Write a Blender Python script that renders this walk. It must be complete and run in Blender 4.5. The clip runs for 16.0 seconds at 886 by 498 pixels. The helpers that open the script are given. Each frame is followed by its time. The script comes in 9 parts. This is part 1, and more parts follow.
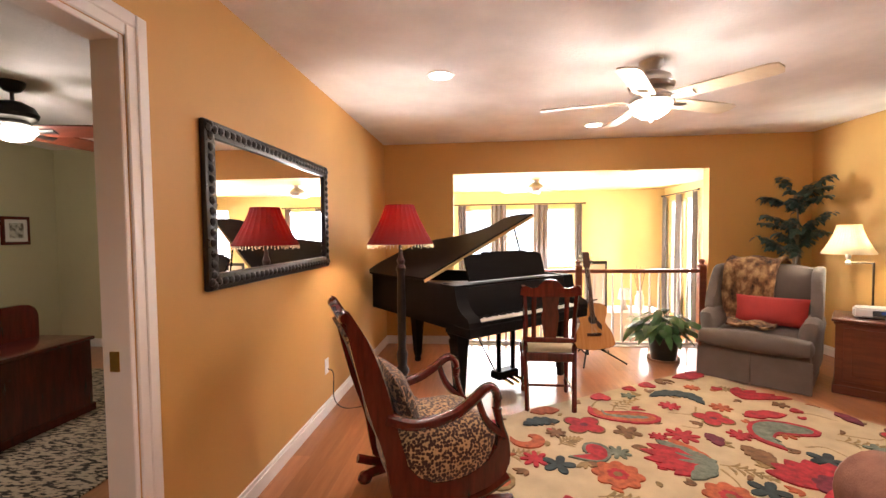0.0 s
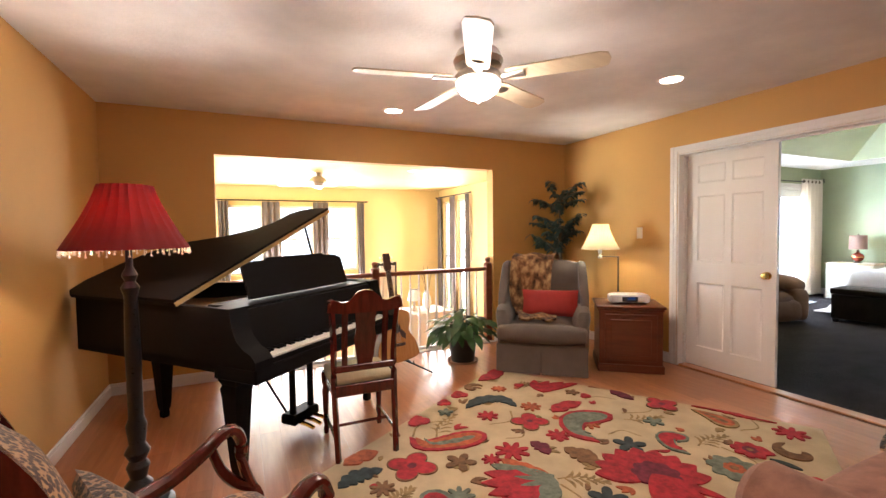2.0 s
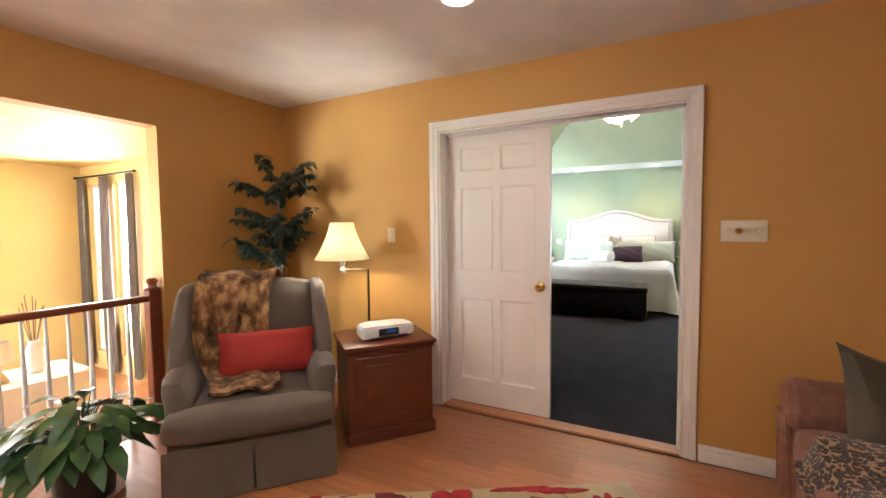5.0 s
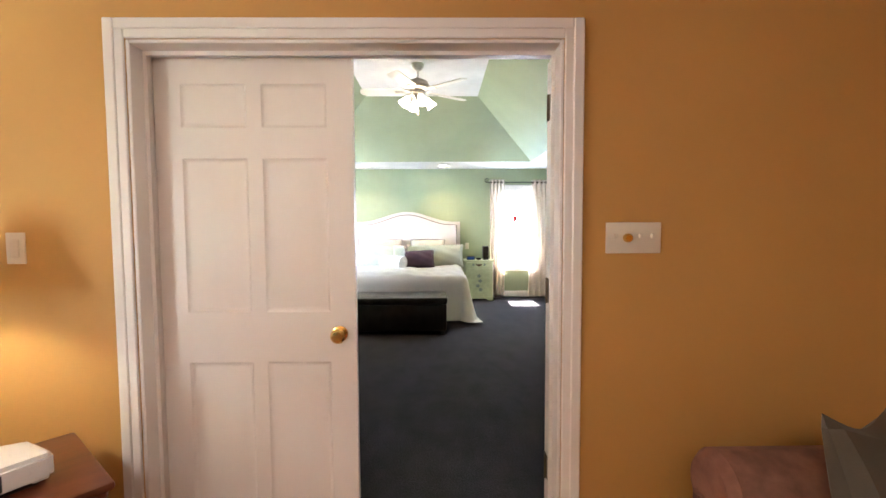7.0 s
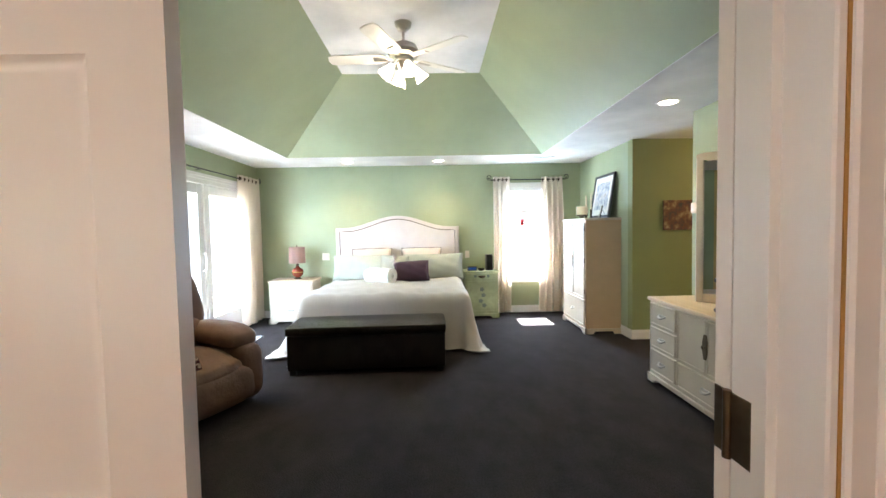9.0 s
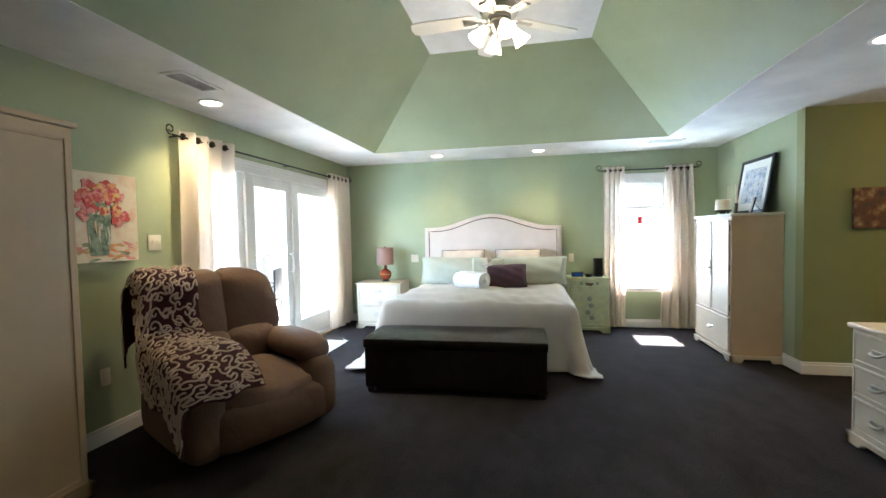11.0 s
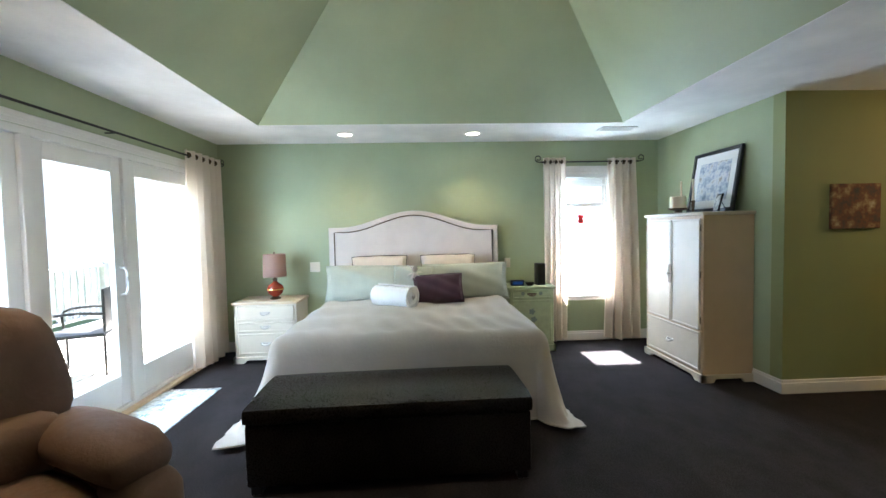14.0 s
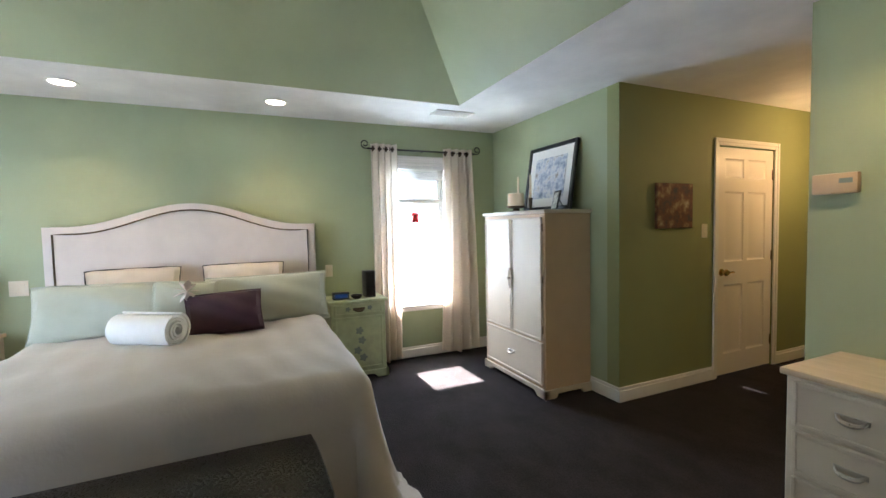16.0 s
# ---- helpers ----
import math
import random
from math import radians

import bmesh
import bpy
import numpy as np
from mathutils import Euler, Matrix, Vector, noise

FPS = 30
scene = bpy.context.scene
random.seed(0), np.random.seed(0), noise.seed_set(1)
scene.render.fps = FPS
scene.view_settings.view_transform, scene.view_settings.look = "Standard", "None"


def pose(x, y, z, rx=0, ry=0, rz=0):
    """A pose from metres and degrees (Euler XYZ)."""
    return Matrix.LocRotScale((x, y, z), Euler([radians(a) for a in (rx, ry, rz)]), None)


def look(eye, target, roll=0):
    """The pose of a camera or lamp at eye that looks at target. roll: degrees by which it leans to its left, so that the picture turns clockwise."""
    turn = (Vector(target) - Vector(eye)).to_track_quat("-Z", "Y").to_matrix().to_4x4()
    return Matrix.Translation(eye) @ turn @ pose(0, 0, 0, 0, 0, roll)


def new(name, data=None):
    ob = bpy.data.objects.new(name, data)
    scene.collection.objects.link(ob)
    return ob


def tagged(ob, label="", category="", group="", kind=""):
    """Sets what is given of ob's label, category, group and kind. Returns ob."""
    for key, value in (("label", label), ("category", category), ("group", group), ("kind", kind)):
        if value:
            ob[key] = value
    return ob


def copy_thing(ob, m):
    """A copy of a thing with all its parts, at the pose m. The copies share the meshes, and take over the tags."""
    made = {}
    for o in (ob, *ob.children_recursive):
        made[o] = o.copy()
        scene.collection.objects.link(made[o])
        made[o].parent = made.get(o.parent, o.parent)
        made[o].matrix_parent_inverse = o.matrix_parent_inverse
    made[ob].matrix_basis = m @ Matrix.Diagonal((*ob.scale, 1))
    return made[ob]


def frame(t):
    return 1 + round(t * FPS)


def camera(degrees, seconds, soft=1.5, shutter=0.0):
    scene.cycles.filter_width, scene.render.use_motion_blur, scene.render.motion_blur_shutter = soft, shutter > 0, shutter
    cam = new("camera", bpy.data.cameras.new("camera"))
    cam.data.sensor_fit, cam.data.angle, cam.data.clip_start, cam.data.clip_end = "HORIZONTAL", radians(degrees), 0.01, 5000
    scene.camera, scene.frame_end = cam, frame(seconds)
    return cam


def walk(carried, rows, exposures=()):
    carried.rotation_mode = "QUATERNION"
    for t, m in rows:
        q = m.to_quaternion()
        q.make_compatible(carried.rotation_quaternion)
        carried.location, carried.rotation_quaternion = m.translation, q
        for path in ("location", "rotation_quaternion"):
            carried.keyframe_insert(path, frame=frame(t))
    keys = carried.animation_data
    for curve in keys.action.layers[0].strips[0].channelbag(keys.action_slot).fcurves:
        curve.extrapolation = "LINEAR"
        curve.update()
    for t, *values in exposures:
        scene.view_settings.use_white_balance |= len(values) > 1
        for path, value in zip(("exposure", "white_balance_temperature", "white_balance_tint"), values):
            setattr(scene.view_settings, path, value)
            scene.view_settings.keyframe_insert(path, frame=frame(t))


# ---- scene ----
# camera and walk
cam = camera(92.2, 16.0)
PATH = [
    (0, (0.058, 0.622, 1.36), (-0.128, 2.612, 1.283), -0.7),
    (0.5, (0.031, 0.781, 1.367), (0.088, 2.778, 1.279), -0.7),
    (1, (-0.025, 0.972, 1.354), (0.285, 2.946, 1.266), -0.6),
    (1.5, (-0.089, 1.161, 1.353), (0.504, 3.069, 1.267), -0.6),
    (2, (-0.079, 1.393, 1.339), (0.769, 3.203, 1.255), -0.8),
    (2.5, (0.009, 1.600, 1.386), (1.056, 3.300, 1.275), -0.7),
    (3, (0.101, 1.837, 1.376), (1.316, 3.422, 1.272), -0.6),
    (5.5, (1.228, 2.823, 1.365), (3.100, 3.518, 1.248), -0.5),
    (6, (1.503, 2.968, 1.377), (3.458, 3.371, 1.262), -0.5),
    (6.5, (1.805, 3.008, 1.365), (3.797, 3.155, 1.25), -0.6),
    (7, (2.136, 3.043, 1.366), (4.133, 3.019, 1.256), -0.3),
    (7.5, (2.466, 3.107, 1.371), (4.458, 2.961, 1.266), -0.7),
    (8, (2.758, 3.073, 1.372), (4.748, 2.899, 1.27), -0.8),
    (8.5, (3.034, 3.074, 1.359), (5.025, 2.893, 1.265), -0.8),
    (9, (3.269, 3.027, 1.396), (5.266, 2.986, 1.302), -1.1),
    (9.5, (3.457, 2.985, 1.364), (5.449, 3.155, 1.288), -1.2),
    (10, (3.619, 2.976, 1.356), (5.579, 3.381, 1.28), -1.1),
    (12.5, (4.458, 3.334, 1.378), (6.430, 3.657, 1.297), -1.1),
    (13, (4.660, 3.401, 1.379), (6.647, 3.613, 1.293), -1.3),
    (13.5, (4.897, 3.461, 1.381), (6.894, 3.537, 1.292), -1.2),
    (14, (5.118, 3.513, 1.39), (7.113, 3.417, 1.3), -1.2),
    (14.5, (5.322, 3.413, 1.377), (7.305, 3.169, 1.283), -1.4),
    (15, (5.566, 3.353, 1.404), (7.517, 2.926, 1.297), -1.4),
    (15.5, (5.800, 3.295, 1.399), (7.695, 2.663, 1.294), -1.2),
    (16, (5.987, 3.149, 1.381), (7.812, 2.340, 1.277), -1.2),
]
walk(cam, [(t, look(eye, target, roll)) for t, eye, target, roll in PATH], [(0, 6.2, 6250, 17), (1.5, 5.85, 6200, 16), (3, 5.78, 6150, 14), (5.5, 5.78, 6050, 13), (7.5, 5.84, 6150, 14), (9.5, 5.46, 6150, 11), (10.5, 5.22, 6050, 10), (12.5, 4.88, 5900, 9), (14, 4.74, 5900, 9), (16, 4.56, 6300, 14)])

# ---------------------------------------------------------------- light
world = bpy.data.worlds.new("sky")
world.use_nodes = True
scene.world = world
_sky = world.node_tree.nodes.new("ShaderNodeTexSky")
_sky.sky_type, _sky.sun_disc = "NISHITA", False
_sky.sun_elevation, _sky.sun_rotation = radians(50), radians(90)
_bg = world.node_tree.nodes["Background"]
_bg.inputs["Strength"].default_value = 0.05
world.node_tree.links.new(_sky.outputs[0], _bg.inputs[0])


def lamp(name, kind, m, watts, colour, size=0.1, size_y=0.0, spot=0.0, blend=0.6):
    d = bpy.data.lights.new(name, kind)
    d.energy, d.color = watts * (1.0 if kind == "SUN" else 0.10), colour
    if kind == "AREA":
        d.shape, d.size, d.size_y = "RECTANGLE", size, size_y or size
    elif kind == "SUN":
        d.angle = radians(size)
    else:
        d.shadow_soft_size = size
    if kind == "SPOT":
        d.spot_size, d.spot_blend = radians(spot), blend
    ob = new(name, d)
    ob.matrix_world = m
    return ob


WARM, TUNGSTEN, DAY = (1.0, 0.86, 0.72), (1.0, 0.62, 0.28), (0.68, 0.89, 1.14)
lamp("sun", "SUN", look((14, 1.5, 4.5), (9.5, 1.53, -0.86)), 5.0, (1.0, 0.98, 0.94), 0.5)
# area lamps for daylight; the slider and deck pair hang outside, out of view
lamp("slider_sky_light", "AREA", look((8.40, 7.15, 3.15), (8.30, 4.6, 0.9)), 105, DAY, 3.4, 1.3)
lamp("deck_sky_light", "AREA", look((6.85, 7.05, 1.25), (7.8, 3.2, 1.25)), 68, DAY, 2.0, 2.2)
lamp("window_sky_light", "AREA", look((10.33, 1.54, 1.32), (7.5, 2.2, 0.9)), 13, DAY, 0.6, 1.4)
lamp("far_windows_light", "AREA", look((0.85, 9.9, 1.2), (0.85, 6.0, 0.9)), 42, (1.0, 0.96, 0.88), 2.3, 1.3)
lamp("low_left_light", "AREA", look((-3.56, 7.45, 0.95), (3.7, 4.9, 1.3)), 54, (0.92, 0.96, 0.94), 1.9, 1.8)
lamp("far_side_light", "AREA", look((3.8, 9.2, 1.0), (-1.1, 4.6, 1.1)), 27, (1.0, 0.96, 0.88), 1.3, 1.8)
CEIL = 2.43
# the last two den cans are added out of view to brighten near walls
CANS_DEN = ((1.18, 5.09), (2.80, 3.55), (-0.22, 3.55), (0.9, 1.87), (-0.25, 0.35))
CANS_BED = ((6.93, 5.53), (6.87, 1.035), (9.76, 4.31), (9.77, 2.94))
CANS_FAR = ((0.1, 8.3), (1.5, 8.6), (2.9, 8.2), (2.2, 7.2))
for _x, _y in CANS_DEN:
    lamp("can_lamp", "SPOT", pose(_x, _y, CEIL - 0.02), (1.6 if _x < 0 else 3.6) if _y > 2.5 else (6.0 if _y > 1 else 15.0), WARM, 0.05, spot=142, blend=0.9)
for _x, _y in CANS_BED:
    lamp("can_lamp", "SPOT", pose(_x, _y, CEIL - 0.02), 15 if _x > 9 else (28 if _y > 3 else 16), (1.0, 0.76, 0.42), 0.05, spot=112, blend=0.8)
for _x, _y in CANS_FAR:
    lamp("can_lamp", "SPOT", pose(_x, _y, 2.20), 1.5, WARM, 0.05, spot=120, blend=0.8)
lamp("fan_lamp_den", "POINT", pose(1.13, 3.48, 2.02), 7.0, WARM, 0.22)
lamp("fan_bowl_den", "SPOT", pose(1.13, 3.48, 2.03), 1.5, WARM, 0.12, spot=168, blend=0.6)
lamp("fan_lamp_bed", "POINT", pose(7.07, 3.26, 2.58), 3.2, (1.0, 0.80, 0.56), 0.14)
lamp("fan_lamp_guest", "POINT", pose(-3.15, 3.3, 1.92), 4.6, WARM, 0.08)
lamp("table_lamp_bulb", "POINT", pose(3.29, 4.72, 1.22), 5.5, (1.0, 0.94, 0.74), 0.04)
lamp("red_lamp_bulb", "POINT", pose(-0.57, 3.87, 1.42), 5.0, WARM, 0.04)
lamp("bedside_bulb", "POINT", pose(9.93, 5.16, 1.03), 1.6, WARM, 0.04)
lamp("hall_lamp", "POINT", pose(7.78, -1.5, 2.0), 10, TUNGSTEN, 0.08)


# ---------------------------------------------------------------- materials
class Mat:
    """A node material with a principled shader, and short ways to add to it."""

    def __init__(self, name, colour, rough=0.6, metal=0.0, **more):
        self.m = bpy.data.materials.new(name)
        self.m.use_nodes = True
        self.t = self.m.node_tree
        self.b = self.t.nodes["Principled BSDF"]
        self.out = self.t.nodes["Material Output"]
        self.b.inputs["Base Color"].default_value = (*colour, 1)
        self.b.inputs["Roughness"].default_value = rough
        self.b.inputs["Metallic"].default_value = metal
        self.colour, self.rough = colour, rough
        for k, v in more.items():
            self.b.inputs[k.replace("_", " ")].default_value = v

    def node(self, kind, **inputs):
        n = self.t.nodes.new(kind)
        for k, v in inputs.items():
            n.inputs[k.replace("_", " ")].default_value = v
        return n

    def link(self, a, b):
        self.t.links.new(a, b)

    def coord(self, scale=(1, 1, 1), space="Object", warp=0.0):
        c = self.t.nodes.new("ShaderNodeTexCoord")
        mp = self.node("ShaderNodeMapping", Scale=scale)
        self.link(c.outputs[space], mp.inputs[0])
        if not warp:
            return mp.outputs[0]
        n = self.node("ShaderNodeTexNoise", Scale=6.0, Detail=2.0)
        self.link(mp.outputs[0], n.inputs["Vector"])
        mx = self.t.nodes.new("ShaderNodeMix")
        mx.data_type, mx.blend_type = "RGBA", "LINEAR_LIGHT"
        mx.inputs["Factor"].default_value = warp
        self.link(mp.outputs[0], mx.inputs["A"])
        self.link(n.outputs["Color"], mx.inputs["B"])
        return mx.outputs["Result"]

    def noise(self, scale, detail=4.0, stretch=(1, 1, 1), rough=0.55):
        n = self.node("ShaderNodeTexNoise", Scale=scale, Detail=detail, Roughness=rough)
        self.link(self.coord(stretch), n.inputs["Vector"])
        return n.outputs["Fac"]

    def ramp(self, fac, stops):
        r = self.t.nodes.new("ShaderNodeValToRGB")
        e = r.color_ramp.elements
        while len(e) < len(stops):
            e.new(0.5)
        for el, (p, c) in zip(e, stops):
            el.position, el.color = p, (*c, 1)
        self.link(fac, r.inputs["Fac"])
        return r.outputs["Color"]

    def mix(self, fac, a, b):
        mx = self.t.nodes.new("ShaderNodeMix")
        mx.data_type = "RGBA"
        for k, v in (("Factor", fac), ("A", a), ("B", b)):
            if isinstance(v, (int, float)):
                mx.inputs[k].default_value = v
            elif isinstance(v, tuple):
                mx.inputs[k].default_value = (*v, 1)
            else:
                self.link(v, mx.inputs[k])
        return mx.outputs["Result"]

    def base(self, socket):
        self.link(socket, self.b.inputs["Base Color"])
        return self

    def bump(self, height, strength=0.3, distance=0.004):
        b = self.node("ShaderNodeBump", Strength=strength, Distance=distance)
        self.link(height, b.inputs["Height"])
        self.link(b.outputs[0], self.b.inputs["Normal"])
        return self

    def vary(self, scale=3.0, amount=0.12, fine=60.0, bump=0.15, distance=0.002, stretch=(1, 1, 1)):
        """Colour that drifts at a large scale, relief and gloss at a fine one."""
        c = self.colour
        lo, hi = (tuple(min(1, k * f) for k in c) for f in (1 - amount, 1 + amount))
        self.base(self.ramp(self.noise(scale, 5, stretch), ((0.3, lo), (0.7, hi))))
        f = self.noise(fine, 4, stretch)
        rr = self.node("ShaderNodeMapRange", To_Min=max(0.02, self.rough - 0.08), To_Max=min(1, self.rough + 0.08))
        self.link(f, rr.inputs["Value"])
        self.link(rr.outputs[0], self.b.inputs["Roughness"])
        return self.bump(f, bump, distance)

    def pieces(self, amount=0.25):
        """Vary from piece to piece."""
        o = self.t.nodes.new("ShaderNodeObjectInfo")
        src = self.b.inputs["Base Color"].links
        a = src[0].from_socket if src else self.colour
        h = self.node("ShaderNodeHueSaturation")
        mr = self.node("ShaderNodeMapRange", To_Min=1 - amount, To_Max=1 + amount)
        self.link(o.outputs["Random"], mr.inputs["Value"])
        self.link(mr.outputs[0], h.inputs["Value"])
        if src:
            self.link(a, h.inputs["Color"])
        else:
            h.inputs["Color"].default_value = (*a, 1)
        return self.base(h.outputs[0])

    def glow(self, colour, strength):
        self.b.inputs["Emission Color"].default_value = (*colour, 1)
        self.b.inputs["Emission Strength"].default_value = strength
        return self

    def sheer(self, colour, fac):
        """Cloth that lets light through."""
        tr = self.node("ShaderNodeBsdfTranslucent", Color=(*colour, 1))
        mx = self.node("ShaderNodeMixShader", Fac=fac)
        self.link(self.b.outputs[0], mx.inputs[1])
        self.link(tr.outputs[0], mx.inputs[2])
        self.link(mx.outputs[0], self.out.inputs[0])
        return self


def wood(name, dark, light, rough=0.3, scale=1.0, stretch=(1, 12, 12), coat=0.0):
    w = Mat(name, light, rough, Coat_Weight=coat, Coat_Roughness=0.12)
    g = w.noise(3.0 * scale, 6, stretch, 0.65)
    w.base(w.ramp(g, ((0.25, dark), (0.75, light))))
    return w.bump(w.noise(22 * scale, 3, stretch), 0.08, 0.001)


def paint(name, colour, amount=0.05, bump=0.12):
    return Mat(name, colour, 0.62).vary(1.3, amount, 130.0, bump, 0.0012).m


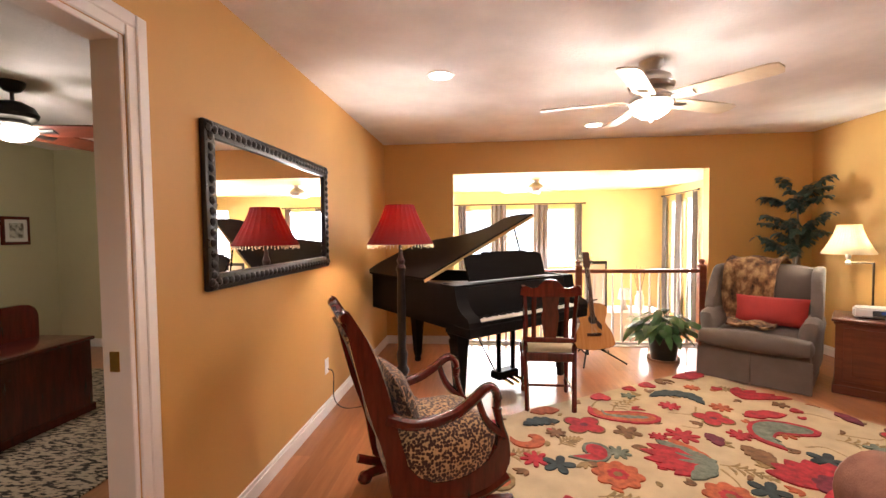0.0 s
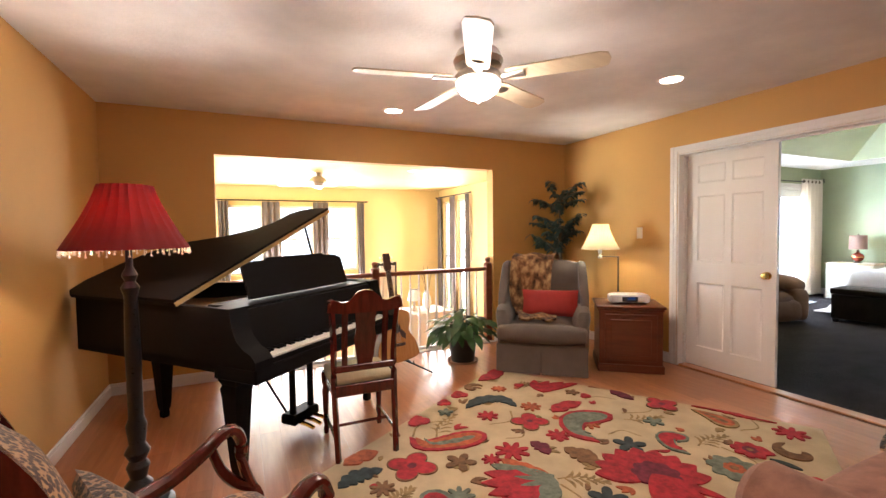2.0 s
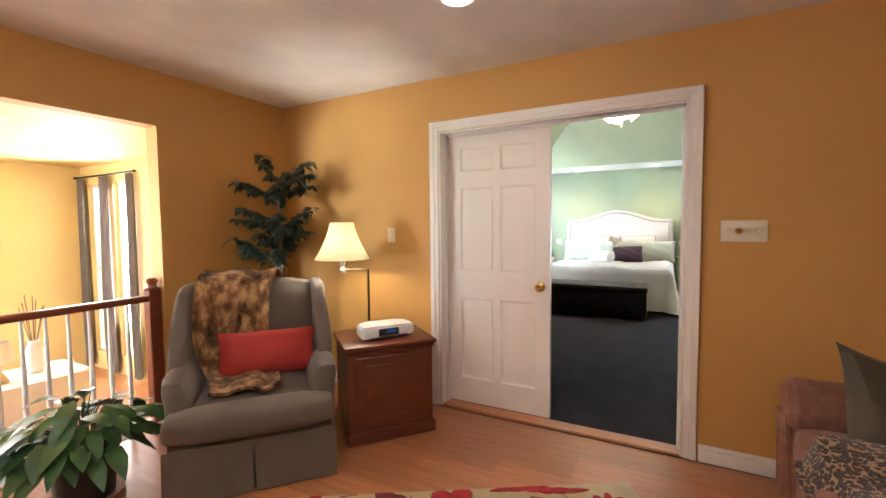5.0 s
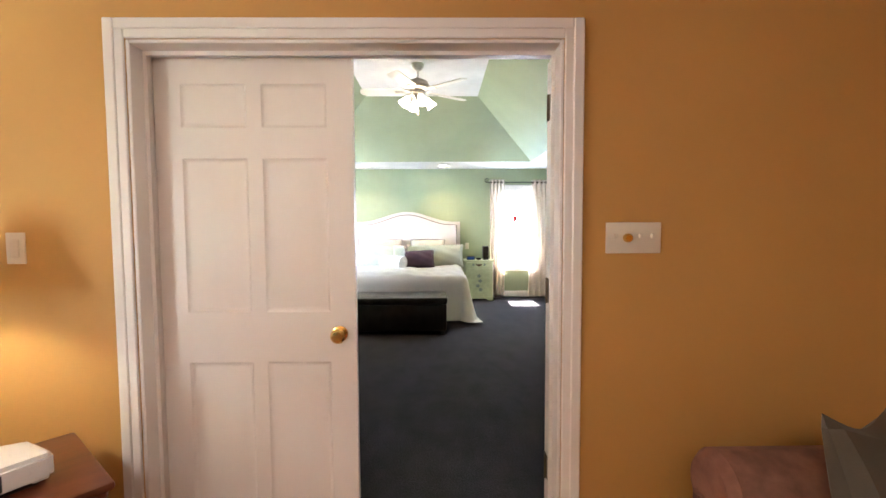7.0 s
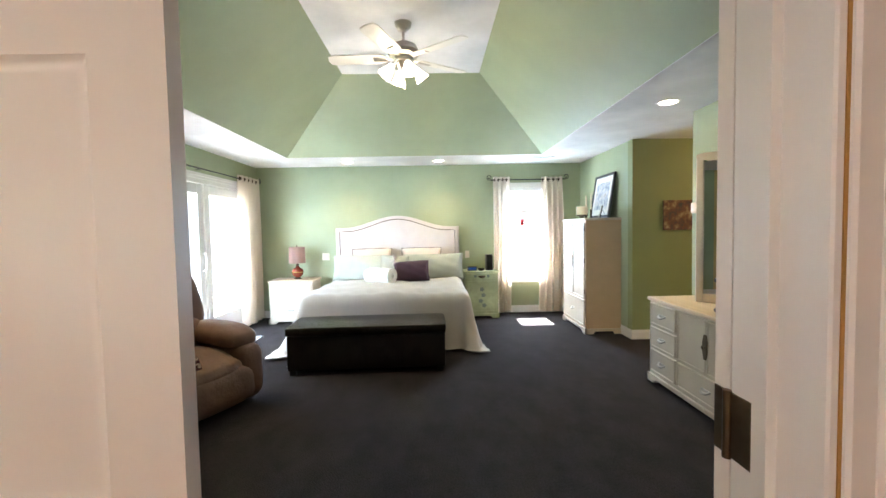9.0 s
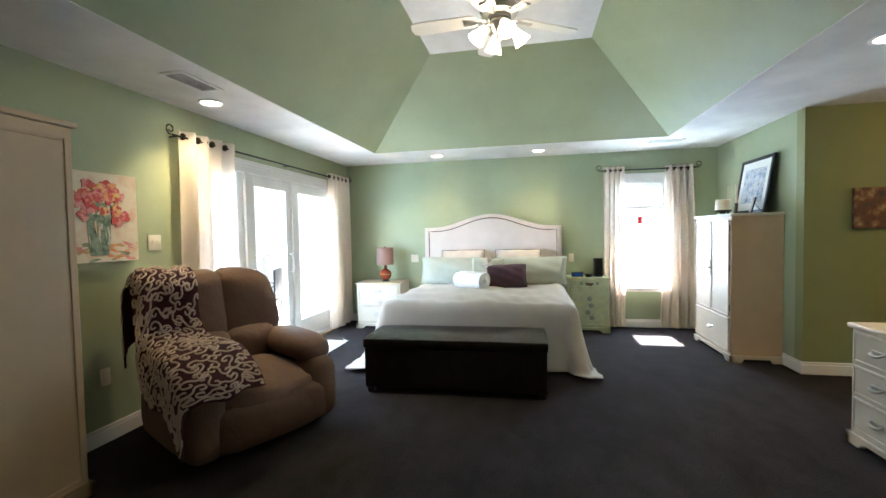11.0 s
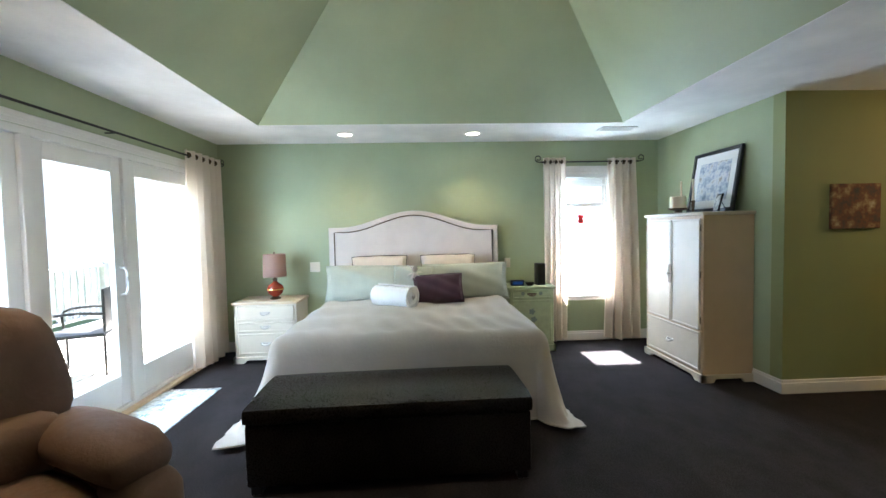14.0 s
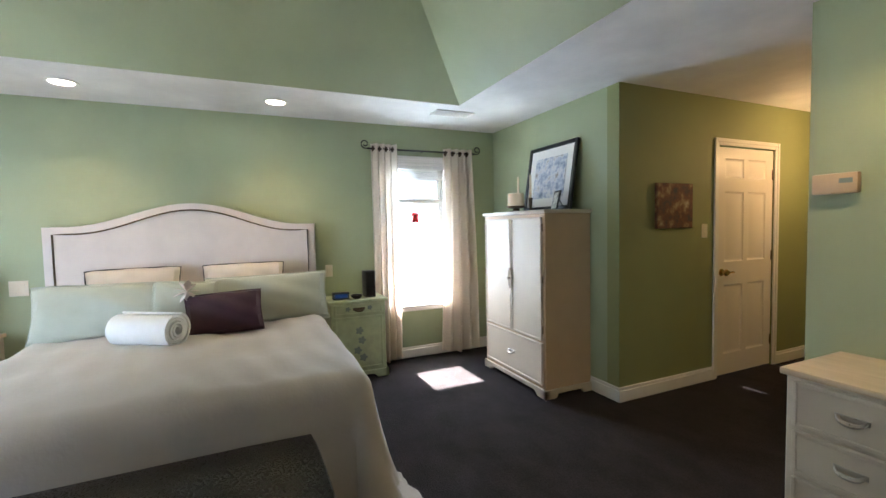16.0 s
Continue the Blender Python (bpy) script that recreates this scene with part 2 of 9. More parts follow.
M = {
    "ochre": paint("ochre_wall_paint", (0.575, 0.312, 0.086)),
    "yellow": paint("pale_yellow_wall_paint", (0.66, 0.49, 0.21)),
    "sage": paint("sage_green_wall_paint", (0.36, 0.405, 0.25), 0.09),
    # sage wall colour turned olive to carry the hall's warm lamplight
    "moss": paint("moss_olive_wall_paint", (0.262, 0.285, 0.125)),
    "olive": paint("pale_olive_wall_paint", (0.52, 0.49, 0.30)),
    "ceiling": Mat("stippled_white_ceiling", (0.74, 0.72, 0.70), 0.85).vary(2.2, 0.12, 45.0, 0.6, 0.004).m,
    "trim": Mat("white_trim_paint", (0.80, 0.77, 0.74), 0.35).vary(4, 0.03, 90, 0.05).m,
    "door": Mat("white_door_paint", (0.80, 0.735, 0.68), 0.38).vary(3, 0.03, 200, 0.12, 0.0008, (1, 1, 0.08)).m,
    "plank": wood("honey_oak_plank", (0.31, 0.115, 0.043), (0.47, 0.20, 0.085), 0.28, 1.0, (9, 0.8, 9), 0.2).pieces(0.16).m,
    "subfloor": Mat("dark_joint", (0.16, 0.07, 0.03), 0.6).m,
    "mahogany": wood("red_mahogany", (0.036, 0.0055, 0.0035), (0.125, 0.0135, 0.0085), 0.24, 1.4, (6, 6, 0.8), 0.3).m,
    "cherry": wood("cherry_wood", (0.08, 0.019, 0.008), (0.175, 0.044, 0.017), 0.33, 1.2, (0.8, 6, 6), 0.2).m,
    "rail": wood("stained_handrail", (0.12, 0.028, 0.012), (0.24, 0.06, 0.025), 0.3, 1.2, (0.8, 6, 6), 0.2).m,
    "ebony": Mat("black_satin_lacquer", (0.007, 0.0055, 0.005), 0.50, Specular_IOR_Level=0.06).m,
    "blackwood": Mat("black_turned_wood", (0.012, 0.010, 0.010), 0.3).vary(8, 0.3, 70, 0.08).m,
    "ivory": Mat("ivory_keys", (0.80, 0.76, 0.66), 0.25).vary(8, 0.05, 80, 0.03).m,
    "goldplate": Mat("bronze_iron_plate", (0.42, 0.27, 0.10), 0.4, 0.7).vary(6, 0.15, 90, 0.1).m,
    "brass": Mat("brass", (0.72, 0.48, 0.16), 0.2, 1.0).vary(12, 0.12, 90, 0.05).m,
    "antique": Mat("antique_brass", (0.13, 0.095, 0.06), 0.42, 1.0).vary(14, 0.25, 90, 0.1).m,
    "nickel": Mat("brushed_nickel", (0.52, 0.48, 0.43), 0.3, 1.0).vary(12, 0.12, 120, 0.05).m,
    "iron": Mat("black_iron", (0.02, 0.018, 0.016), 0.45, 0.6).vary(12, 0.3, 90, 0.1).m,
    "mirror": Mat("mirror_glass", (0.92, 0.92, 0.92), 0.0, 1.0).m,
    "glass": Mat("clear_glass", (1, 1, 1), 0.0, 0.0, Transmission_Weight=1.0, IOR=1.02).m,
    "frosted": Mat("lit_frosted_glass", (0.9, 0.85, 0.75), 0.5).glow((1.0, 0.88, 0.66), 0.22).m,
    "bulb": Mat("lit_can_lens", (0.9, 0.9, 0.85), 0.5).glow((1.0, 0.90, 0.72), 0.7).m,
    "blade": wood("cream_fan_blade", (0.52, 0.42, 0.28), (0.66, 0.56, 0.40), 0.4, 1.0, (1, 9, 9)).m,
    "blade_white": Mat("white_fan_blade", (0.78, 0.74, 0.66), 0.4).vary(5, 0.05, 80, 0.05).m,
    "blade_dark": wood("cherry_fan_blade", (0.08, 0.018, 0.010), (0.17, 0.040, 0.018), 0.35, 1.0, (1, 9, 9)).m,
    "taupe": Mat("taupe_chenille", (0.125, 0.095, 0.075), 0.95, Sheen_Weight=0.08).vary(5, 0.14, 190, 0.4, 0.003).m,
    "tan": Mat("tan_microfibre", (0.135, 0.072, 0.044), 0.75, Sheen_Weight=0.03).vary(4, 0.16, 11, 0.6, 0.016).m,
    "sofa": Mat("brown_chenille", (0.26, 0.118, 0.078), 0.95, Sheen_Weight=0.08).vary(14, 0.28, 170, 0.5, 0.003).m,
    "red": Mat("red_woven_cushion", (0.35, 0.023, 0.016), 0.8, Sheen_Weight=0.04).vary(6, 0.12, 240, 0.35, 0.002).m,
    "greycush": Mat("grey_green_velvet", (0.080, 0.064, 0.043), 0.85, Sheen_Weight=0.08).vary(5, 0.2, 200, 0.25).m,
    "linen": Mat("cream_headboard_linen", (0.70, 0.62, 0.58), 0.9).vary(5, 0.05, 320, 0.35, 0.0015).m,
    "spread": Mat("pale_quilted_bedspread", (0.46, 0.42, 0.37), 0.85, Sheen_Weight=0.2).vary(4, 0.06, 42, 0.30, 0.006).m,
    "mint": Mat("pale_mint_satin", (0.43, 0.45, 0.365), 0.65, Sheen_Weight=0.3).vary(4, 0.08, 60, 0.2, 0.003).m,
    "beige": Mat("beige_pillow_cotton", (0.66, 0.57, 0.49), 0.85).vary(4, 0.08, 120, 0.25).m,
    "plum": Mat("plum_velvet", (0.045, 0.012, 0.024), 0.75, Sheen_Weight=0.15).vary(7, 0.25, 90, 0.4, 0.003).m,
    "towel": Mat("white_terry_towel", (0.80, 0.79, 0.77), 0.95).vary(6, 0.04, 220, 0.6, 0.003).m,
    "leather": Mat("black_brown_leather", (0.013, 0.0095, 0.008), 0.28, Specular_IOR_Level=0.18).vary(8, 0.3, 120, 0.06, 0.001).m,
    "cream": Mat("antique_cream_paint", (0.61, 0.53, 0.415), 0.42).vary(3, 0.06, 110, 0.12).m,
    # wardrobe cream with warm room light mixed in; plain tan on the thermostat
    "tancream": Mat("aged_tan_cream_paint", (0.56, 0.40, 0.25), 0.42).vary(3, 0.07, 110, 0.12).m,
    "creamtop": wood("limed_wood_top", (0.52, 0.38, 0.24), (0.66, 0.52, 0.36), 0.4, 1.2, (1, 8, 8)).m,
    "celadon": Mat("distressed_green_paint", (0.52, 0.56, 0.34), 0.5).vary(10, 0.14, 80, 0.2).m,
    "flower_grey": Mat("painted_flower_grey", (0.24, 0.28, 0.24), 0.5).m,
    "greycurtain": Mat("grey_taupe_curtain", (0.16, 0.135, 0.125), 0.9).vary(5, 0.12, 150, 0.2).sheer((0.25, 0.2, 0.18), 0.15).m,
    "whitecurtain": Mat("ivory_curtain", (0.84, 0.76, 0.67), 0.9).vary(5, 0.04, 160, 0.2).sheer((0.95, 0.89, 0.82), 0.6).m,
    "plastic": Mat("ivory_plastic", (0.74, 0.67, 0.55), 0.35).m,
    "white_plastic": Mat("white_plastic", (0.75, 0.74, 0.72), 0.3).vary(6, 0.03, 80, 0.03).m,
    "black_plastic": Mat("black_plastic", (0.015, 0.015, 0.016), 0.35).vary(9, 0.2, 80, 0.05).m,
    "display": Mat("dim_blue_display", (0.01, 0.02, 0.06), 0.15).glow((0.1, 0.3, 0.9), 0.004).m,
    "redshade": Mat("red_silk_shade", (0.15, 0.007, 0.007), 0.7).vary(5, 0.12, 120, 0.2).sheer((0.27, 0.012, 0.010), 0.36).m,
    "creamshade": Mat("cream_pleated_shade", (0.60, 0.52, 0.39), 0.8).vary(5, 0.06, 120, 0.15).sheer((0.52, 0.46, 0.34), 0.5).m,
    "taupeshade": Mat("dusty_rose_shade", (0.30, 0.20, 0.165), 0.85).vary(5, 0.08, 150, 0.2).sheer((0.40, 0.26, 0.20), 0.3).m,
    "ceramic": Mat("red_glazed_ceramic", (0.26, 0.045, 0.022), 0.12).vary(7, 0.4, 50, 0.05).m,
    "wax": Mat("cream_candle_wax", (0.72, 0.60, 0.42), 0.5, Subsurface_Weight=0.1).m,
    "leaf": Mat("ficus_leaf", (0.035, 0.075, 0.05), 0.45).vary(12, 0.45, 40, 0.1).pieces(0.3).m,
    "fern": Mat("peace_lily_leaf", (0.03, 0.085, 0.022), 0.4).vary(12, 0.4, 40, 0.1).pieces(0.3).m,
    "bark": Mat("braided_bark", (0.20, 0.14, 0.09), 0.85).vary(14, 0.3, 60, 0.6, 0.006, (1, 1, 0.2)).m,
    "pot": Mat("dark_green_pot", (0.018, 0.020, 0.014), 0.35).vary(7, 0.3, 60, 0.08).m,
    "wicker": Mat("brown_wicker_pot", (0.08, 0.035, 0.02), 0.6).vary(30, 0.4, 90, 0.6, 0.006).m,
    "saucer": Mat("terracotta", (0.42, 0.24, 0.15), 0.7).vary(9, 0.15, 70, 0.2).m,
    "soil": Mat("potting_soil", (0.03, 0.02, 0.013), 0.95).vary(20, 0.4, 60, 0.7, 0.01).m,
    "spruce": wood("guitar_top", (0.44, 0.19, 0.055), (0.60, 0.29, 0.10), 0.18, 1.5, (10, 1, 1), 0.4).m,
    "rosewood": wood("dark_rosewood", (0.035, 0.014, 0.008), (0.09, 0.035, 0.02), 0.35, 1.5, (6, 6, 1)).m,
    "paper": Mat("warm_white_mat_board", (0.78, 0.76, 0.72), 0.7).m,
    "concrete": Mat("deck_boards", (0.42, 0.38, 0.33), 0.8).vary(4, 0.15, 50, 0.3).m,
    "grass": Mat("lawn", (0.08, 0.12, 0.04), 0.95).vary(1.2, 0.35, 30, 0.8, 0.02).m,
    "tree_leaf": Mat("tree_foliage", (0.07, 0.11, 0.04), 0.8).vary(1.5, 0.4, 20, 0.3).m,
    "siding": Mat("white_clapboard", (0.74, 0.72, 0.68), 0.6).vary(3, 0.05, 60, 0.1).m,
    "tablecloth": Mat("white_tablecloth", (0.80, 0.78, 0.74), 0.9).vary(5, 0.04, 120, 0.2).m,
    "redglass": Mat("red_glass_ornament", (0.6, 0.02, 0.02), 0.15).m,
}
_l = Mat("leopard_plush", (0.6, 0.45, 0.28), 0.9, Sheen_Weight=0.3)
_v = _l.node("ShaderNodeTexVoronoi", Scale=62.0, Randomness=0.75)
_l.link(_l.coord(warp=0.008), _v.inputs["Vector"])
_l.base(_l.ramp(_v.outputs["Distance"], ((0.0, (0.035, 0.009, 0.005)), (0.52, (0.040, 0.009, 0.005)), (0.58, (0.44, 0.26, 0.12)), (1.0, (0.52, 0.33, 0.16)))))
_l.bump(_l.noise(200, 3), 0.4, 0.002)
M["leopard"] = _l.m
_l = Mat("dark_leopard_fleece", (0.1, 0.05, 0.03), 0.95, Sheen_Weight=0.3)
_v = _l.node("ShaderNodeTexVoronoi", Scale=60.0, Randomness=1.0)
_l.link(_l.coord(warp=0.04), _v.inputs["Vector"])
_l.base(_l.ramp(_v.outputs["Distance"], ((0.0, (0.10, 0.03, 0.02)), (0.40, (0.012, 0.007, 0.005)), (0.58, (0.03, 0.016, 0.010)), (0.66, (0.34, 0.20, 0.11)))))
_l.bump(_l.noise(120, 3), 0.8, 0.006)
M["darkleopard"] = _l.m
_s = Mat("maroon_scroll_fleece", (0.1, 0.02, 0.02), 0.95, Sheen_Weight=0.03)
_s.base(_s.ramp(_s.noise(14, 4), ((0.3, (0.030, 0.004, 0.008)), (0.7, (0.058, 0.008, 0.015)))))
_s.bump(_s.noise(160, 3), 0.5, 0.003)
M["scroll"] = _s.m
M["scroll_line"] = Mat("cream_fleece_scrolls", (0.46, 0.35, 0.29), 0.95, Sheen_Weight=0.05).vary(10, 0.12, 200, 0.4, 0.002).m
_f = Mat("brown_faux_fur", (0.2, 0.1, 0.05), 1.0, Sheen_Weight=0.08)
_f.base(_f.ramp(_f.noise(15, 5, (1, 1, 0.6)), ((0.34, (0.022, 0.008, 0.003)), (0.5, (0.20, 0.092, 0.034)), (0.66, (0.50, 0.30, 0.13)))))
_f.bump(_f.noise(110, 4, (1, 1, 0.3)), 1.0, 0.012)
M["fur"] = _f.m
_c = Mat("charcoal_carpet", (0.020, 0.017, 0.018), 1.0, Specular_IOR_Level=0.08)
_w = _c.ramp(_c.noise(3.2, 6, (1, 1.4, 1), 0.66), ((0.34, (0.80, 0.80, 0.80)), (0.66, (1.18, 1.18, 1.18))))
_g = _c.mix(_c.noise(85, 3), (0.0145, 0.0122, 0.0124), (0.046, 0.0385, 0.0385))
_x = _c.t.nodes.new("ShaderNodeMix")
_x.data_type, _x.blend_type = "RGBA", "MULTIPLY"
_x.inputs["Factor"].default_value = 1.0
_c.link(_g, _x.inputs["A"])
_c.link(_w, _x.inputs["B"])
_c.base(_x.outputs["Result"])
_c.bump(_c.noise(110, 4), 0.9, 0.010)
M["carpet"] = _c.m
_c = Mat("black_cream_animal_rug", (0.3, 0.25, 0.18), 0.95)
_c.base(_c.ramp(_c.noise(16, 3, (1, 3.2, 1)), ((0.44, (0.02, 0.016, 0.013)), (0.52, (0.42, 0.34, 0.24)))))
_c.bump(_c.noise(150, 3), 0.6, 0.005)
M["animal_rug"] = _c.m


def canvas(name, stops, scale):
    """Loose brushwork in a few colours."""
    p = Mat(name, stops[0][1], 0.7)
    p.base(p.ramp(p.noise(scale, 3, (1, 1, 1), 0.6), stops))
    p.bump(p.noise(60, 3), 0.3, 0.002)
    return p.m


M["bouquet"] = canvas("painted_ground", ((0.35, (0.62, 0.54, 0.42)), (0.5, (0.66, 0.60, 0.48)), (0.68, (0.60, 0.34, 0.22))), 4.0)
M["p_red"] = canvas("painted_red_petals", ((0.3, (0.40, 0.035, 0.045)), (0.55, (0.52, 0.085, 0.085)), (0.75, (0.62, 0.22, 0.19))), 26.0)
M["p_orange"] = canvas("painted_orange_petals", ((0.3, (0.58, 0.20, 0.07)), (0.7, (0.66, 0.38, 0.18))), 26.0)
M["p_green"] = canvas("painted_vase_green", ((0.3, (0.05, 0.09, 0.05)), (0.7, (0.30, 0.38, 0.30))), 22.0)
M["p_pink"] = canvas("painted_pink", ((0.3, (0.52, 0.16, 0.17)), (0.7, (0.66, 0.34, 0.30))), 26.0)
M["p_yellow"] = canvas("painted_yellow", ((0.3, (0.62, 0.34, 0.08)), (0.7, (0.70, 0.50, 0.24))), 26.0)
M["p_leaf"] = canvas("painted_leaf_green", ((0.3, (0.10, 0.16, 0.09)), (0.7, (0.32, 0.36, 0.24))), 26.0)
M["p_sky"] = canvas("painted_pale_blue", ((0.3, (0.36, 0.44, 0.44)), (0.7, (0.56, 0.56, 0.50))), 20.0)
M["p_table"] = canvas("painted_table_umber", ((0.3, (0.42, 0.20, 0.09)), (0.7, (0.56, 0.40, 0.22))), 14.0)
M["marina"] = canvas("painted_harbour", ((0.30, (0.20, 0.24, 0.32)), (0.45, (0.42, 0.46, 0.54)), (0.55, (0.66, 0.66, 0.66)), (0.70, (0.34, 0.30, 0.26))), 14.0)
M["still"] = canvas("painted_still_life", ((0.32, (0.05, 0.045, 0.05)), (0.5, (0.16, 0.06, 0.035)), (0.62, (0.30, 0.20, 0.10)), (0.75, (0.50, 0.42, 0.30))), 11.0)
M["inkprint"] = canvas("ink_print", ((0.45, (0.60, 0.56, 0.48)), (0.62, (0.12, 0.10, 0.08))), 22.0)
# emission on the backdrop panels imitates the overexposed daylight outdoors
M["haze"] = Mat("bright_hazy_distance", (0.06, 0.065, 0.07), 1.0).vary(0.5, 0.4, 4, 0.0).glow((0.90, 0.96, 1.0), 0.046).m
# railing colour darkened to grey so that the daylight does not bleach it out
M["weathered"] = Mat("weathered_grey_railing", (0.20, 0.21, 0.22), 0.8).vary(4, 0.2, 50, 0.2).m
M["tree_bark"] = Mat("grey_tree_bark", (0.16, 0.15, 0.14), 0.9).vary(6, 0.3, 40, 0.6, 0.01).m
# wool colours of the flowered rug
M["rug_cream"] = Mat("cream_rug_pile", (0.47, 0.36, 0.215), 0.95).vary(5, 0.14, 190, 0.6, 0.003).m
for _n, _col in (("crimson", (0.33, 0.016, 0.024)), ("rust", (0.36, 0.085, 0.030)), ("teal", (0.135, 0.155, 0.115)), ("navy", (0.030, 0.042, 0.042)), ("umber", (0.17, 0.085, 0.035)), ("straw", (0.25, 0.165, 0.065)), ("wine", (0.13, 0.015, 0.03)), ("pale", (0.64, 0.69, 0.71)), ("blue", (0.25, 0.38, 0.40))):
    M["rug_" + _n] = Mat(_n + "_rug_wool", _col, 0.95).vary(26, 0.42, 190, 0.5, 0.003).m


# ---------------------------------------------------------------- mesh helpers
def fresh():
    return bmesh.new()


def box(bm, lo, hi, bev=0.0, seg=1):
    lo, hi = Vector(lo), Vector(hi)
    g = bmesh.ops.create_cube(bm, size=1.0, matrix=Matrix.Translation((lo + hi) / 2) @ Matrix.Diagonal((*(hi - lo), 1)))
    if bev:
        es = list({e for v in g["verts"] for e in v.link_edges})
        bmesh.ops.bevel(bm, geom=es, offset=min(bev, min(hi - lo) * 0.49), segments=seg, affect="EDGES", profile=0.5)
    return bm


def tilt(bm, start, m):
    """Turn everything added since vertex number start by the pose m."""
    bm.verts.ensure_lookup_table()
    bmesh.ops.transform(bm, matrix=m, verts=bm.verts[start:])
    return bm


def lathe(bm, prof, n=20, at=(0, 0, 0), m=None):
    """A turned shape from (radius, height) pairs."""
    rings = []
    for r, z in prof:
        rings.append([bm.verts.new((at[0] + r * math.cos(2 * math.pi * k / n), at[1] + r * math.sin(2 * math.pi * k / n), at[2] + z)) for k in range(n)] if r > 1e-5 else [bm.verts.new((at[0], at[1], at[2] + z))])
    for a, b in zip(rings, rings[1:]):
        for k in range(n):
            j = (k + 1) % n
            q = [a[k % len(a)], a[j % len(a)], b[j % len(b)], b[k % len(b)]]
            u = list(dict.fromkeys(q))
            if len(u) > 2:
                bm.faces.new(u)
    for r in (rings[0], rings[-1]):
        if len(r) > 2:
            bm.faces.new(r)
    if m is not None:
        bmesh.ops.transform(bm, matrix=m, verts=[v for r in rings for v in r])
    return bm


def tube(bm, pts, r, n=8, flat=1.0):
    """A rod along points; r is a radius or a function of 0..1; flat squeezes it sideways."""
    pts = [Vector(p) for p in pts]
    rings, up = [], Vector((0, 0, 1))
    for i, p in enumerate(pts):
        d = (pts[min(i + 1, len(pts) - 1)] - pts[max(i - 1, 0)]).normalized()
        s = d.cross(up)
        if s.length < 1e-3:
            s = d.cross(Vector((0, 1, 0)))
        s.normalize()
        t = s.cross(d).normalized()
        rr = r(i / (len(pts) - 1)) if callable(r) else r
        rings.append([bm.verts.new(p + s * rr * flat * math.cos(2 * math.pi * k / n) + t * rr * math.sin(2 * math.pi * k / n)) for k in range(n)])
    for a, b in zip(rings, rings[1:]):
        for k in range(n):
            bm.faces.new((a[k], a[(k + 1) % n], b[(k + 1) % n], b[k]))
    bm.faces.new(rings[0])
    bm.faces.new(rings[-1])
    return bm


def curve(pts, n=6):
    """A smooth line through points."""
    p = [Vector(q) for q in pts]
    p = [2 * p[0] - p[1], *p, 2 * p[-1] - p[-2]]
    out = []
    for i in range(1, len(p) - 2):
        for k in range(n):
            t = k / n
            out.append(0.5 * (2 * p[i] + (p[i + 1] - p[i - 1]) * t + (2 * p[i - 1] - 5 * p[i] + 4 * p[i + 1] - p[i + 2]) * t * t + (3 * p[i] - p[i - 1] - 3 * p[i + 1] + p[i + 2]) * t ** 3))
    return out + [p[-2]]


def prism(bm, outline, lo, hi, plane="xy"):
    """A flat outline given depth from lo to hi across its plane."""
    def at(a, b, h):
        return {"xy": (a, b, h), "xz": (a, h, b), "yz": (h, a, b)}[plane]
    n = len(outline)
    a = [bm.verts.new(at(x, y, lo)) for x, y in outline]
    b = [bm.verts.new(at(x, y, hi)) for x, y in outline]
    bm.faces.new(a)
    bm.faces.new(b)
    for k in range(n):
        bm.faces.new((a[k], a[(k + 1) % n], b[(k + 1) % n], b[k]))
    return bm


def sheet(bm, f, nu, nv, thick=0.008):
    """Cloth: f(u, v) gives points; it gets a back side and closed rims."""
    p = [[Vector(f(i / nu, j / nv)) for j in range(nv + 1)] for i in range(nu + 1)]
    def nrm(i, j):
        a = p[min(i + 1, nu)][j] - p[max(i - 1, 0)][j]
        b = p[i][min(j + 1, nv)] - p[i][max(j - 1, 0)]
        c = a.cross(b)
        return c.normalized() if c.length > 1e-9 else Vector((0, 0, 1))
    top = [[bm.verts.new(p[i][j]) for j in range(nv + 1)] for i in range(nu + 1)]
    bot = [[bm.verts.new(p[i][j] - thick * nrm(i, j)) for j in range(nv + 1)] for i in range(nu + 1)]
    for i in range(nu):
        for j in range(nv):
            bm.faces.new((top[i][j], top[i + 1][j], top[i + 1][j + 1], top[i][j + 1]))
            bm.faces.new((bot[i][j + 1], bot[i + 1][j + 1], bot[i + 1][j], bot[i][j]))
    for j in range(nv):
        bm.faces.new((top[0][j], top[0][j + 1], bot[0][j + 1], bot[0][j]))
        bm.faces.new((top[nu][j + 1], top[nu][j], bot[nu][j], bot[nu][j + 1]))
    for i in range(nu):
        bm.faces.new((top[i + 1][0], top[i][0], bot[i][0], bot[i + 1][0]))
        bm.faces.new((top[i][nv], top[i + 1][nv], bot[i + 1][nv], bot[i][nv]))
    return bm


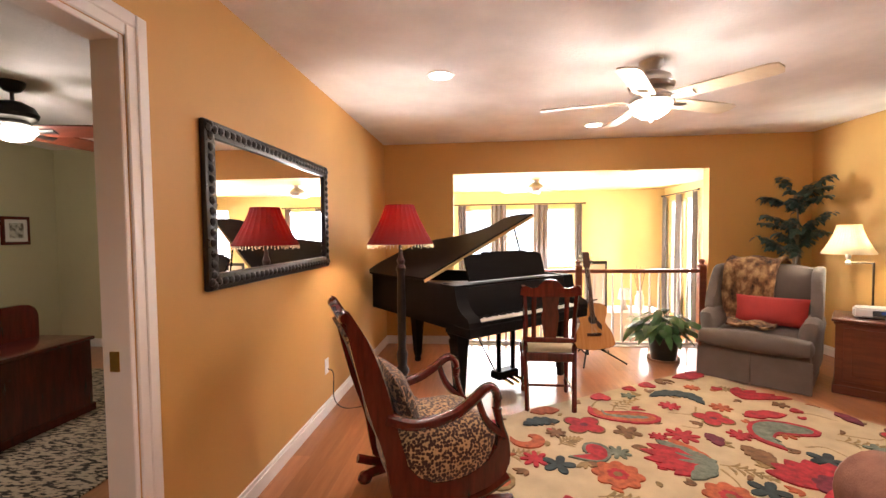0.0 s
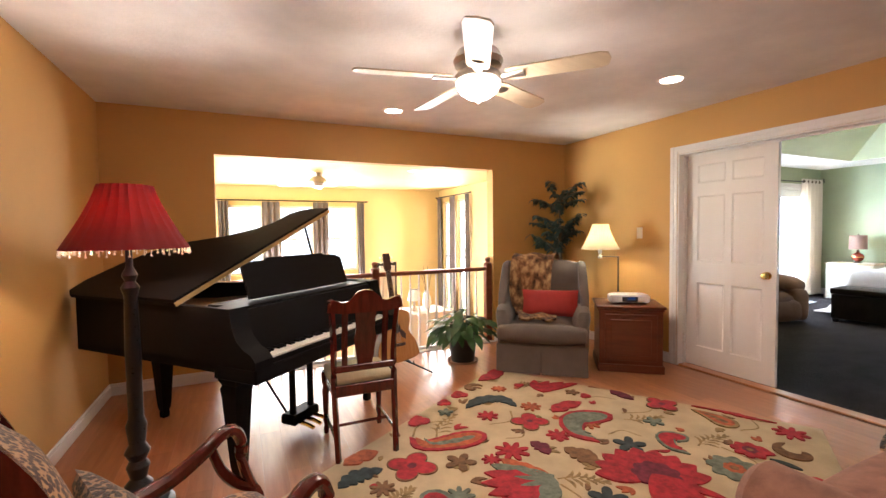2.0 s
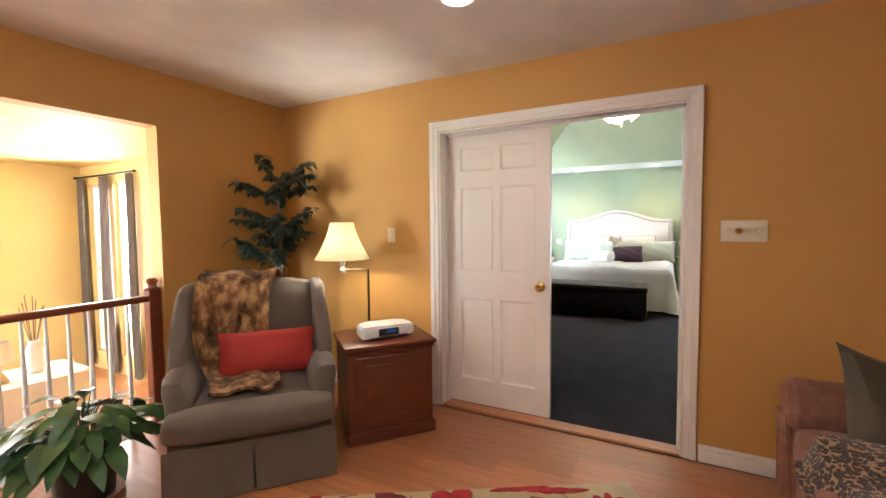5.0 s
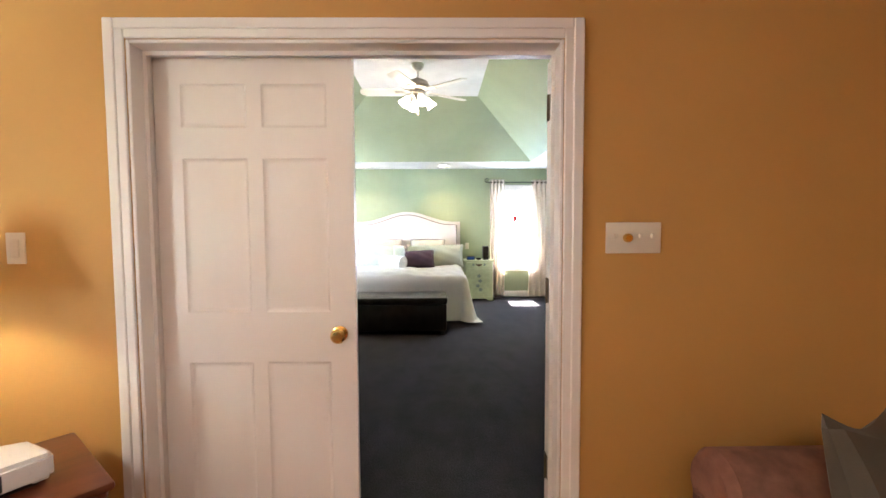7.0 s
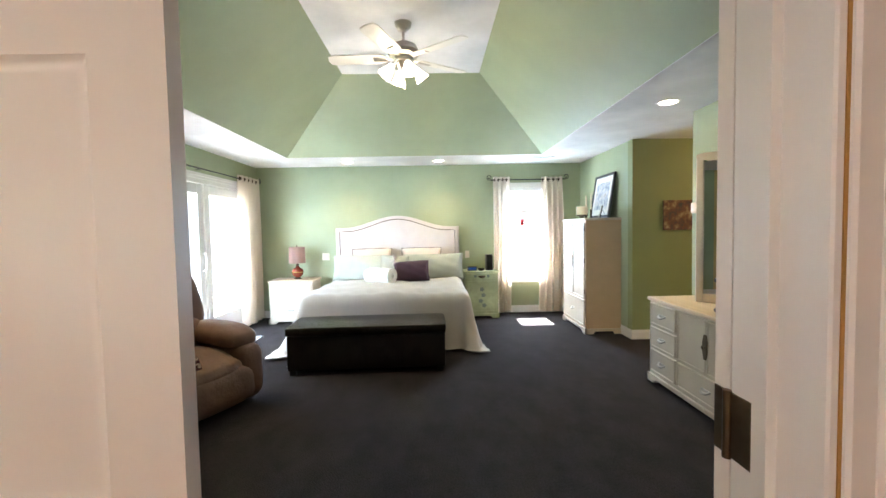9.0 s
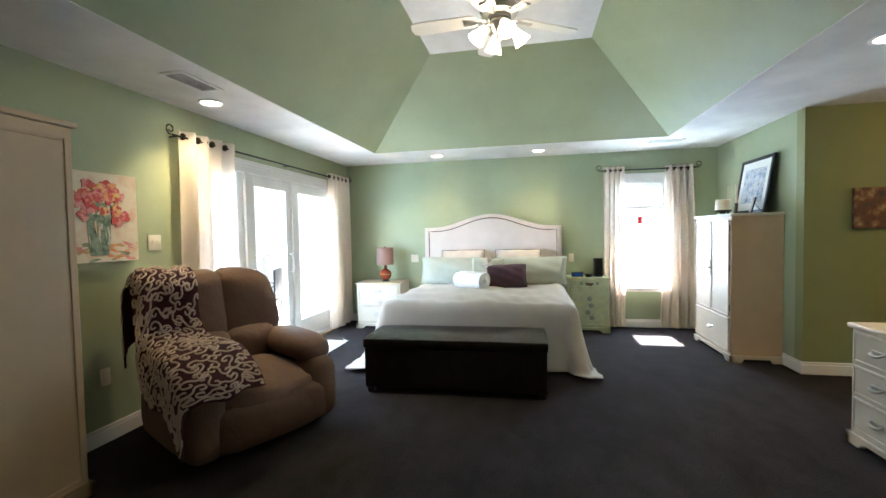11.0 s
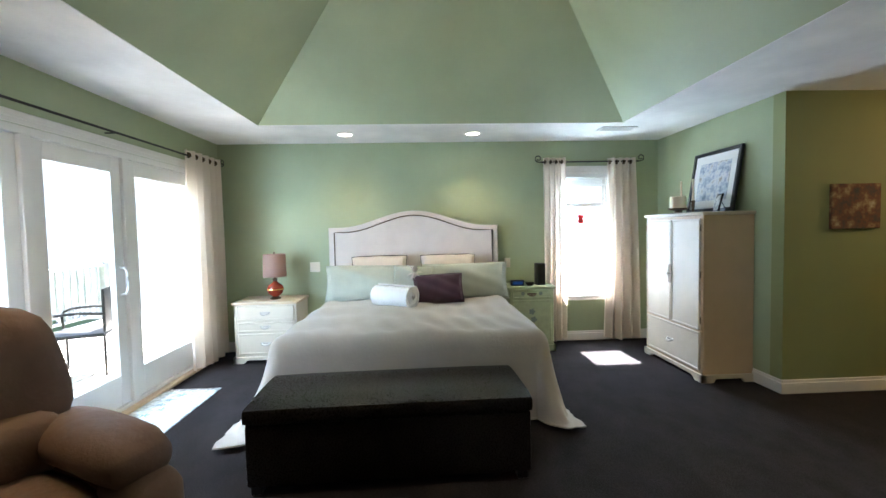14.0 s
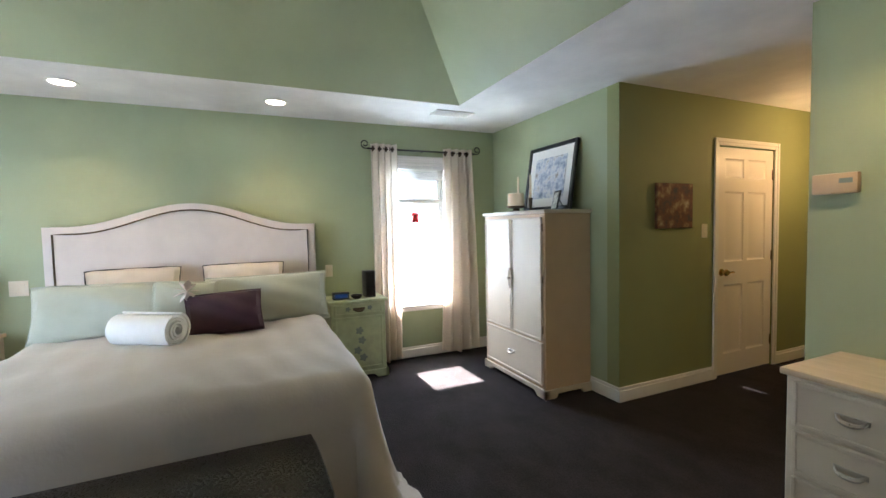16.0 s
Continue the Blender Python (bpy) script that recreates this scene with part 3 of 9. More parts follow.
def puff(bm, w, h, d, m=None, n=14, pinch=0.05, power=0.42):
    """A stuffed cushion w wide, h high, d thick, standing in the xz plane about its middle."""
    k0 = len(bm.verts)
    for side in (1, -1):
        g = []
        for i in range(n + 1):
            row = []
            for j in range(n + 1):
                u, v = 2 * i / n - 1, 2 * j / n - 1
                t = max(0.0, (1 - u * u) * (1 - v * v)) ** power
                s = 1 - pinch * (1 - abs(v) ** 2 if abs(u) > abs(v) else 1 - abs(u) ** 2)
                row.append(bm.verts.new((u * w / 2 * s, side * t * d / 2 * (1 + 0.06 * math.sin(5 * u + 3 * v)), v * h / 2 * s)))
            g.append(row)
        for i in range(n):
            for j in range(n):
                q = (g[i][j], g[i + 1][j], g[i + 1][j + 1], g[i][j + 1])
                bm.faces.new(q if side < 0 else q[::-1])
    bmesh.ops.remove_doubles(bm, verts=bm.verts[k0:] if not bm.verts.ensure_lookup_table() else [], dist=1e-5)
    if m is not None:
        tilt(bm, k0, m)
    return bm


def soft(bm, lo, hi, r=0.08, seg=4, bulge=0.0):
    """An upholstered block with round edges and a swelling middle."""
    k0 = len(bm.verts)
    box(bm, lo, hi)
    bm.verts.ensure_lookup_table()
    es = list({e for v in bm.verts[k0:] for e in v.link_edges})
    bmesh.ops.subdivide_edges(bm, edges=es, cuts=5, use_grid_fill=True)
    bm.verts.ensure_lookup_table()
    c, hs = (Vector(lo) + Vector(hi)) / 2, (Vector(hi) - Vector(lo)) / 2
    r = min(r, *hs)
    for v in bm.verts[k0:]:
        q = v.co - c
        inner = Vector([max(-(h - r), min(h - r, a)) for a, h in zip(q, hs)])
        d = q - inner
        if d.length > 1e-9:
            q = inner + d.normalized() * r
        t = [1 - (a / h) ** 2 for a, h in zip(q, hs)]
        g = Vector([bulge * (a / h) * t[(k + 1) % 3] * t[(k + 2) % 3] for k, (a, h) in enumerate(zip(q, hs))])
        v.co = c + q + g
    return bm


def done(name, bm, material, angle=35):
    me = bpy.data.meshes.new(name)
    bmesh.ops.recalc_face_normals(bm, faces=bm.faces[:])
    bm.to_mesh(me)
    bm.free()
    me.materials.append(M[material])
    me.shade_smooth()
    me.set_sharp_from_angle(angle=radians(angle))
    return me


def part(name, bm, material, parent, label=""):
    ob = new(name, done(name, bm, material))
    ob.parent = parent
    return tagged(ob, label) if label else ob


def thing(name, label, category, x=0.0, y=0.0, z=0.0, rz=0.0, group=""):
    ob = new(name)
    ob.empty_display_size = 0.1
    ob.matrix_basis = pose(x, y, z, 0, 0, rz)
    return tagged(ob, label, category, group)


def single(name, bm, material, label, category, group="", m=None):
    ob = new(name, done(name, bm, material))
    if m is not None:
        ob.matrix_basis = m
    return tagged(ob, label, category, group)


def setting(name, bm, material, label, category):
    return tagged(new(name, done(name, bm, material)), label, category, kind="structure")


# ---------------------------------------------------------------- structure
def wall(name, axis, lo, hi, a0, a1, z0, z1, material, label, holes=()):
    """A wall whose faces lie at lo and hi of the axis, from a0 to a1 along the other, with holes (b0, b1, zb, zt) right through."""
    bm = fresh()

    def put(b0, b1, zb, zt):
        if b1 - b0 > 1e-4 and zt - zb > 1e-4:
            box(bm, (lo, b0, zb) if axis == "x" else (b0, lo, zb), (hi, b1, zt) if axis == "x" else (b1, hi, zt))
    at = a0
    for b0, b1, zb, zt in sorted(holes):
        put(at, b0, z0, z1)
        put(b0, b1, z0, zb)
        put(b0, b1, zt, z1)
        at = b1
    put(at, a1, z0, z1)
    return setting(name, bm, material, label, "wall")


FAR_Y, LEFT_X, DOOR_X, BED_X = 5.765, -1.13, 3.73, 3.885
BACK_X, SLIDE_Y, NICHE_Y = 10.232, 5.866, 0.62
FLOOR_LOW, CEIL_LOW = -0.60, 2.22
OPEN = (-0.295, 2.634, 0.0, 2.06)
DD = (2.575, 4.170, 0.0, 2.045)      # double door opening
GD = (0.98, 1.965, 0.0, 2.03)        # guest room opening
SL = (7.10, 9.74, 0.03, 2.06)        # patio door opening
WN = (1.20, 1.90, 0.56, 2.06)        # bedroom window
HD = (-1.32, -0.52, 0.0, 2.03)       # closet door in the hall

# the den with the piano
wall("wall_den_far", "y", FAR_Y, FAR_Y + 0.13, LEFT_X - 0.14, 3.80, FLOOR_LOW, CEIL, "ochre", "golden ochre painted wall with a wide opening over a railing", [(OPEN[0], OPEN[1], 0.0, OPEN[3])])
wall("wall_den_left", "x", LEFT_X - 0.055, LEFT_X, -1.3, FAR_Y, 0, CEIL, "ochre", "golden ochre painted wall with a doorway", [GD])
wall("wall_den_door", "x", DOOR_X, 3.805, -1.3, FAR_Y, 0, CEIL, "ochre", "golden ochre painted wall round the white double door", [DD])
wall("wall_den_behind", "y", -1.42, -1.3, LEFT_X - 0.14, 3.805, 0, CEIL, "ochre", "plain golden ochre painted wall", [])
b = box(fresh(), (LEFT_X - 0.14, -1.42, CEIL), (3.805, FAR_Y, CEIL + 0.1))
setting("ceiling_den", b, "ceiling", "stippled white ceiling", "ceiling")
b = box(fresh(), (LEFT_X - 0.14, -1.42, -0.12), (BED_X - 0.02, FAR_Y + 0.13, -0.012))
floor_den = setting("floor_den", b, "subfloor", "honey oak plank floor", "floor")
# the landing in the low room beyond the railing
wall("wall_low_far", "y", 10.0, 10.14, -3.6, 4.0, FLOOR_LOW, 2.5, "yellow", "pale yellow wall with three windows", [(-0.34, 0.27, 0.58, 1.86), (0.55, 1.18, 0.58, 1.86), (1.42, 2.04, 0.58, 1.86)])
wall("wall_low_right", "x", 3.87, 3.985, FAR_Y + 0.13, 10.0, FLOOR_LOW, 2.5, "yellow", "pale yellow wall with tall windows", [(8.62, 9.12, -0.35, 1.96), (9.30, 9.80, -0.35, 1.96)])
wall("wall_low_left", "x", -3.74, -3.6, FAR_Y + 0.13, 10.14, FLOOR_LOW, 2.5, "yellow", "pale yellow wall with a wide window", [(6.40, 8.50, 0.0, 1.95)])
b = box(fresh(), (-3.74, FAR_Y + 0.13, CEIL_LOW), (3.87, 10.0, CEIL_LOW + 0.1))
setting("ceiling_low", b, "yellow", "pale yellow ceiling with small recessed lights", "ceiling")
b = box(fresh(), (-3.74, FAR_Y, FLOOR_LOW - 0.1), (3.985, 10.14, FLOOR_LOW))
setting("floor_low", b, "plank", "honey wood floor of the sunken room", "floor")
# green bedroom
wall("wall_bedroom_door", "x", 3.807, BED_X, NICHE_Y - 0.1, SLIDE_Y, 0, CEIL, "sage", "sage green painted wall round the double door", [DD])
wall("wall_bedroom_slider", "y", SLIDE_Y, SLIDE_Y + 0.15, 3.99, BACK_X + 0.15, 0, CEIL, "sage", "sage green painted wall with a glass patio door", [SL])
wall("wall_bedroom_bed", "x", BACK_X, BACK_X + 0.15, NICHE_Y, SLIDE_Y, 0, CEIL, "sage", "sage green painted wall behind the bed with a window", [WN])
wall("wall_bedroom_wardrobe", "y", NICHE_Y - 0.12, NICHE_Y, 8.515, BACK_X + 0.15, 0, CEIL, "sage", "sage green painted wall behind the wardrobe", [])
# same green paint as round the corner; warm light is put into its colour
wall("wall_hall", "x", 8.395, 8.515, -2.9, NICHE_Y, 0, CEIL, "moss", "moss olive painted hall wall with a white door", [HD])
wall("wall_bedroom_dresser", "y", NICHE_Y - 0.12, NICHE_Y, BED_X, 7.075, 0, CEIL, "sage", "sage green painted wall behind the dresser", [])
wall("wall_hall_near", "x", 7.075, 7.195, -2.9, NICHE_Y, 0, CEIL, "sage", "sage green painted hall wall", [])
wall("wall_hall_end", "y", -3.02, -2.9, 7.075, 8.515, 0, CEIL, "sage", "sage green painted end wall of the hall", [])
b = box(fresh(), (3.80, -3.02, -0.12), (BACK_X + 0.15, SLIDE_Y + 0.15, 0.0))
setting("floor_bedroom", b, "carpet", "dark charcoal cut-pile carpet", "floor")
T0, T1 = (4.73, 1.466, 9.366, 5.072), (5.83, 2.467, 8.271, 4.043)
TOP = 3.19
b = fresh()
box(b, (3.805, NICHE_Y - 0.1, CEIL), (T0[0], SLIDE_Y + 0.15, CEIL + 0.1))
box(b, (T0[2], NICHE_Y - 0.1, CEIL), (BACK_X + 0.15, SLIDE_Y + 0.15, CEIL + 0.1))
box(b, (T0[0], NICHE_Y - 0.1, CEIL), (T0[2], T0[1], CEIL + 0.1))
box(b, (T0[0], T0[3], CEIL), (T0[2], SLIDE_Y + 0.15, CEIL + 0.1))
box(b, (7.075, -3.02, CEIL), (8.515, NICHE_Y - 0.1, CEIL + 0.1))
box(b, (T1[0], T1[1], TOP), (T1[2], T1[3], TOP + 0.1))
setting("ceiling_bedroom", b, "ceiling", "white ceiling border and flat top of the raised tray", "ceiling")
b = fresh()
lo4 = [(T0[0], T0[1]), (T0[2], T0[1]), (T0[2], T0[3]), (T0[0], T0[3])]
hi4 = [(T1[0], T1[1]), (T1[2], T1[1]), (T1[2], T1[3]), (T1[0], T1[3])]
_in = [[b.verts.new((*p, z)) for p in q] for q, z in ((lo4, CEIL + 0.004), (hi4, TOP + 0.004), (lo4, CEIL + 0.18), (hi4, TOP + 0.22))]
for _k in range(4):
    _j = (_k + 1) % 4
    b.faces.new((_in[0][_k], _in[0][_j], _in[1][_j], _in[1][_k]))
    b.faces.new((_in[2][_k], _in[2][_j], _in[3][_j], _in[3][_k]))
    b.faces.new((_in[0][_k], _in[0][_j], _in[2][_j], _in[2][_k]))
    b.faces.new((_in[1][_k], _in[1][_j], _in[3][_j], _in[3][_k]))
setting("ceiling_tray_slopes", b, "sage", "sage green sloping sides of the tray ceiling", "ceiling")
# guest room seen through the doorway
GX = -5.2
wall("wall_guest_back", "x", GX - 0.12, GX, -0.9, 5.45, 0, CEIL, "olive", "pale olive painted wall", [])
wall("wall_guest_right", "y", 5.45, 5.57, GX - 0.12, LEFT_X - 0.057, 0, CEIL, "olive", "pale olive painted wall", [])
wall("wall_guest_left", "y", -1.02, -0.9, GX - 0.12, LEFT_X - 0.057, 0, CEIL, "olive", "pale olive painted wall", [])
wall("wall_guest_den_side", "x", LEFT_X - 0.105, LEFT_X - 0.057, -0.9, 5.45, 0, CEIL, "olive", "pale olive painted wall round the doorway", [GD])
b = box(fresh(), (GX - 0.12, -1.02, CEIL), (LEFT_X - 0.14, 5.57, CEIL + 0.1))
setting("ceiling_guest", b, "ceiling", "stippled white ceiling", "ceiling")
b = box(fresh(), (GX - 0.12, -1.02, -0.12), (LEFT_X - 0.14, 5.57, -0.004))
setting("floor_guest", b, "plank", "honey wood floor of the guest room", "floor")


def moulding(bm, axis, face, out, a0, a1, h=0.095):
    """A baseboard with a stepped top: on the face of a wall, standing out to one side."""
    for zb, zt, d in ((0.0, h * 0.78, 0.016), (h * 0.78, h, 0.010)):
        x0, x1 = sorted((face, face + out * d))
        box(bm, (x0, a0, zb) if axis == "x" else (a0, x0, zb), (x1, a1, zt) if axis == "x" else (a1, x1, zt), 0.003)


def skirting(name, runs, label, h=0.095):
    bm = fresh()
    for r in runs:
        moulding(bm, *r, h)
    return setting(name, bm, "trim", label, "baseboard")


skirting("baseboard_den", [("y", FAR_Y, -1, LEFT_X, OPEN[0]), ("y", FAR_Y, -1, OPEN[1], DOOR_X), ("x", LEFT_X, 1, 2.055, FAR_Y), ("x", DOOR_X, -1, 4.245, FAR_Y), ("x", DOOR_X, -1, -1.3, 2.495)], "white baseboard of the den", 0.10)
skirting("baseboard_bedroom", [("y", SLIDE_Y, -1, 3.9, SL[0] - 0.07), ("y", SLIDE_Y, -1, SL[1] + 0.07, BACK_X), ("x", BACK_X, -1, NICHE_Y, SLIDE_Y), ("y", NICHE_Y, 1, 8.38, BACK_X), ("x", 8.395, -1, HD[1] + 0.06, NICHE_Y + 0.016), ("x", 8.395, -1, -2.9, HD[0] - 0.06), ("y", NICHE_Y, 1, 3.9, 7.195), ("x", 7.195, 1, -2.9, NICHE_Y)], "white baseboard of the bedroom", 0.115)
skirting("baseboard_guest", [("x", GX, 1, -0.9, 5.45), ("y", 5.45, -1, GX, -1.24)], "white baseboard of the guest room", 0.10)


def casing(name, axis, face, out, hole, label, w=0.07, t=0.018, foot=True):
    """Moulded trim round an opening on one face of a wall."""
    b0, b1, zb, zt = hole
    bm = fresh()

    def put(p0, p1, q0, q1, d0, d1):
        x0, x1 = sorted((face + out * d0, face + out * d1))
        box(bm, (x0, p0, q0) if axis == "x" else (p0, x0, q0), (x1, p1, q1) if axis == "x" else (p1, x1, q1), 0.004)
    for d, k in ((t * 0.65, 1.0), (t, 0.55)):
        s = 0.002 if k == 1.0 else 0.0
        e = w * (1 - k)
        put(b0 - w, b0 - e, zb if foot else zb - w, zt + w, s * 0, d)
        put(b1 + e, b1 + w, zb if foot else zb - w, zt + w, s * 0, d)
        put(b0 - e, b1 + e, zt + e, zt + w, s * 0, d - 0.001)
    if not foot:
        put(b0 - w - 0.02, b1 + w + 0.02, zb - w, zb - 0.012, 0, t)
    return setting(name, bm, "trim", label, "trim")


def lining(name, axis, lo, hi, hole, label, t=0.014, sill=False):
    """Boards that line an opening through a wall."""
    b0, b1, zb, zt = hole
    bm = fresh()
    for p0, p1, q0, q1 in ((b0, b0 + t, zb, zt), (b1 - t, b1, zb, zt), (b0 + t, b1 - t, zt - t, zt), *(((b0 + t, b1 - t, zb, zb + t),) if sill else ())):
        box(bm, (lo, p0, q0) if axis == "x" else (p0, lo, q0), (hi, p1, q1) if axis == "x" else (p1, hi, q1), 0.003)
    return setting(name, bm, "trim", label, "trim")


casing("trim_double_door_den", "x", DOOR_X, -1, DD, "white moulded casing of the double door")
casing("trim_double_door_bedroom", "x", BED_X, 1, DD, "white moulded casing of the double door")
lining("jamb_double_door", "x", DOOR_X - 0.001, BED_X + 0.001, DD, "white door jamb")
b = fresh()
box(b, (3.800, DD[0] + 0.014, 2.015), (3.812, DD[1] - 0.014, 2.031))
box(b, (3.800, DD[1] - 0.028, 0.0), (3.812, DD[1] - 0.014, 2.015))
box(b, (3.800, DD[0] + 0.014, 0.0), (3.812, DD[0] + 0.028, 2.015))
setting("door_stop", b, "trim", "white door stop inside the jamb", "trim")
b = box(fresh(), (3.735, DD[0] + 0.014, -0.008), (3.845, DD[1] - 0.014, 0.012), 0.006)
setting("threshold", b, "plank", "wooden threshold strip between planks and carpet", "threshold")
casing("trim_guest_door", "x", LEFT_X, 1, GD, "white moulded casing of the doorway", 0.085)
lining("jamb_guest_door", "x", LEFT_X - 0.106, LEFT_X + 0.001, GD, "white door jamb with a brass strike plate", 0.02)
b = box(fresh(), (LEFT_X - 0.078, GD[1] - 0.0225, 0.90), (LEFT_X - 0.042, GD[1] - 0.0195, 0.97), 0.001)
setting("strike_plate", b, "brass", "brass strike plate in the jamb", "strike plate")
casing("trim_hall_door", "x", 8.395, -1, HD, "white moulded casing of the hall door", 0.06)
casing("trim_patio_door", "y", SLIDE_Y, -1, SL, "white casing of the patio door", 0.075)
casing("trim_window", "x", BACK_X, -1, WN, "white casing of the bedroom window", 0.065, foot=False)


def door_leaf(name, x, y, z, rz, w, h, label, knob_side, lever=False):
    """A six-panel door: local x along its width from the hinge, y through it; panels on both faces."""
    d = thing(name, label, "door", x, y, z, rz)
    t = 0.035
    cols = ((0.105 * w / 0.79, 0.365 * w / 0.79), (0.425 * w / 0.79, 0.685 * w / 0.79))
    rows = ((0.20, 0.815), (1.02, 1.635), (1.755, 1.925))
    bm = fresh()
    xs = [0, cols[0][0], cols[0][1], cols[1][0], cols[1][1], w]
    zs = [0.012, *[v for r in rows for v in r], h]
    for i in range(5):
        for j in range(7):
            if not (i in (1, 3) and j in (1, 3, 5)):
                box(bm, (xs[i], 0, zs[j]), (xs[i + 1], t, zs[j + 1]))
    bmesh.ops.remove_doubles(bm, verts=bm.verts[:], dist=1e-5)
    part("frame", bm, "door", d)
    for c0, c1 in cols:
        for r0, r1 in rows:
            bm = fresh()
            for face, way in ((0.0, 1), (t, -1)):
                rings = [[bm.verts.new((px, face + way * dp, pz)) for px, pz in ((c0 + e, r0 + e), (c1 - e, r0 + e), (c1 - e, r1 - e), (c0 + e, r1 - e))] for e, dp in ((0.0, 0.0), (0.004, 0.003), (0.012, 0.0085), (0.022, 0.009), (0.052, 0.003))]
                for ra, rb in zip(rings, rings[1:]):
                    for q in range(4):
                        bm.faces.new((ra[q], ra[(q + 1) % 4], rb[(q + 1) % 4], rb[q]))
                bm.faces.new(rings[-1])
            part("panel", bm, "door", d)
    kx = w - 0.065 if knob_side else 0.065
    for s, y0 in ((-1, 0.0), (1, t)):
        bm = lathe(fresh(), [(0.032, 0), (0.032, 0.006), (0.013, 0.010), (0.012, 0.028), (0.028, 0.036), (0.030, 0.048), (0.022, 0.060), (0.0, 0.063)], 18, m=pose(kx, y0, 0.93, 90 if s < 0 else -90))
        if lever:
            box(bm, (kx, y0 + s * 0.05 - 0.008, 0.922), (kx + 0.10, y0 + s * 0.05 + 0.008, 0.938), 0.006)
        part("knob", bm, "brass", d, "polished brass knob")
    return d


# left leaf shut, right leaf folded right back against the bedroom wall
_d = door_leaf("door_1", 3.85, DD[1] - 0.016, 0, -90, 0.778, 2.025, "white six-panel door leaf standing shut", True)
for _z in (0.30, 1.06, 1.80):
    b = fresh()
    lathe(b, [(0.007, -0.045), (0.007, 0.045)], 8, (0.0, 0.041, _z))
    part("hinge", b, "antique", _d)
_d = door_leaf("door_2", BED_X + 0.004, DD[0] + 0.012, 0, -90, 0.778, 2.025, "white six-panel door leaf folded open against the green wall", True)
for _z in (0.345, 1.095, 1.84):
    b = fresh()
    box(b, (-0.0025, 0.002, _z - 0.05), (0.0, 0.033, _z + 0.05), 0.0008)
    box(b, (-0.003, -0.045, _z - 0.05), (0.0005, -0.002, _z + 0.05), 0.0008)
    lathe(b, [(0.007, -0.052), (0.007, 0.052)], 10, (-0.004, 0.0, _z))
    part("hinge", b, "antique", _d, "worn brass hinge")
_d = door_leaf("door_3", 8.452, HD[1] - 0.004, 0, -90, 0.792, 2.02, "white six-panel hall door standing shut", False, True)
_d.matrix_basis = pose(8.405, HD[1] - 0.004, 0, 0, 0, -90)
for _z in (0.25, 1.05, 1.80):
    b = lathe(fresh(), [(0.008, -0.045), (0.008, 0.045)], 8, (0.785, -0.004, _z))
    part("hinge", b, "antique", _d)


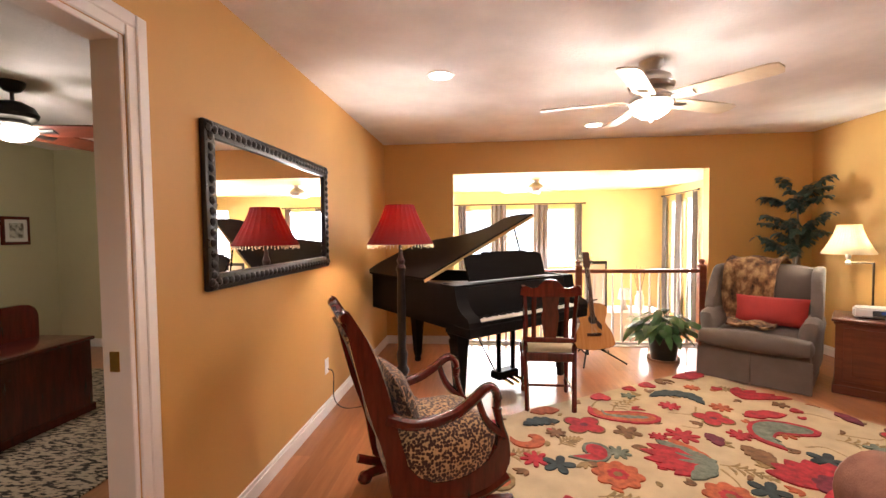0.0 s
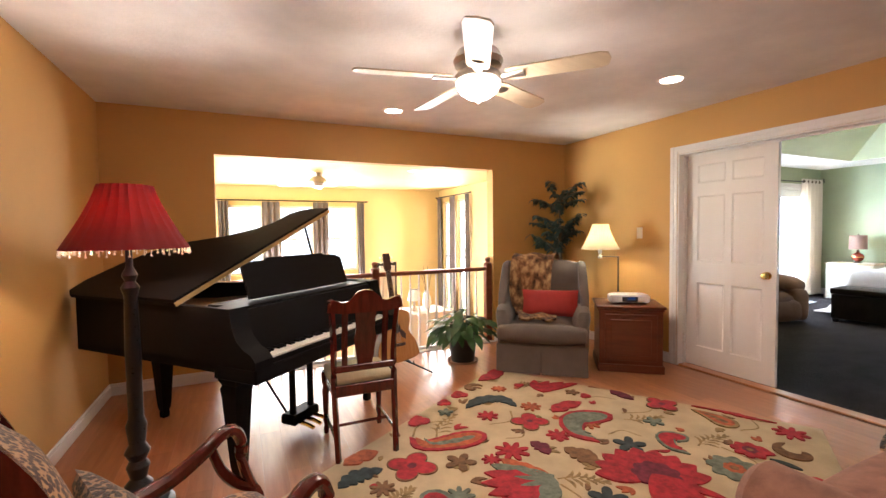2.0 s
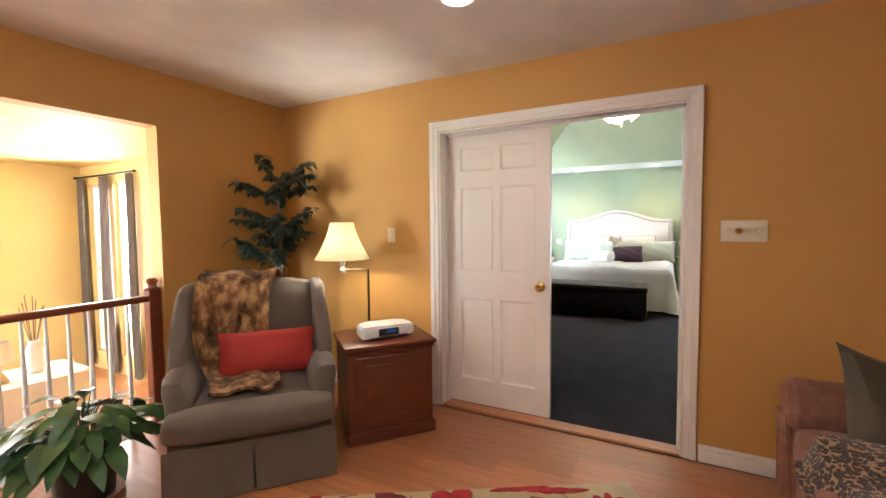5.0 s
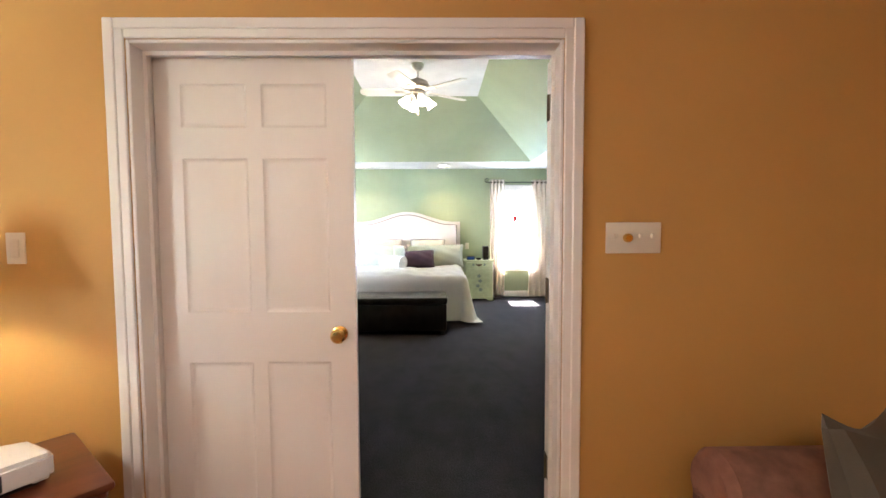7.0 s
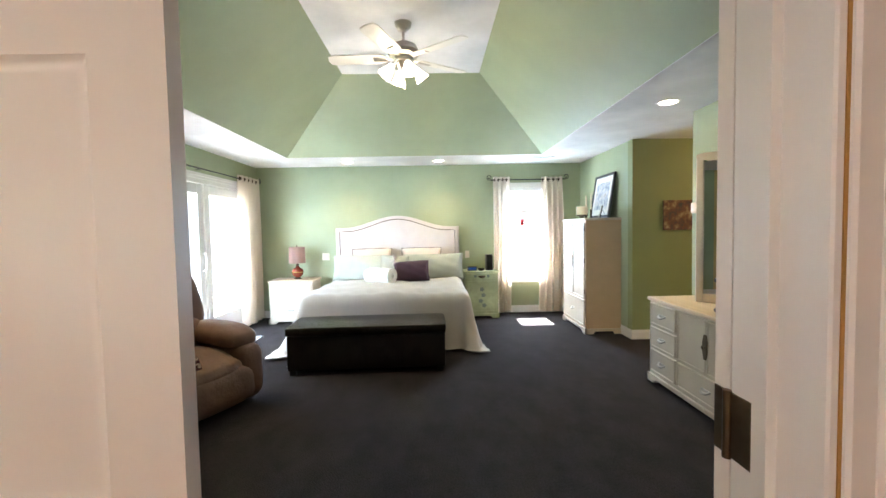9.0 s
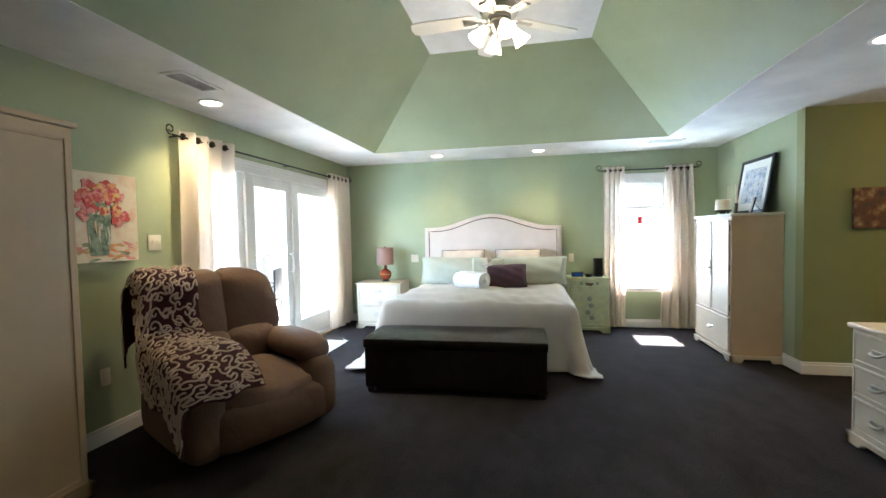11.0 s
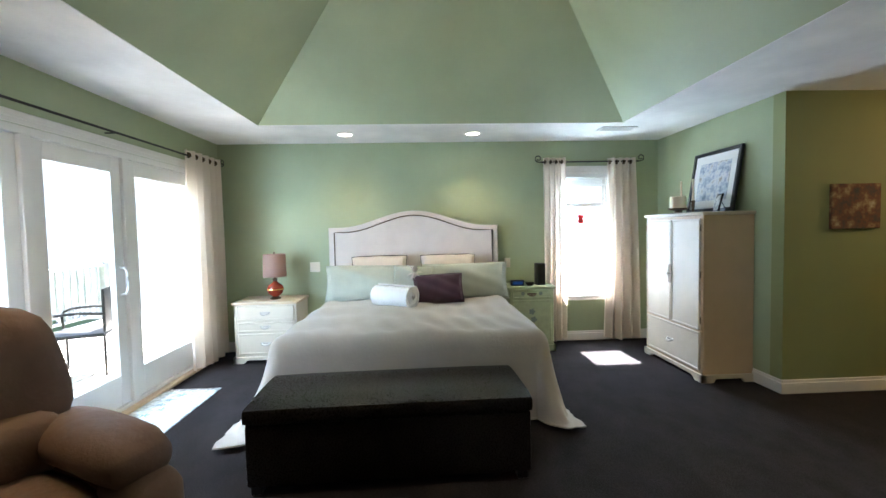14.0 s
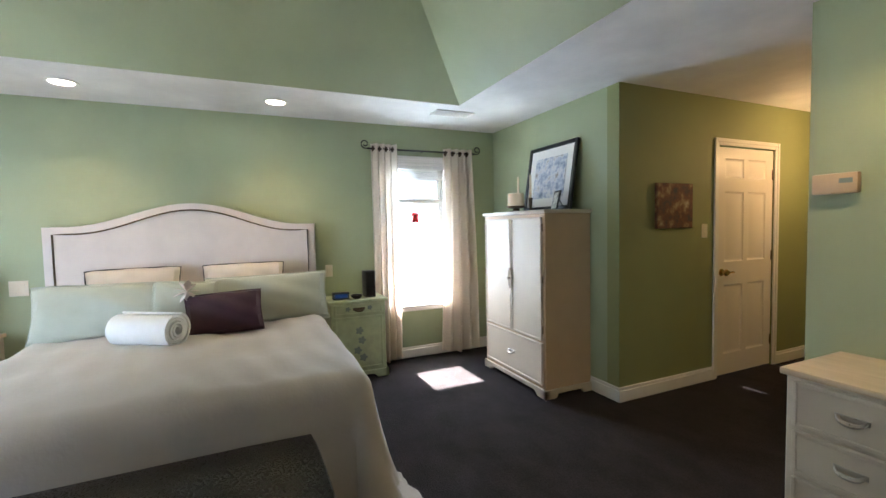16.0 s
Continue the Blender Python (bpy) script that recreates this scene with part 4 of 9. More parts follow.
# ---------------------------------------------------------------- the den
def grand_piano():
    """Local x along the keys from the bass end, y from the player to the tail."""
    p = thing("grand_piano", "black satin baby grand piano with its lid propped open", "piano", -0.044, 3.666, 0, 41)
    W, L, Z0, Z1 = 1.39, 1.66, 0.62, 0.957
    bend = [(0.0, 0.28), (0.0, L - 0.12), (0.05, L - 0.02), (0.18, L + 0.03), (0.45, L + 0.03), (0.66, L - 0.04), (0.80, L - 0.22), (0.90, 1.16), (1.04, 0.98), (1.22, 0.87), (1.34, 0.76), (W, 0.62), (W, 0.28)]
    c = Vector((0.6, 0.75))
    inner = [tuple(c + (Vector(q) - c) * 0.945) for q in bend]
    bm = fresh()
    n = len(bend)
    for i in range(n - 1):
        vs = [bm.verts.new((*q, z)) for z in (Z0, Z1) for q in (bend[i], bend[i + 1], inner[i + 1], inner[i])]
        for f in ((0, 1, 5, 4), (2, 3, 7, 6), (4, 5, 6, 7), (0, 3, 2, 1)):
            bm.faces.new([vs[k] for k in f])
    bmesh.ops.remove_doubles(bm, verts=bm.verts[:], dist=1e-5)
    part("rim", bm, "ebony", p)
    part("bottom_board", prism(fresh(), bend, Z0 + 0.01, Z0 + 0.05), "ebony", p)
    part("iron_plate", prism(fresh(), inner, 0.82, 0.835), "goldplate", p, "bronze-coloured iron plate inside the case")
    bm = fresh()
    for k in range(34):
        x = 0.12 + k * 0.032
        tube(bm, ((x, 0.42, 0.85), (x * 0.72 + 0.08, min(1.40, 1.45 - 0.5 * max(0, x - 0.5)), 0.85)), 0.0018, 4)
    part("strings", bm, "nickel", p)
    bm = box(fresh(), (0, 0.0, 0.585), (W, 0.30, 0.665), 0.008)
    part("keybed", bm, "ebony", p)
    for x0, x1 in ((0, 0.115), (W - 0.115, W)):
        bm = prism(fresh(), [(0.0, 0.66), (0.0, 0.70), (0.03, 0.735), (0.08, 0.755), (0.13, 0.80), (0.155, 0.86), (0.17, Z1), (0.30, Z1), (0.30, 0.66)], x0, x1, "yz")
        part("cheek", bm, "ebony", p)
    part("key_slip", box(fresh(), (0.115, 0.005, 0.665), (W - 0.115, 0.022, 0.692), 0.004), "ebony", p)
    bm = fresh()
    kw = (W - 0.23) / 52
    for k in range(52):
        box(bm, (0.115 + k * kw + 0.0006, 0.024, 0.682), (0.115 + (k + 1) * kw - 0.0006, 0.17, 0.702), 0.0015)
    part("white_keys", bm, "ivory", p, "row of ivory white keys")
    bm = fresh()
    for k in range(51):
        if k % 7 in (0, 2, 3, 5, 6):
            x = 0.115 + (k + 1) * kw
            box(bm, (x - 0.0055, 0.085, 0.698), (x + 0.0055, 0.17, 0.714), 0.002)
    part("black_keys", bm, "ebony", p)
    bm = prism(fresh(), [(0.128, 0.69), (0.128, 0.74), (0.15, 0.84), (0.185, 0.935), (0.215, 0.940), (0.215, 0.69)], 0.115, W - 0.115, "yz")
    part("fallboard", bm, "ebony", p)
    part("music_shelf", box(fresh(), (0.10, 0.20, 0.93), (W - 0.10, 0.46, Z1 - 0.006), 0.004), "ebony", p)
    bm = prism(fresh(), [(0.27, 0), (1.19, 0), (1.19, 0.20), (1.12, 0.225), (1.0, 0.228), (0.99, 0.242), (0.47, 0.242), (0.46, 0.228), (0.34, 0.225), (0.27, 0.20)], -0.009, 0.009, "xz")
    tilt(bm, 0, pose(0, 0.33, Z1, -18))
    part("music_desk", bm, "ebony", p)
    hinge = pose(0.0, 0, Z1 + 0.004) @ pose(0, 0, 0, 0, -23) @ pose(0.0, 0, 0)
    lid = [(q[0] - 0.02, q[1] + 0.01) for q in bend]
    lid[0], lid[-1] = (-0.02, 0.548), (W + 0.0, 0.548)
    bm = prism(fresh(), lid, 0.0, 0.02)
    tilt(bm, 0, hinge)
    top = part("lid", bm, "ebony", p)
    bm = box(fresh(), (-0.02, 0.544, -0.003), (W + 0.005, 0.552, 0.023), 0.003)
    tilt(bm, 0, hinge)
    part("edge_trim", bm, "goldplate", top, "thin brass-coloured front edge of the lid")
    bm = prism(fresh(), [(-0.015, 0.553), (W, 0.553), (W, 0.70), (W - 0.03, 0.80), (W - 0.10, 0.86), (-0.015, 0.86)], 0.021, 0.038)
    tilt(bm, 0, hinge)
    part("front_flap", bm, "ebony", p)
    part("prop_stick", tube(fresh(), ((1.33, 0.72, Z1), (1.18, 0.74, Z1 + 0.50)), 0.009, 8), "ebony", p)
    leg = [(0.0, 0.0), (0.030, 0.0), (0.034, 0.03), (0.030, 0.05), (0.040, 0.07), (0.045, 0.10), (0.075, 0.48), (0.082, 0.52), (0.070, 0.54), (0.090, 0.57), (0.090, 0.62)]
    for x, y in ((0.09, 0.24), (W - 0.09, 0.24), (0.47, L - 0.21)):
        bm = lathe(fresh(), leg, 4, m=pose(x, y, 0, 0, 0, 45))
        lg = part("leg", bm, "ebony", p)
        part("castor", lathe(fresh(), [(0.0, -0.012), (0.022, -0.012), (0.022, 0.012), (0.0, 0.012)], 12, m=pose(x, y, 0.022, 90)), "brass", lg, "brass castor")
    bm = fresh()
    for x in (0.64, 0.81):
        box(bm, (x - 0.018, 0.36, 0.12), (x + 0.018, 0.40, 0.62), 0.008)
    box(bm, (0.60, 0.33, 0.06), (0.85, 0.46, 0.13), 0.015)
    part("pedal_lyre", bm, "ebony", p)
    for x in (0.655, 0.725, 0.795):
        part("pedal", tube(fresh(), ((x, 0.36, 0.075), (x, 0.27, 0.068), (x, 0.22, 0.055)), 0.012, 8, 1.3), "brass", p, "brass pedal")
    part("lyre_brace", tube(fresh(), ((0.66, 0.44, 0.10), (0.62, 0.86, 0.63)), 0.008, 6), "ebony", p)


grand_piano()


def dining_chair():
    c = thing("dining_chair", "red mahogany side chair with pierced splat and floral seat", "chair", 0.555, 3.875, 0, -2)
    c.scale = (0.88, 0.95, 0.975)
    w = 0.205
    for s in (-1, 1):
        pts = curve(((s * (w - 0.01), -0.05, 0), (s * w, 0.0, 0.45), (s * (w + 0.0), -0.015, 0.72), (s * (w + 0.02), -0.075, 0.985)))
        part("back_leg", tube(fresh(), pts, 0.021, 4), "mahogany", c)
        bm = lathe(fresh(), [(0.0, 0), (0.016, 0), (0.022, 0.03), (0.014, 0.06), (0.024, 0.10), (0.018, 0.14), (0.028, 0.30), (0.020, 0.33), (0.030, 0.36), (0.030, 0.43)], 12, (s * 0.205, 0.41, 0))
        part("front_leg", bm, "mahogany", c)
        part("side_rail", box(fresh(), (s * 0.205 - 0.013, 0.0, 0.385), (s * 0.205 + 0.013, 0.42, 0.445), 0.004), "mahogany", c)
        part("side_stretcher", tube(fresh(), ((s * 0.203, -0.03, 0.13), (s * 0.205, 0.41, 0.13)), 0.011, 8), "mahogany", c)
    part("front_rail", box(fresh(), (-0.205, 0.40, 0.385), (0.205, 0.425, 0.445), 0.004), "mahogany", c)
    part("back_rail", box(fresh(), (-0.20, -0.015, 0.385), (0.20, 0.015, 0.455), 0.004), "mahogany", c)
    part("cross_stretcher", tube(fresh(), ((-0.2, 0.19, 0.13), (0.2, 0.19, 0.13)), 0.010, 8), "mahogany", c)
    part("seat", soft(fresh(), (-0.215, 0.02, 0.435), (0.215, 0.43, 0.485), 0.022, 3, 0.012), "rug_cream", c, "cream seat pad with a leafy pattern")
    bm = fresh()
    crest = [(-0.245, 0.965), (-0.25, 0.915), (-0.15, 0.90), (0.15, 0.90), (0.25, 0.915), (0.245, 0.965), (0.21, 0.985), (0.15, 0.965), (0.11, 0.97), (0.08, 1.00), (0.05, 1.025), (0.0, 1.035), (-0.05, 1.025), (-0.08, 1.00), (-0.11, 0.97), (-0.15, 0.965), (-0.21, 0.985)]
    prism(bm, crest, -0.085, -0.058, "xz")
    part("crest_rail", bm, "mahogany", c)
    part("lower_rail", box(fresh(), (-0.2, -0.022, 0.535), (0.2, 0.0, 0.575), 0.004), "mahogany", c)

    def slat(x0, x1, name):
        bm = fresh()
        pts = [((x0 + x1) / 2, -0.012, 0.57), ((x0 + x1) / 2, -0.025, 0.72), ((x0 + x1) / 2, -0.07, 0.91)]
        tube(bm, curve(pts, 4), (x1 - x0) / 2, 4, 1.0)
        for v in bm.verts:
            yc = -0.012 - 0.058 * max(0, (v.co.z - 0.57) / 0.34) ** 1.4
            v.co.y = yc + max(-0.006, min(0.006, v.co.y - yc))
        part(name, bm, "mahogany", c)
    for x in (-0.135, 0.135):
        slat(x - 0.02, x + 0.02, "slat")
    prof = [(-0.05, 0.57), (0.05, 0.57), (0.062, 0.65), (0.075, 0.74), (0.062, 0.80), (0.072, 0.91), (-0.072, 0.91), (-0.062, 0.80), (-0.075, 0.74), (-0.062, 0.65)]
    bm = prism(fresh(), prof, -0.006, 0.006, "xz")
    for v in bm.verts:
        v.co.y += -0.012 - 0.058 * max(0.0, (v.co.z - 0.57) / 0.34) ** 1.3
    part("splat", bm, "mahogany", c)


dining_chair()


def rocking_chair():
    """Local x is the way it faces."""
    c = thing("rocking_chair", "carved mahogany gooseneck rocker with leopard print upholstery", "rocking chair", -0.23, 2.78, 0, 26)
    c.scale = (0.92, 0.92, 0.945)
    for s in (-1, 1):
        y = s * 0.255
        lo, hi = sorted((s * 0.235, s * 0.285))
        front = curve(((-0.19, 0, 0.30), (-0.245, 0, 0.50), (-0.30, 0, 0.72), (-0.375, 0, 0.93), (-0.465, 0, 1.085)), 6)
        rear = curve(((-0.495, 0, 1.10), (-0.475, 0, 0.98), (-0.43, 0, 0.78), (-0.375, 0, 0.58), (-0.315, 0, 0.40), (-0.27, 0, 0.16), (-0.20, 0, 0.14)), 6)
        bm = prism(fresh(), [(p.x, p.z) for p in front + rear], lo, hi, "xz")
        for v in bm.verts:
            v.co.y *= 1 - 0.16 * max(0.0, v.co.z - 0.75)
        bmesh.ops.bevel(bm, geom=[e for e in bm.edges if abs(e.verts[0].co.y - e.verts[1].co.y) < 0.01], offset=0.010, segments=2, affect="EDGES")
        part("back_side", bm, "mahogany", c, "broad carved mahogany side of the back")
        part("ear_scroll", lathe(fresh(), [(0.0, -0.03), (0.024, -0.028), (0.030, 0.0), (0.024, 0.028), (0.0, 0.03)], 12, m=pose(-0.485, s * 0.245, 1.06, 90)), "mahogany", c)
        arm = curve(((-0.30, s * 0.262, 0.575), (-0.16, s * 0.285, 0.530), (0.02, s * 0.295, 0.550), (0.14, s * 0.292, 0.605), (0.205, s * 0.288, 0.650), (0.255, s * 0.286, 0.655), (0.285, s * 0.285, 0.605), (0.285, s * 0.283, 0.53), (0.305, s * 0.28, 0.45), (0.335, s * 0.277, 0.38)))
        part("arm", tube(fresh(), arm, lambda t: 0.030 - 0.012 * t, 10, 1.35), "mahogany", c)
        part("arm_scroll", tube(fresh(), curve(((0.17, s * 0.288, 0.63), (0.185, s * 0.286, 0.57), (0.215, s * 0.283, 0.50), (0.265, s * 0.28, 0.44), (0.325, s * 0.278, 0.40))), lambda t: 0.016 + 0.008 * t, 8), "mahogany", c)
        side = curve(((-0.27, 0, 0.15), (-0.10, 0, 0.105), (0.12, 0, 0.12), (0.31, 0, 0.17), (0.36, 0, 0.26), (0.345, 0, 0.40), (0.30, 0, 0.40), (0.26, 0, 0.30), (0.10, 0, 0.225), (-0.10, 0, 0.235), (-0.20, 0, 0.33), (-0.27, 0, 0.36)), 5)
        bm = prism(fresh(), [(p.x, p.z) for p in side], *sorted((s * 0.245, s * 0.285)), "xz")
        bmesh.ops.bevel(bm, geom=[e for e in bm.edges if abs(e.verts[0].co.y - e.verts[1].co.y) < 0.01], offset=0.008, segments=2, affect="EDGES")
        part("seat_rail", bm, "mahogany", c)
        part("rocker", tube(fresh(), curve(((-0.36, y, 0.145), (-0.22, y, 0.10), (0.02, y, 0.085), (0.22, y, 0.105), (0.36, y, 0.16))), 0.026, 8), "mahogany", c)
        part("base_rail", tube(fresh(), curve(((-0.33, y, 0.03), (-0.2, y, 0.055), (0.2, y, 0.055), (0.38, y, 0.03))), 0.028, 8), "mahogany", c)
        part("foot", lathe(fresh(), [(0.0, 0), (0.035, 0), (0.045, 0.02), (0.03, 0.05), (0.0, 0.055)], 12, (-0.32, y, 0)), "mahogany", c)
        part("front_foot", lathe(fresh(), [(0.0, 0), (0.035, 0), (0.045, 0.02), (0.03, 0.05), (0.0, 0.055)], 12, (0.36, y, 0)), "mahogany", c)
    part("front_apron", box(fresh(), (0.30, -0.25, 0.14), (0.345, 0.25, 0.345), 0.012, 2), "mahogany", c)
    bm = prism(fresh(), [(-0.27, 0.99), (-0.24, 0.95), (0.24, 0.95), (0.27, 0.99), (0.22, 1.045), (0.12, 1.06), (0.05, 1.10), (0.0, 1.115), (-0.05, 1.10), (-0.12, 1.06), (-0.22, 1.045)], -0.02, 0.02, "yz")
    tilt(bm, 0, Matrix.Translation((-0.465, 0, 1.0)) @ pose(0, 0, 0, 0, -26) @ Matrix.Translation((0, 0, -1.0)))
    part("carved_crest", bm, "mahogany", c)
    bm = fresh()
    prof = curve(((-0.245, 0, 0.40), (-0.285, 0, 0.60), (-0.36, 0, 0.84), (-0.43, 0, 0.985)), 5)

    def back(u, v):
        q = prof[min(len(prof) - 1, int(v * (len(prof) - 1)))]
        y = (u - 0.5) * 0.44
        bulge = 0.05 * (1 - (2 * u - 1) ** 4) * (1 - (2 * v - 1) ** 6)
        return (q.x + bulge, y, q.z)
    sheet(bm, back, 10, 14, 0.05)
    part("back_cushion", bm, "leopard", c, "leopard print padded back")
    part("back_panel", sheet(fresh(), lambda u, v: (prof[int(v * (len(prof) - 1))].x - 0.045, (u - 0.5) * 0.46, prof[int(v * (len(prof) - 1))].z), 6, 10, 0.02), "leopard", c, "leopard print outer back")
    bm = fresh()
    for s in (-1, 1):
        for k in range(26):
            q = prof[int(k / 25 * (len(prof) - 1))]
            z = k / 25 * 0.585 + 0.40
            lathe(bm, [(0.0, -0.007), (0.007, -0.004), (0.008, 0.0), (0.007, 0.004), (0.0, 0.007)], 6, (q.x + 0.012, s * 0.229, z))
    tagged(part("nailheads", bm, "brass", c, "row of brass nailheads"), kind="stuff")
    part("seat", soft(fresh(), (-0.25, -0.262, 0.15), (0.31, 0.262, 0.455), 0.085, 5, 0.03), "leopard", c, "leopard print seat")
    cu = single("throw_pillow", puff(fresh(), 0.38, 0.30, 0.13), "darkleopard", "brown and cream patterned throw pillow leaning in the rocker", "pillow")
    cu.matrix_basis = pose(-0.23, 2.78, 0, 0, 0, 26) @ pose(-0.16, 0.02, 0.56, -24, 0, 90)


rocking_chair()


def floor_lamp():
    l = thing("floor_lamp", "black turned floor lamp with a fringed red silk shade, lit", "lamp", -0.575, 3.87, 0)
    prof = [(0.0, 0), (0.14, 0), (0.15, 0.02), (0.13, 0.045), (0.06, 0.06), (0.045, 0.10), (0.06, 0.13), (0.035, 0.16), (0.05, 0.22), (0.035, 0.25), (0.055, 0.29), (0.035, 0.33), (0.045, 0.42), (0.032, 0.46), (0.034, 0.80), (0.028, 1.05), (0.040, 1.09), (0.022, 1.12), (0.034, 1.15), (0.016, 1.19), (0.014, 1.30), (0.0, 1.30)]
    part("stem", lathe(fresh(), prof, 16), "blackwood", l)
    bm = fresh()

    def shade(u, v):
        a = 2 * math.pi * u
        r = 0.105 + (0.25 - 0.105) * (v ** 1.25) + 0.004 * math.cos(24 * a)
        return (r * math.cos(a), r * math.sin(a), 1.575 - 0.30 * v)
    sheet(bm, shade, 72, 8, 0.003)
    part("shade", bm, "redshade", l, "flared red silk shade")
    bm = fresh()
    for k in range(60):
        a = 2 * math.pi * k / 60
        x, y, h = 0.252 * math.cos(a), 0.252 * math.sin(a), 0.016 + 0.006 * (k % 3)
        tube(bm, ((x, y, 1.277), (x, y, 1.277 - h)), 0.002, 4)
        lathe(bm, [(0.0, -0.006), (0.006, 0.0), (0.0, 0.006)], 6, (x, y, 1.277 - h))
    part("bead_fringe", bm, "wax", l, "beaded fringe")
    part("bulb", lathe(fresh(), [(0.0, 0), (0.012, 0.0), (0.03, 0.05), (0.0, 0.08)], 12, (0, 0, 1.31)), "frosted", l)


floor_lamp()


def wing_chair():
    """Faces local -y."""
    c = thing("wing_chair", "taupe upholstered wing armchair", "armchair", 2.63, 4.83, 0, -40.5)
    bm = soft(fresh(), (-0.40, -0.38, 0.0), (0.40, 0.38, 0.31), 0.03, 3)
    for v in bm.verts:
        k = 1 + 0.05 * max(0.0, 0.28 - v.co.z)
        v.co.x, v.co.y = v.co.x * k, v.co.y * k
    part("base", bm, "taupe", c)
    bm = fresh()
    for x0, x1 in ((-0.412, -0.008), (0.008, 0.412)):
        sheet(bm, lambda u, v: (x0 + (x1 - x0) * u, -0.387 - 0.022 * v - 0.004 * math.sin(9 * u) * v, 0.27 - 0.262 * v), 10, 4, 0.008)
    part("skirt", bm, "taupe", c, "straight slipcover skirt with a centre pleat")
    part("seat_cushion", soft(fresh(), (-0.30, -0.30, 0.29), (0.30, 0.24, 0.445), 0.05, 4, 0.02), "taupe", c)
    part("cushion_front", soft(fresh(), (-0.405, -0.43, 0.295), (0.405, -0.24, 0.44), 0.05, 4, 0.012), "taupe", c)
    bm = soft(fresh(), (-0.36, 0.20, 0.28), (0.36, 0.37, 1.0), 0.05, 4, 0.018)
    for v in bm.verts:
        v.co.y += 0.13 * max(0, v.co.z - 0.3)
    part("back", bm, "taupe", c)
    for s in (-1, 1):
        bm = soft(fresh(), (min(s * 0.29, s * 0.425), -0.28, 0.10), (max(s * 0.29, s * 0.425), 0.30, 0.585), 0.06, 4, 0.015)
        for v in bm.verts:
            v.co.x += s * 0.03 * max(0.0, v.co.z - 0.40) / 0.18
        part("arm", bm, "taupe", c)
        rim = [(0.36, 0.54), (-0.06, 0.54), (-0.09, 0.60), (-0.05, 0.70), (0.0, 0.80), (0.03, 0.90), (0.10, 0.975), (0.20, 1.0), (0.40, 1.0)]
        bm = prism(fresh(), rim, min(s * 0.345, s * 0.425), max(s * 0.345, s * 0.425), "yz")
        bmesh.ops.bevel(bm, geom=bm.edges[:], offset=0.026, segments=3, affect="EDGES", profile=0.5)
        for v in bm.verts:
            v.co.y += 0.09 * max(0, v.co.z - 0.5)
            v.co.x += s * 0.10 * max(0.0, 0.12 - v.co.y)
        part("wing", bm, "taupe", c)
    base = pose(2.63, 4.83, 0, 0, 0, -40.5)
    fur = fresh()
    prof = curve([(0, a, b2) for a, b2 in ((0.52, 0.72), (0.52, 0.95), (0.42, 1.045), (0.285, 1.0), (0.225, 0.80), (0.16, 0.56), (0.08, 0.465), (-0.10, 0.475), (-0.24, 0.46))], 5)

    def drape(u, v):
        q = prof[int(v * (len(prof) - 1))]
        w = 0.50 - 0.14 * v
        x = -0.33 + 0.22 * max(0, v - 0.55) + u * w + 0.02 * math.sin(9 * v)
        return (x, q.y - 0.012 + 0.012 * math.sin(14 * u + 6 * v), q.z + 0.014 + 0.012 * math.sin(11 * u + 9 * v))
    sheet(fur, drape, 14, 36, 0.02)
    single("fur_throw", fur, "fur", "brown faux fur throw draped over the wing chair", "throw", m=base)
    single("lumbar_pillow", puff(fresh(), 0.56, 0.27, 0.14), "red", "plain red oblong pillow on the wing chair", "pillow", m=base @ pose(0.07, 0.06, 0.595, -16))


wing_chair()


def end_table():
    """Faces local -y."""
    t = thing("end_table", "cherry wood end table with a closed cabinet door", "side table", 3.295, 4.385, 0, -39.3)
    w, d = 0.275, 0.235
    part("top", box(fresh(), (-w - 0.025, -d - 0.025, 0.595), (w + 0.025, d, 0.622), 0.010, 2), "cherry", t)
    part("cornice", box(fresh(), (-w - 0.01, -d - 0.012, 0.572), (w + 0.01, d, 0.595), 0.006), "cherry", t)
    part("body", box(fresh(), (-w, -d, 0.07), (w, d, 0.572), 0.004), "cherry", t)
    part("plinth", box(fresh(), (-w - 0.015, -d - 0.018, 0.0), (w + 0.015, d, 0.075), 0.010, 2), "cherry", t)
    dr = part("door", box(fresh(), (-w + 0.05, -d - 0.012, 0.11), (w - 0.05, -d + 0.002, 0.545), 0.004), "cherry", t)
    part("door_panel", box(fresh(), (-w + 0.10, -d - 0.018, 0.16), (w - 0.10, -d - 0.010, 0.495), 0.006), "cherry", dr)


end_table()
r = thing("tabletop_radio", "white tabletop radio with a dark display on the end table", "radio", 3.255, 4.335, 0.622, -33)
b = prism(fresh(), [(-0.18, -0.08), (0.18, -0.08), (0.185, -0.04), (0.17, 0.08), (0.10, 0.12), (-0.10, 0.12), (-0.17, 0.08), (-0.185, -0.04)], 0.012, 0.088)
bmesh.ops.bevel(b, geom=[e for e in b.edges], offset=0.012, segments=2, affect="EDGES")
part("case", b, "white_plastic", r)
part("foot", box(fresh(), (-0.15, -0.06, 0.0), (0.15, 0.08, 0.014), 0.004), "black_plastic", r)
part("front_panel", box(fresh(), (-0.07, -0.0835, 0.025), (0.07, -0.079, 0.072), 0.002), "black_plastic", r, "dark glossy front panel")
part("display", box(fresh(), (-0.02, -0.085, 0.048), (0.045, -0.083, 0.064), 0.0005), "display", r, "dim blue display")
part("disc_slot", box(fresh(), (-0.13, -0.0815, 0.018), (0.13, -0.079, 0.021)), "black_plastic", r)
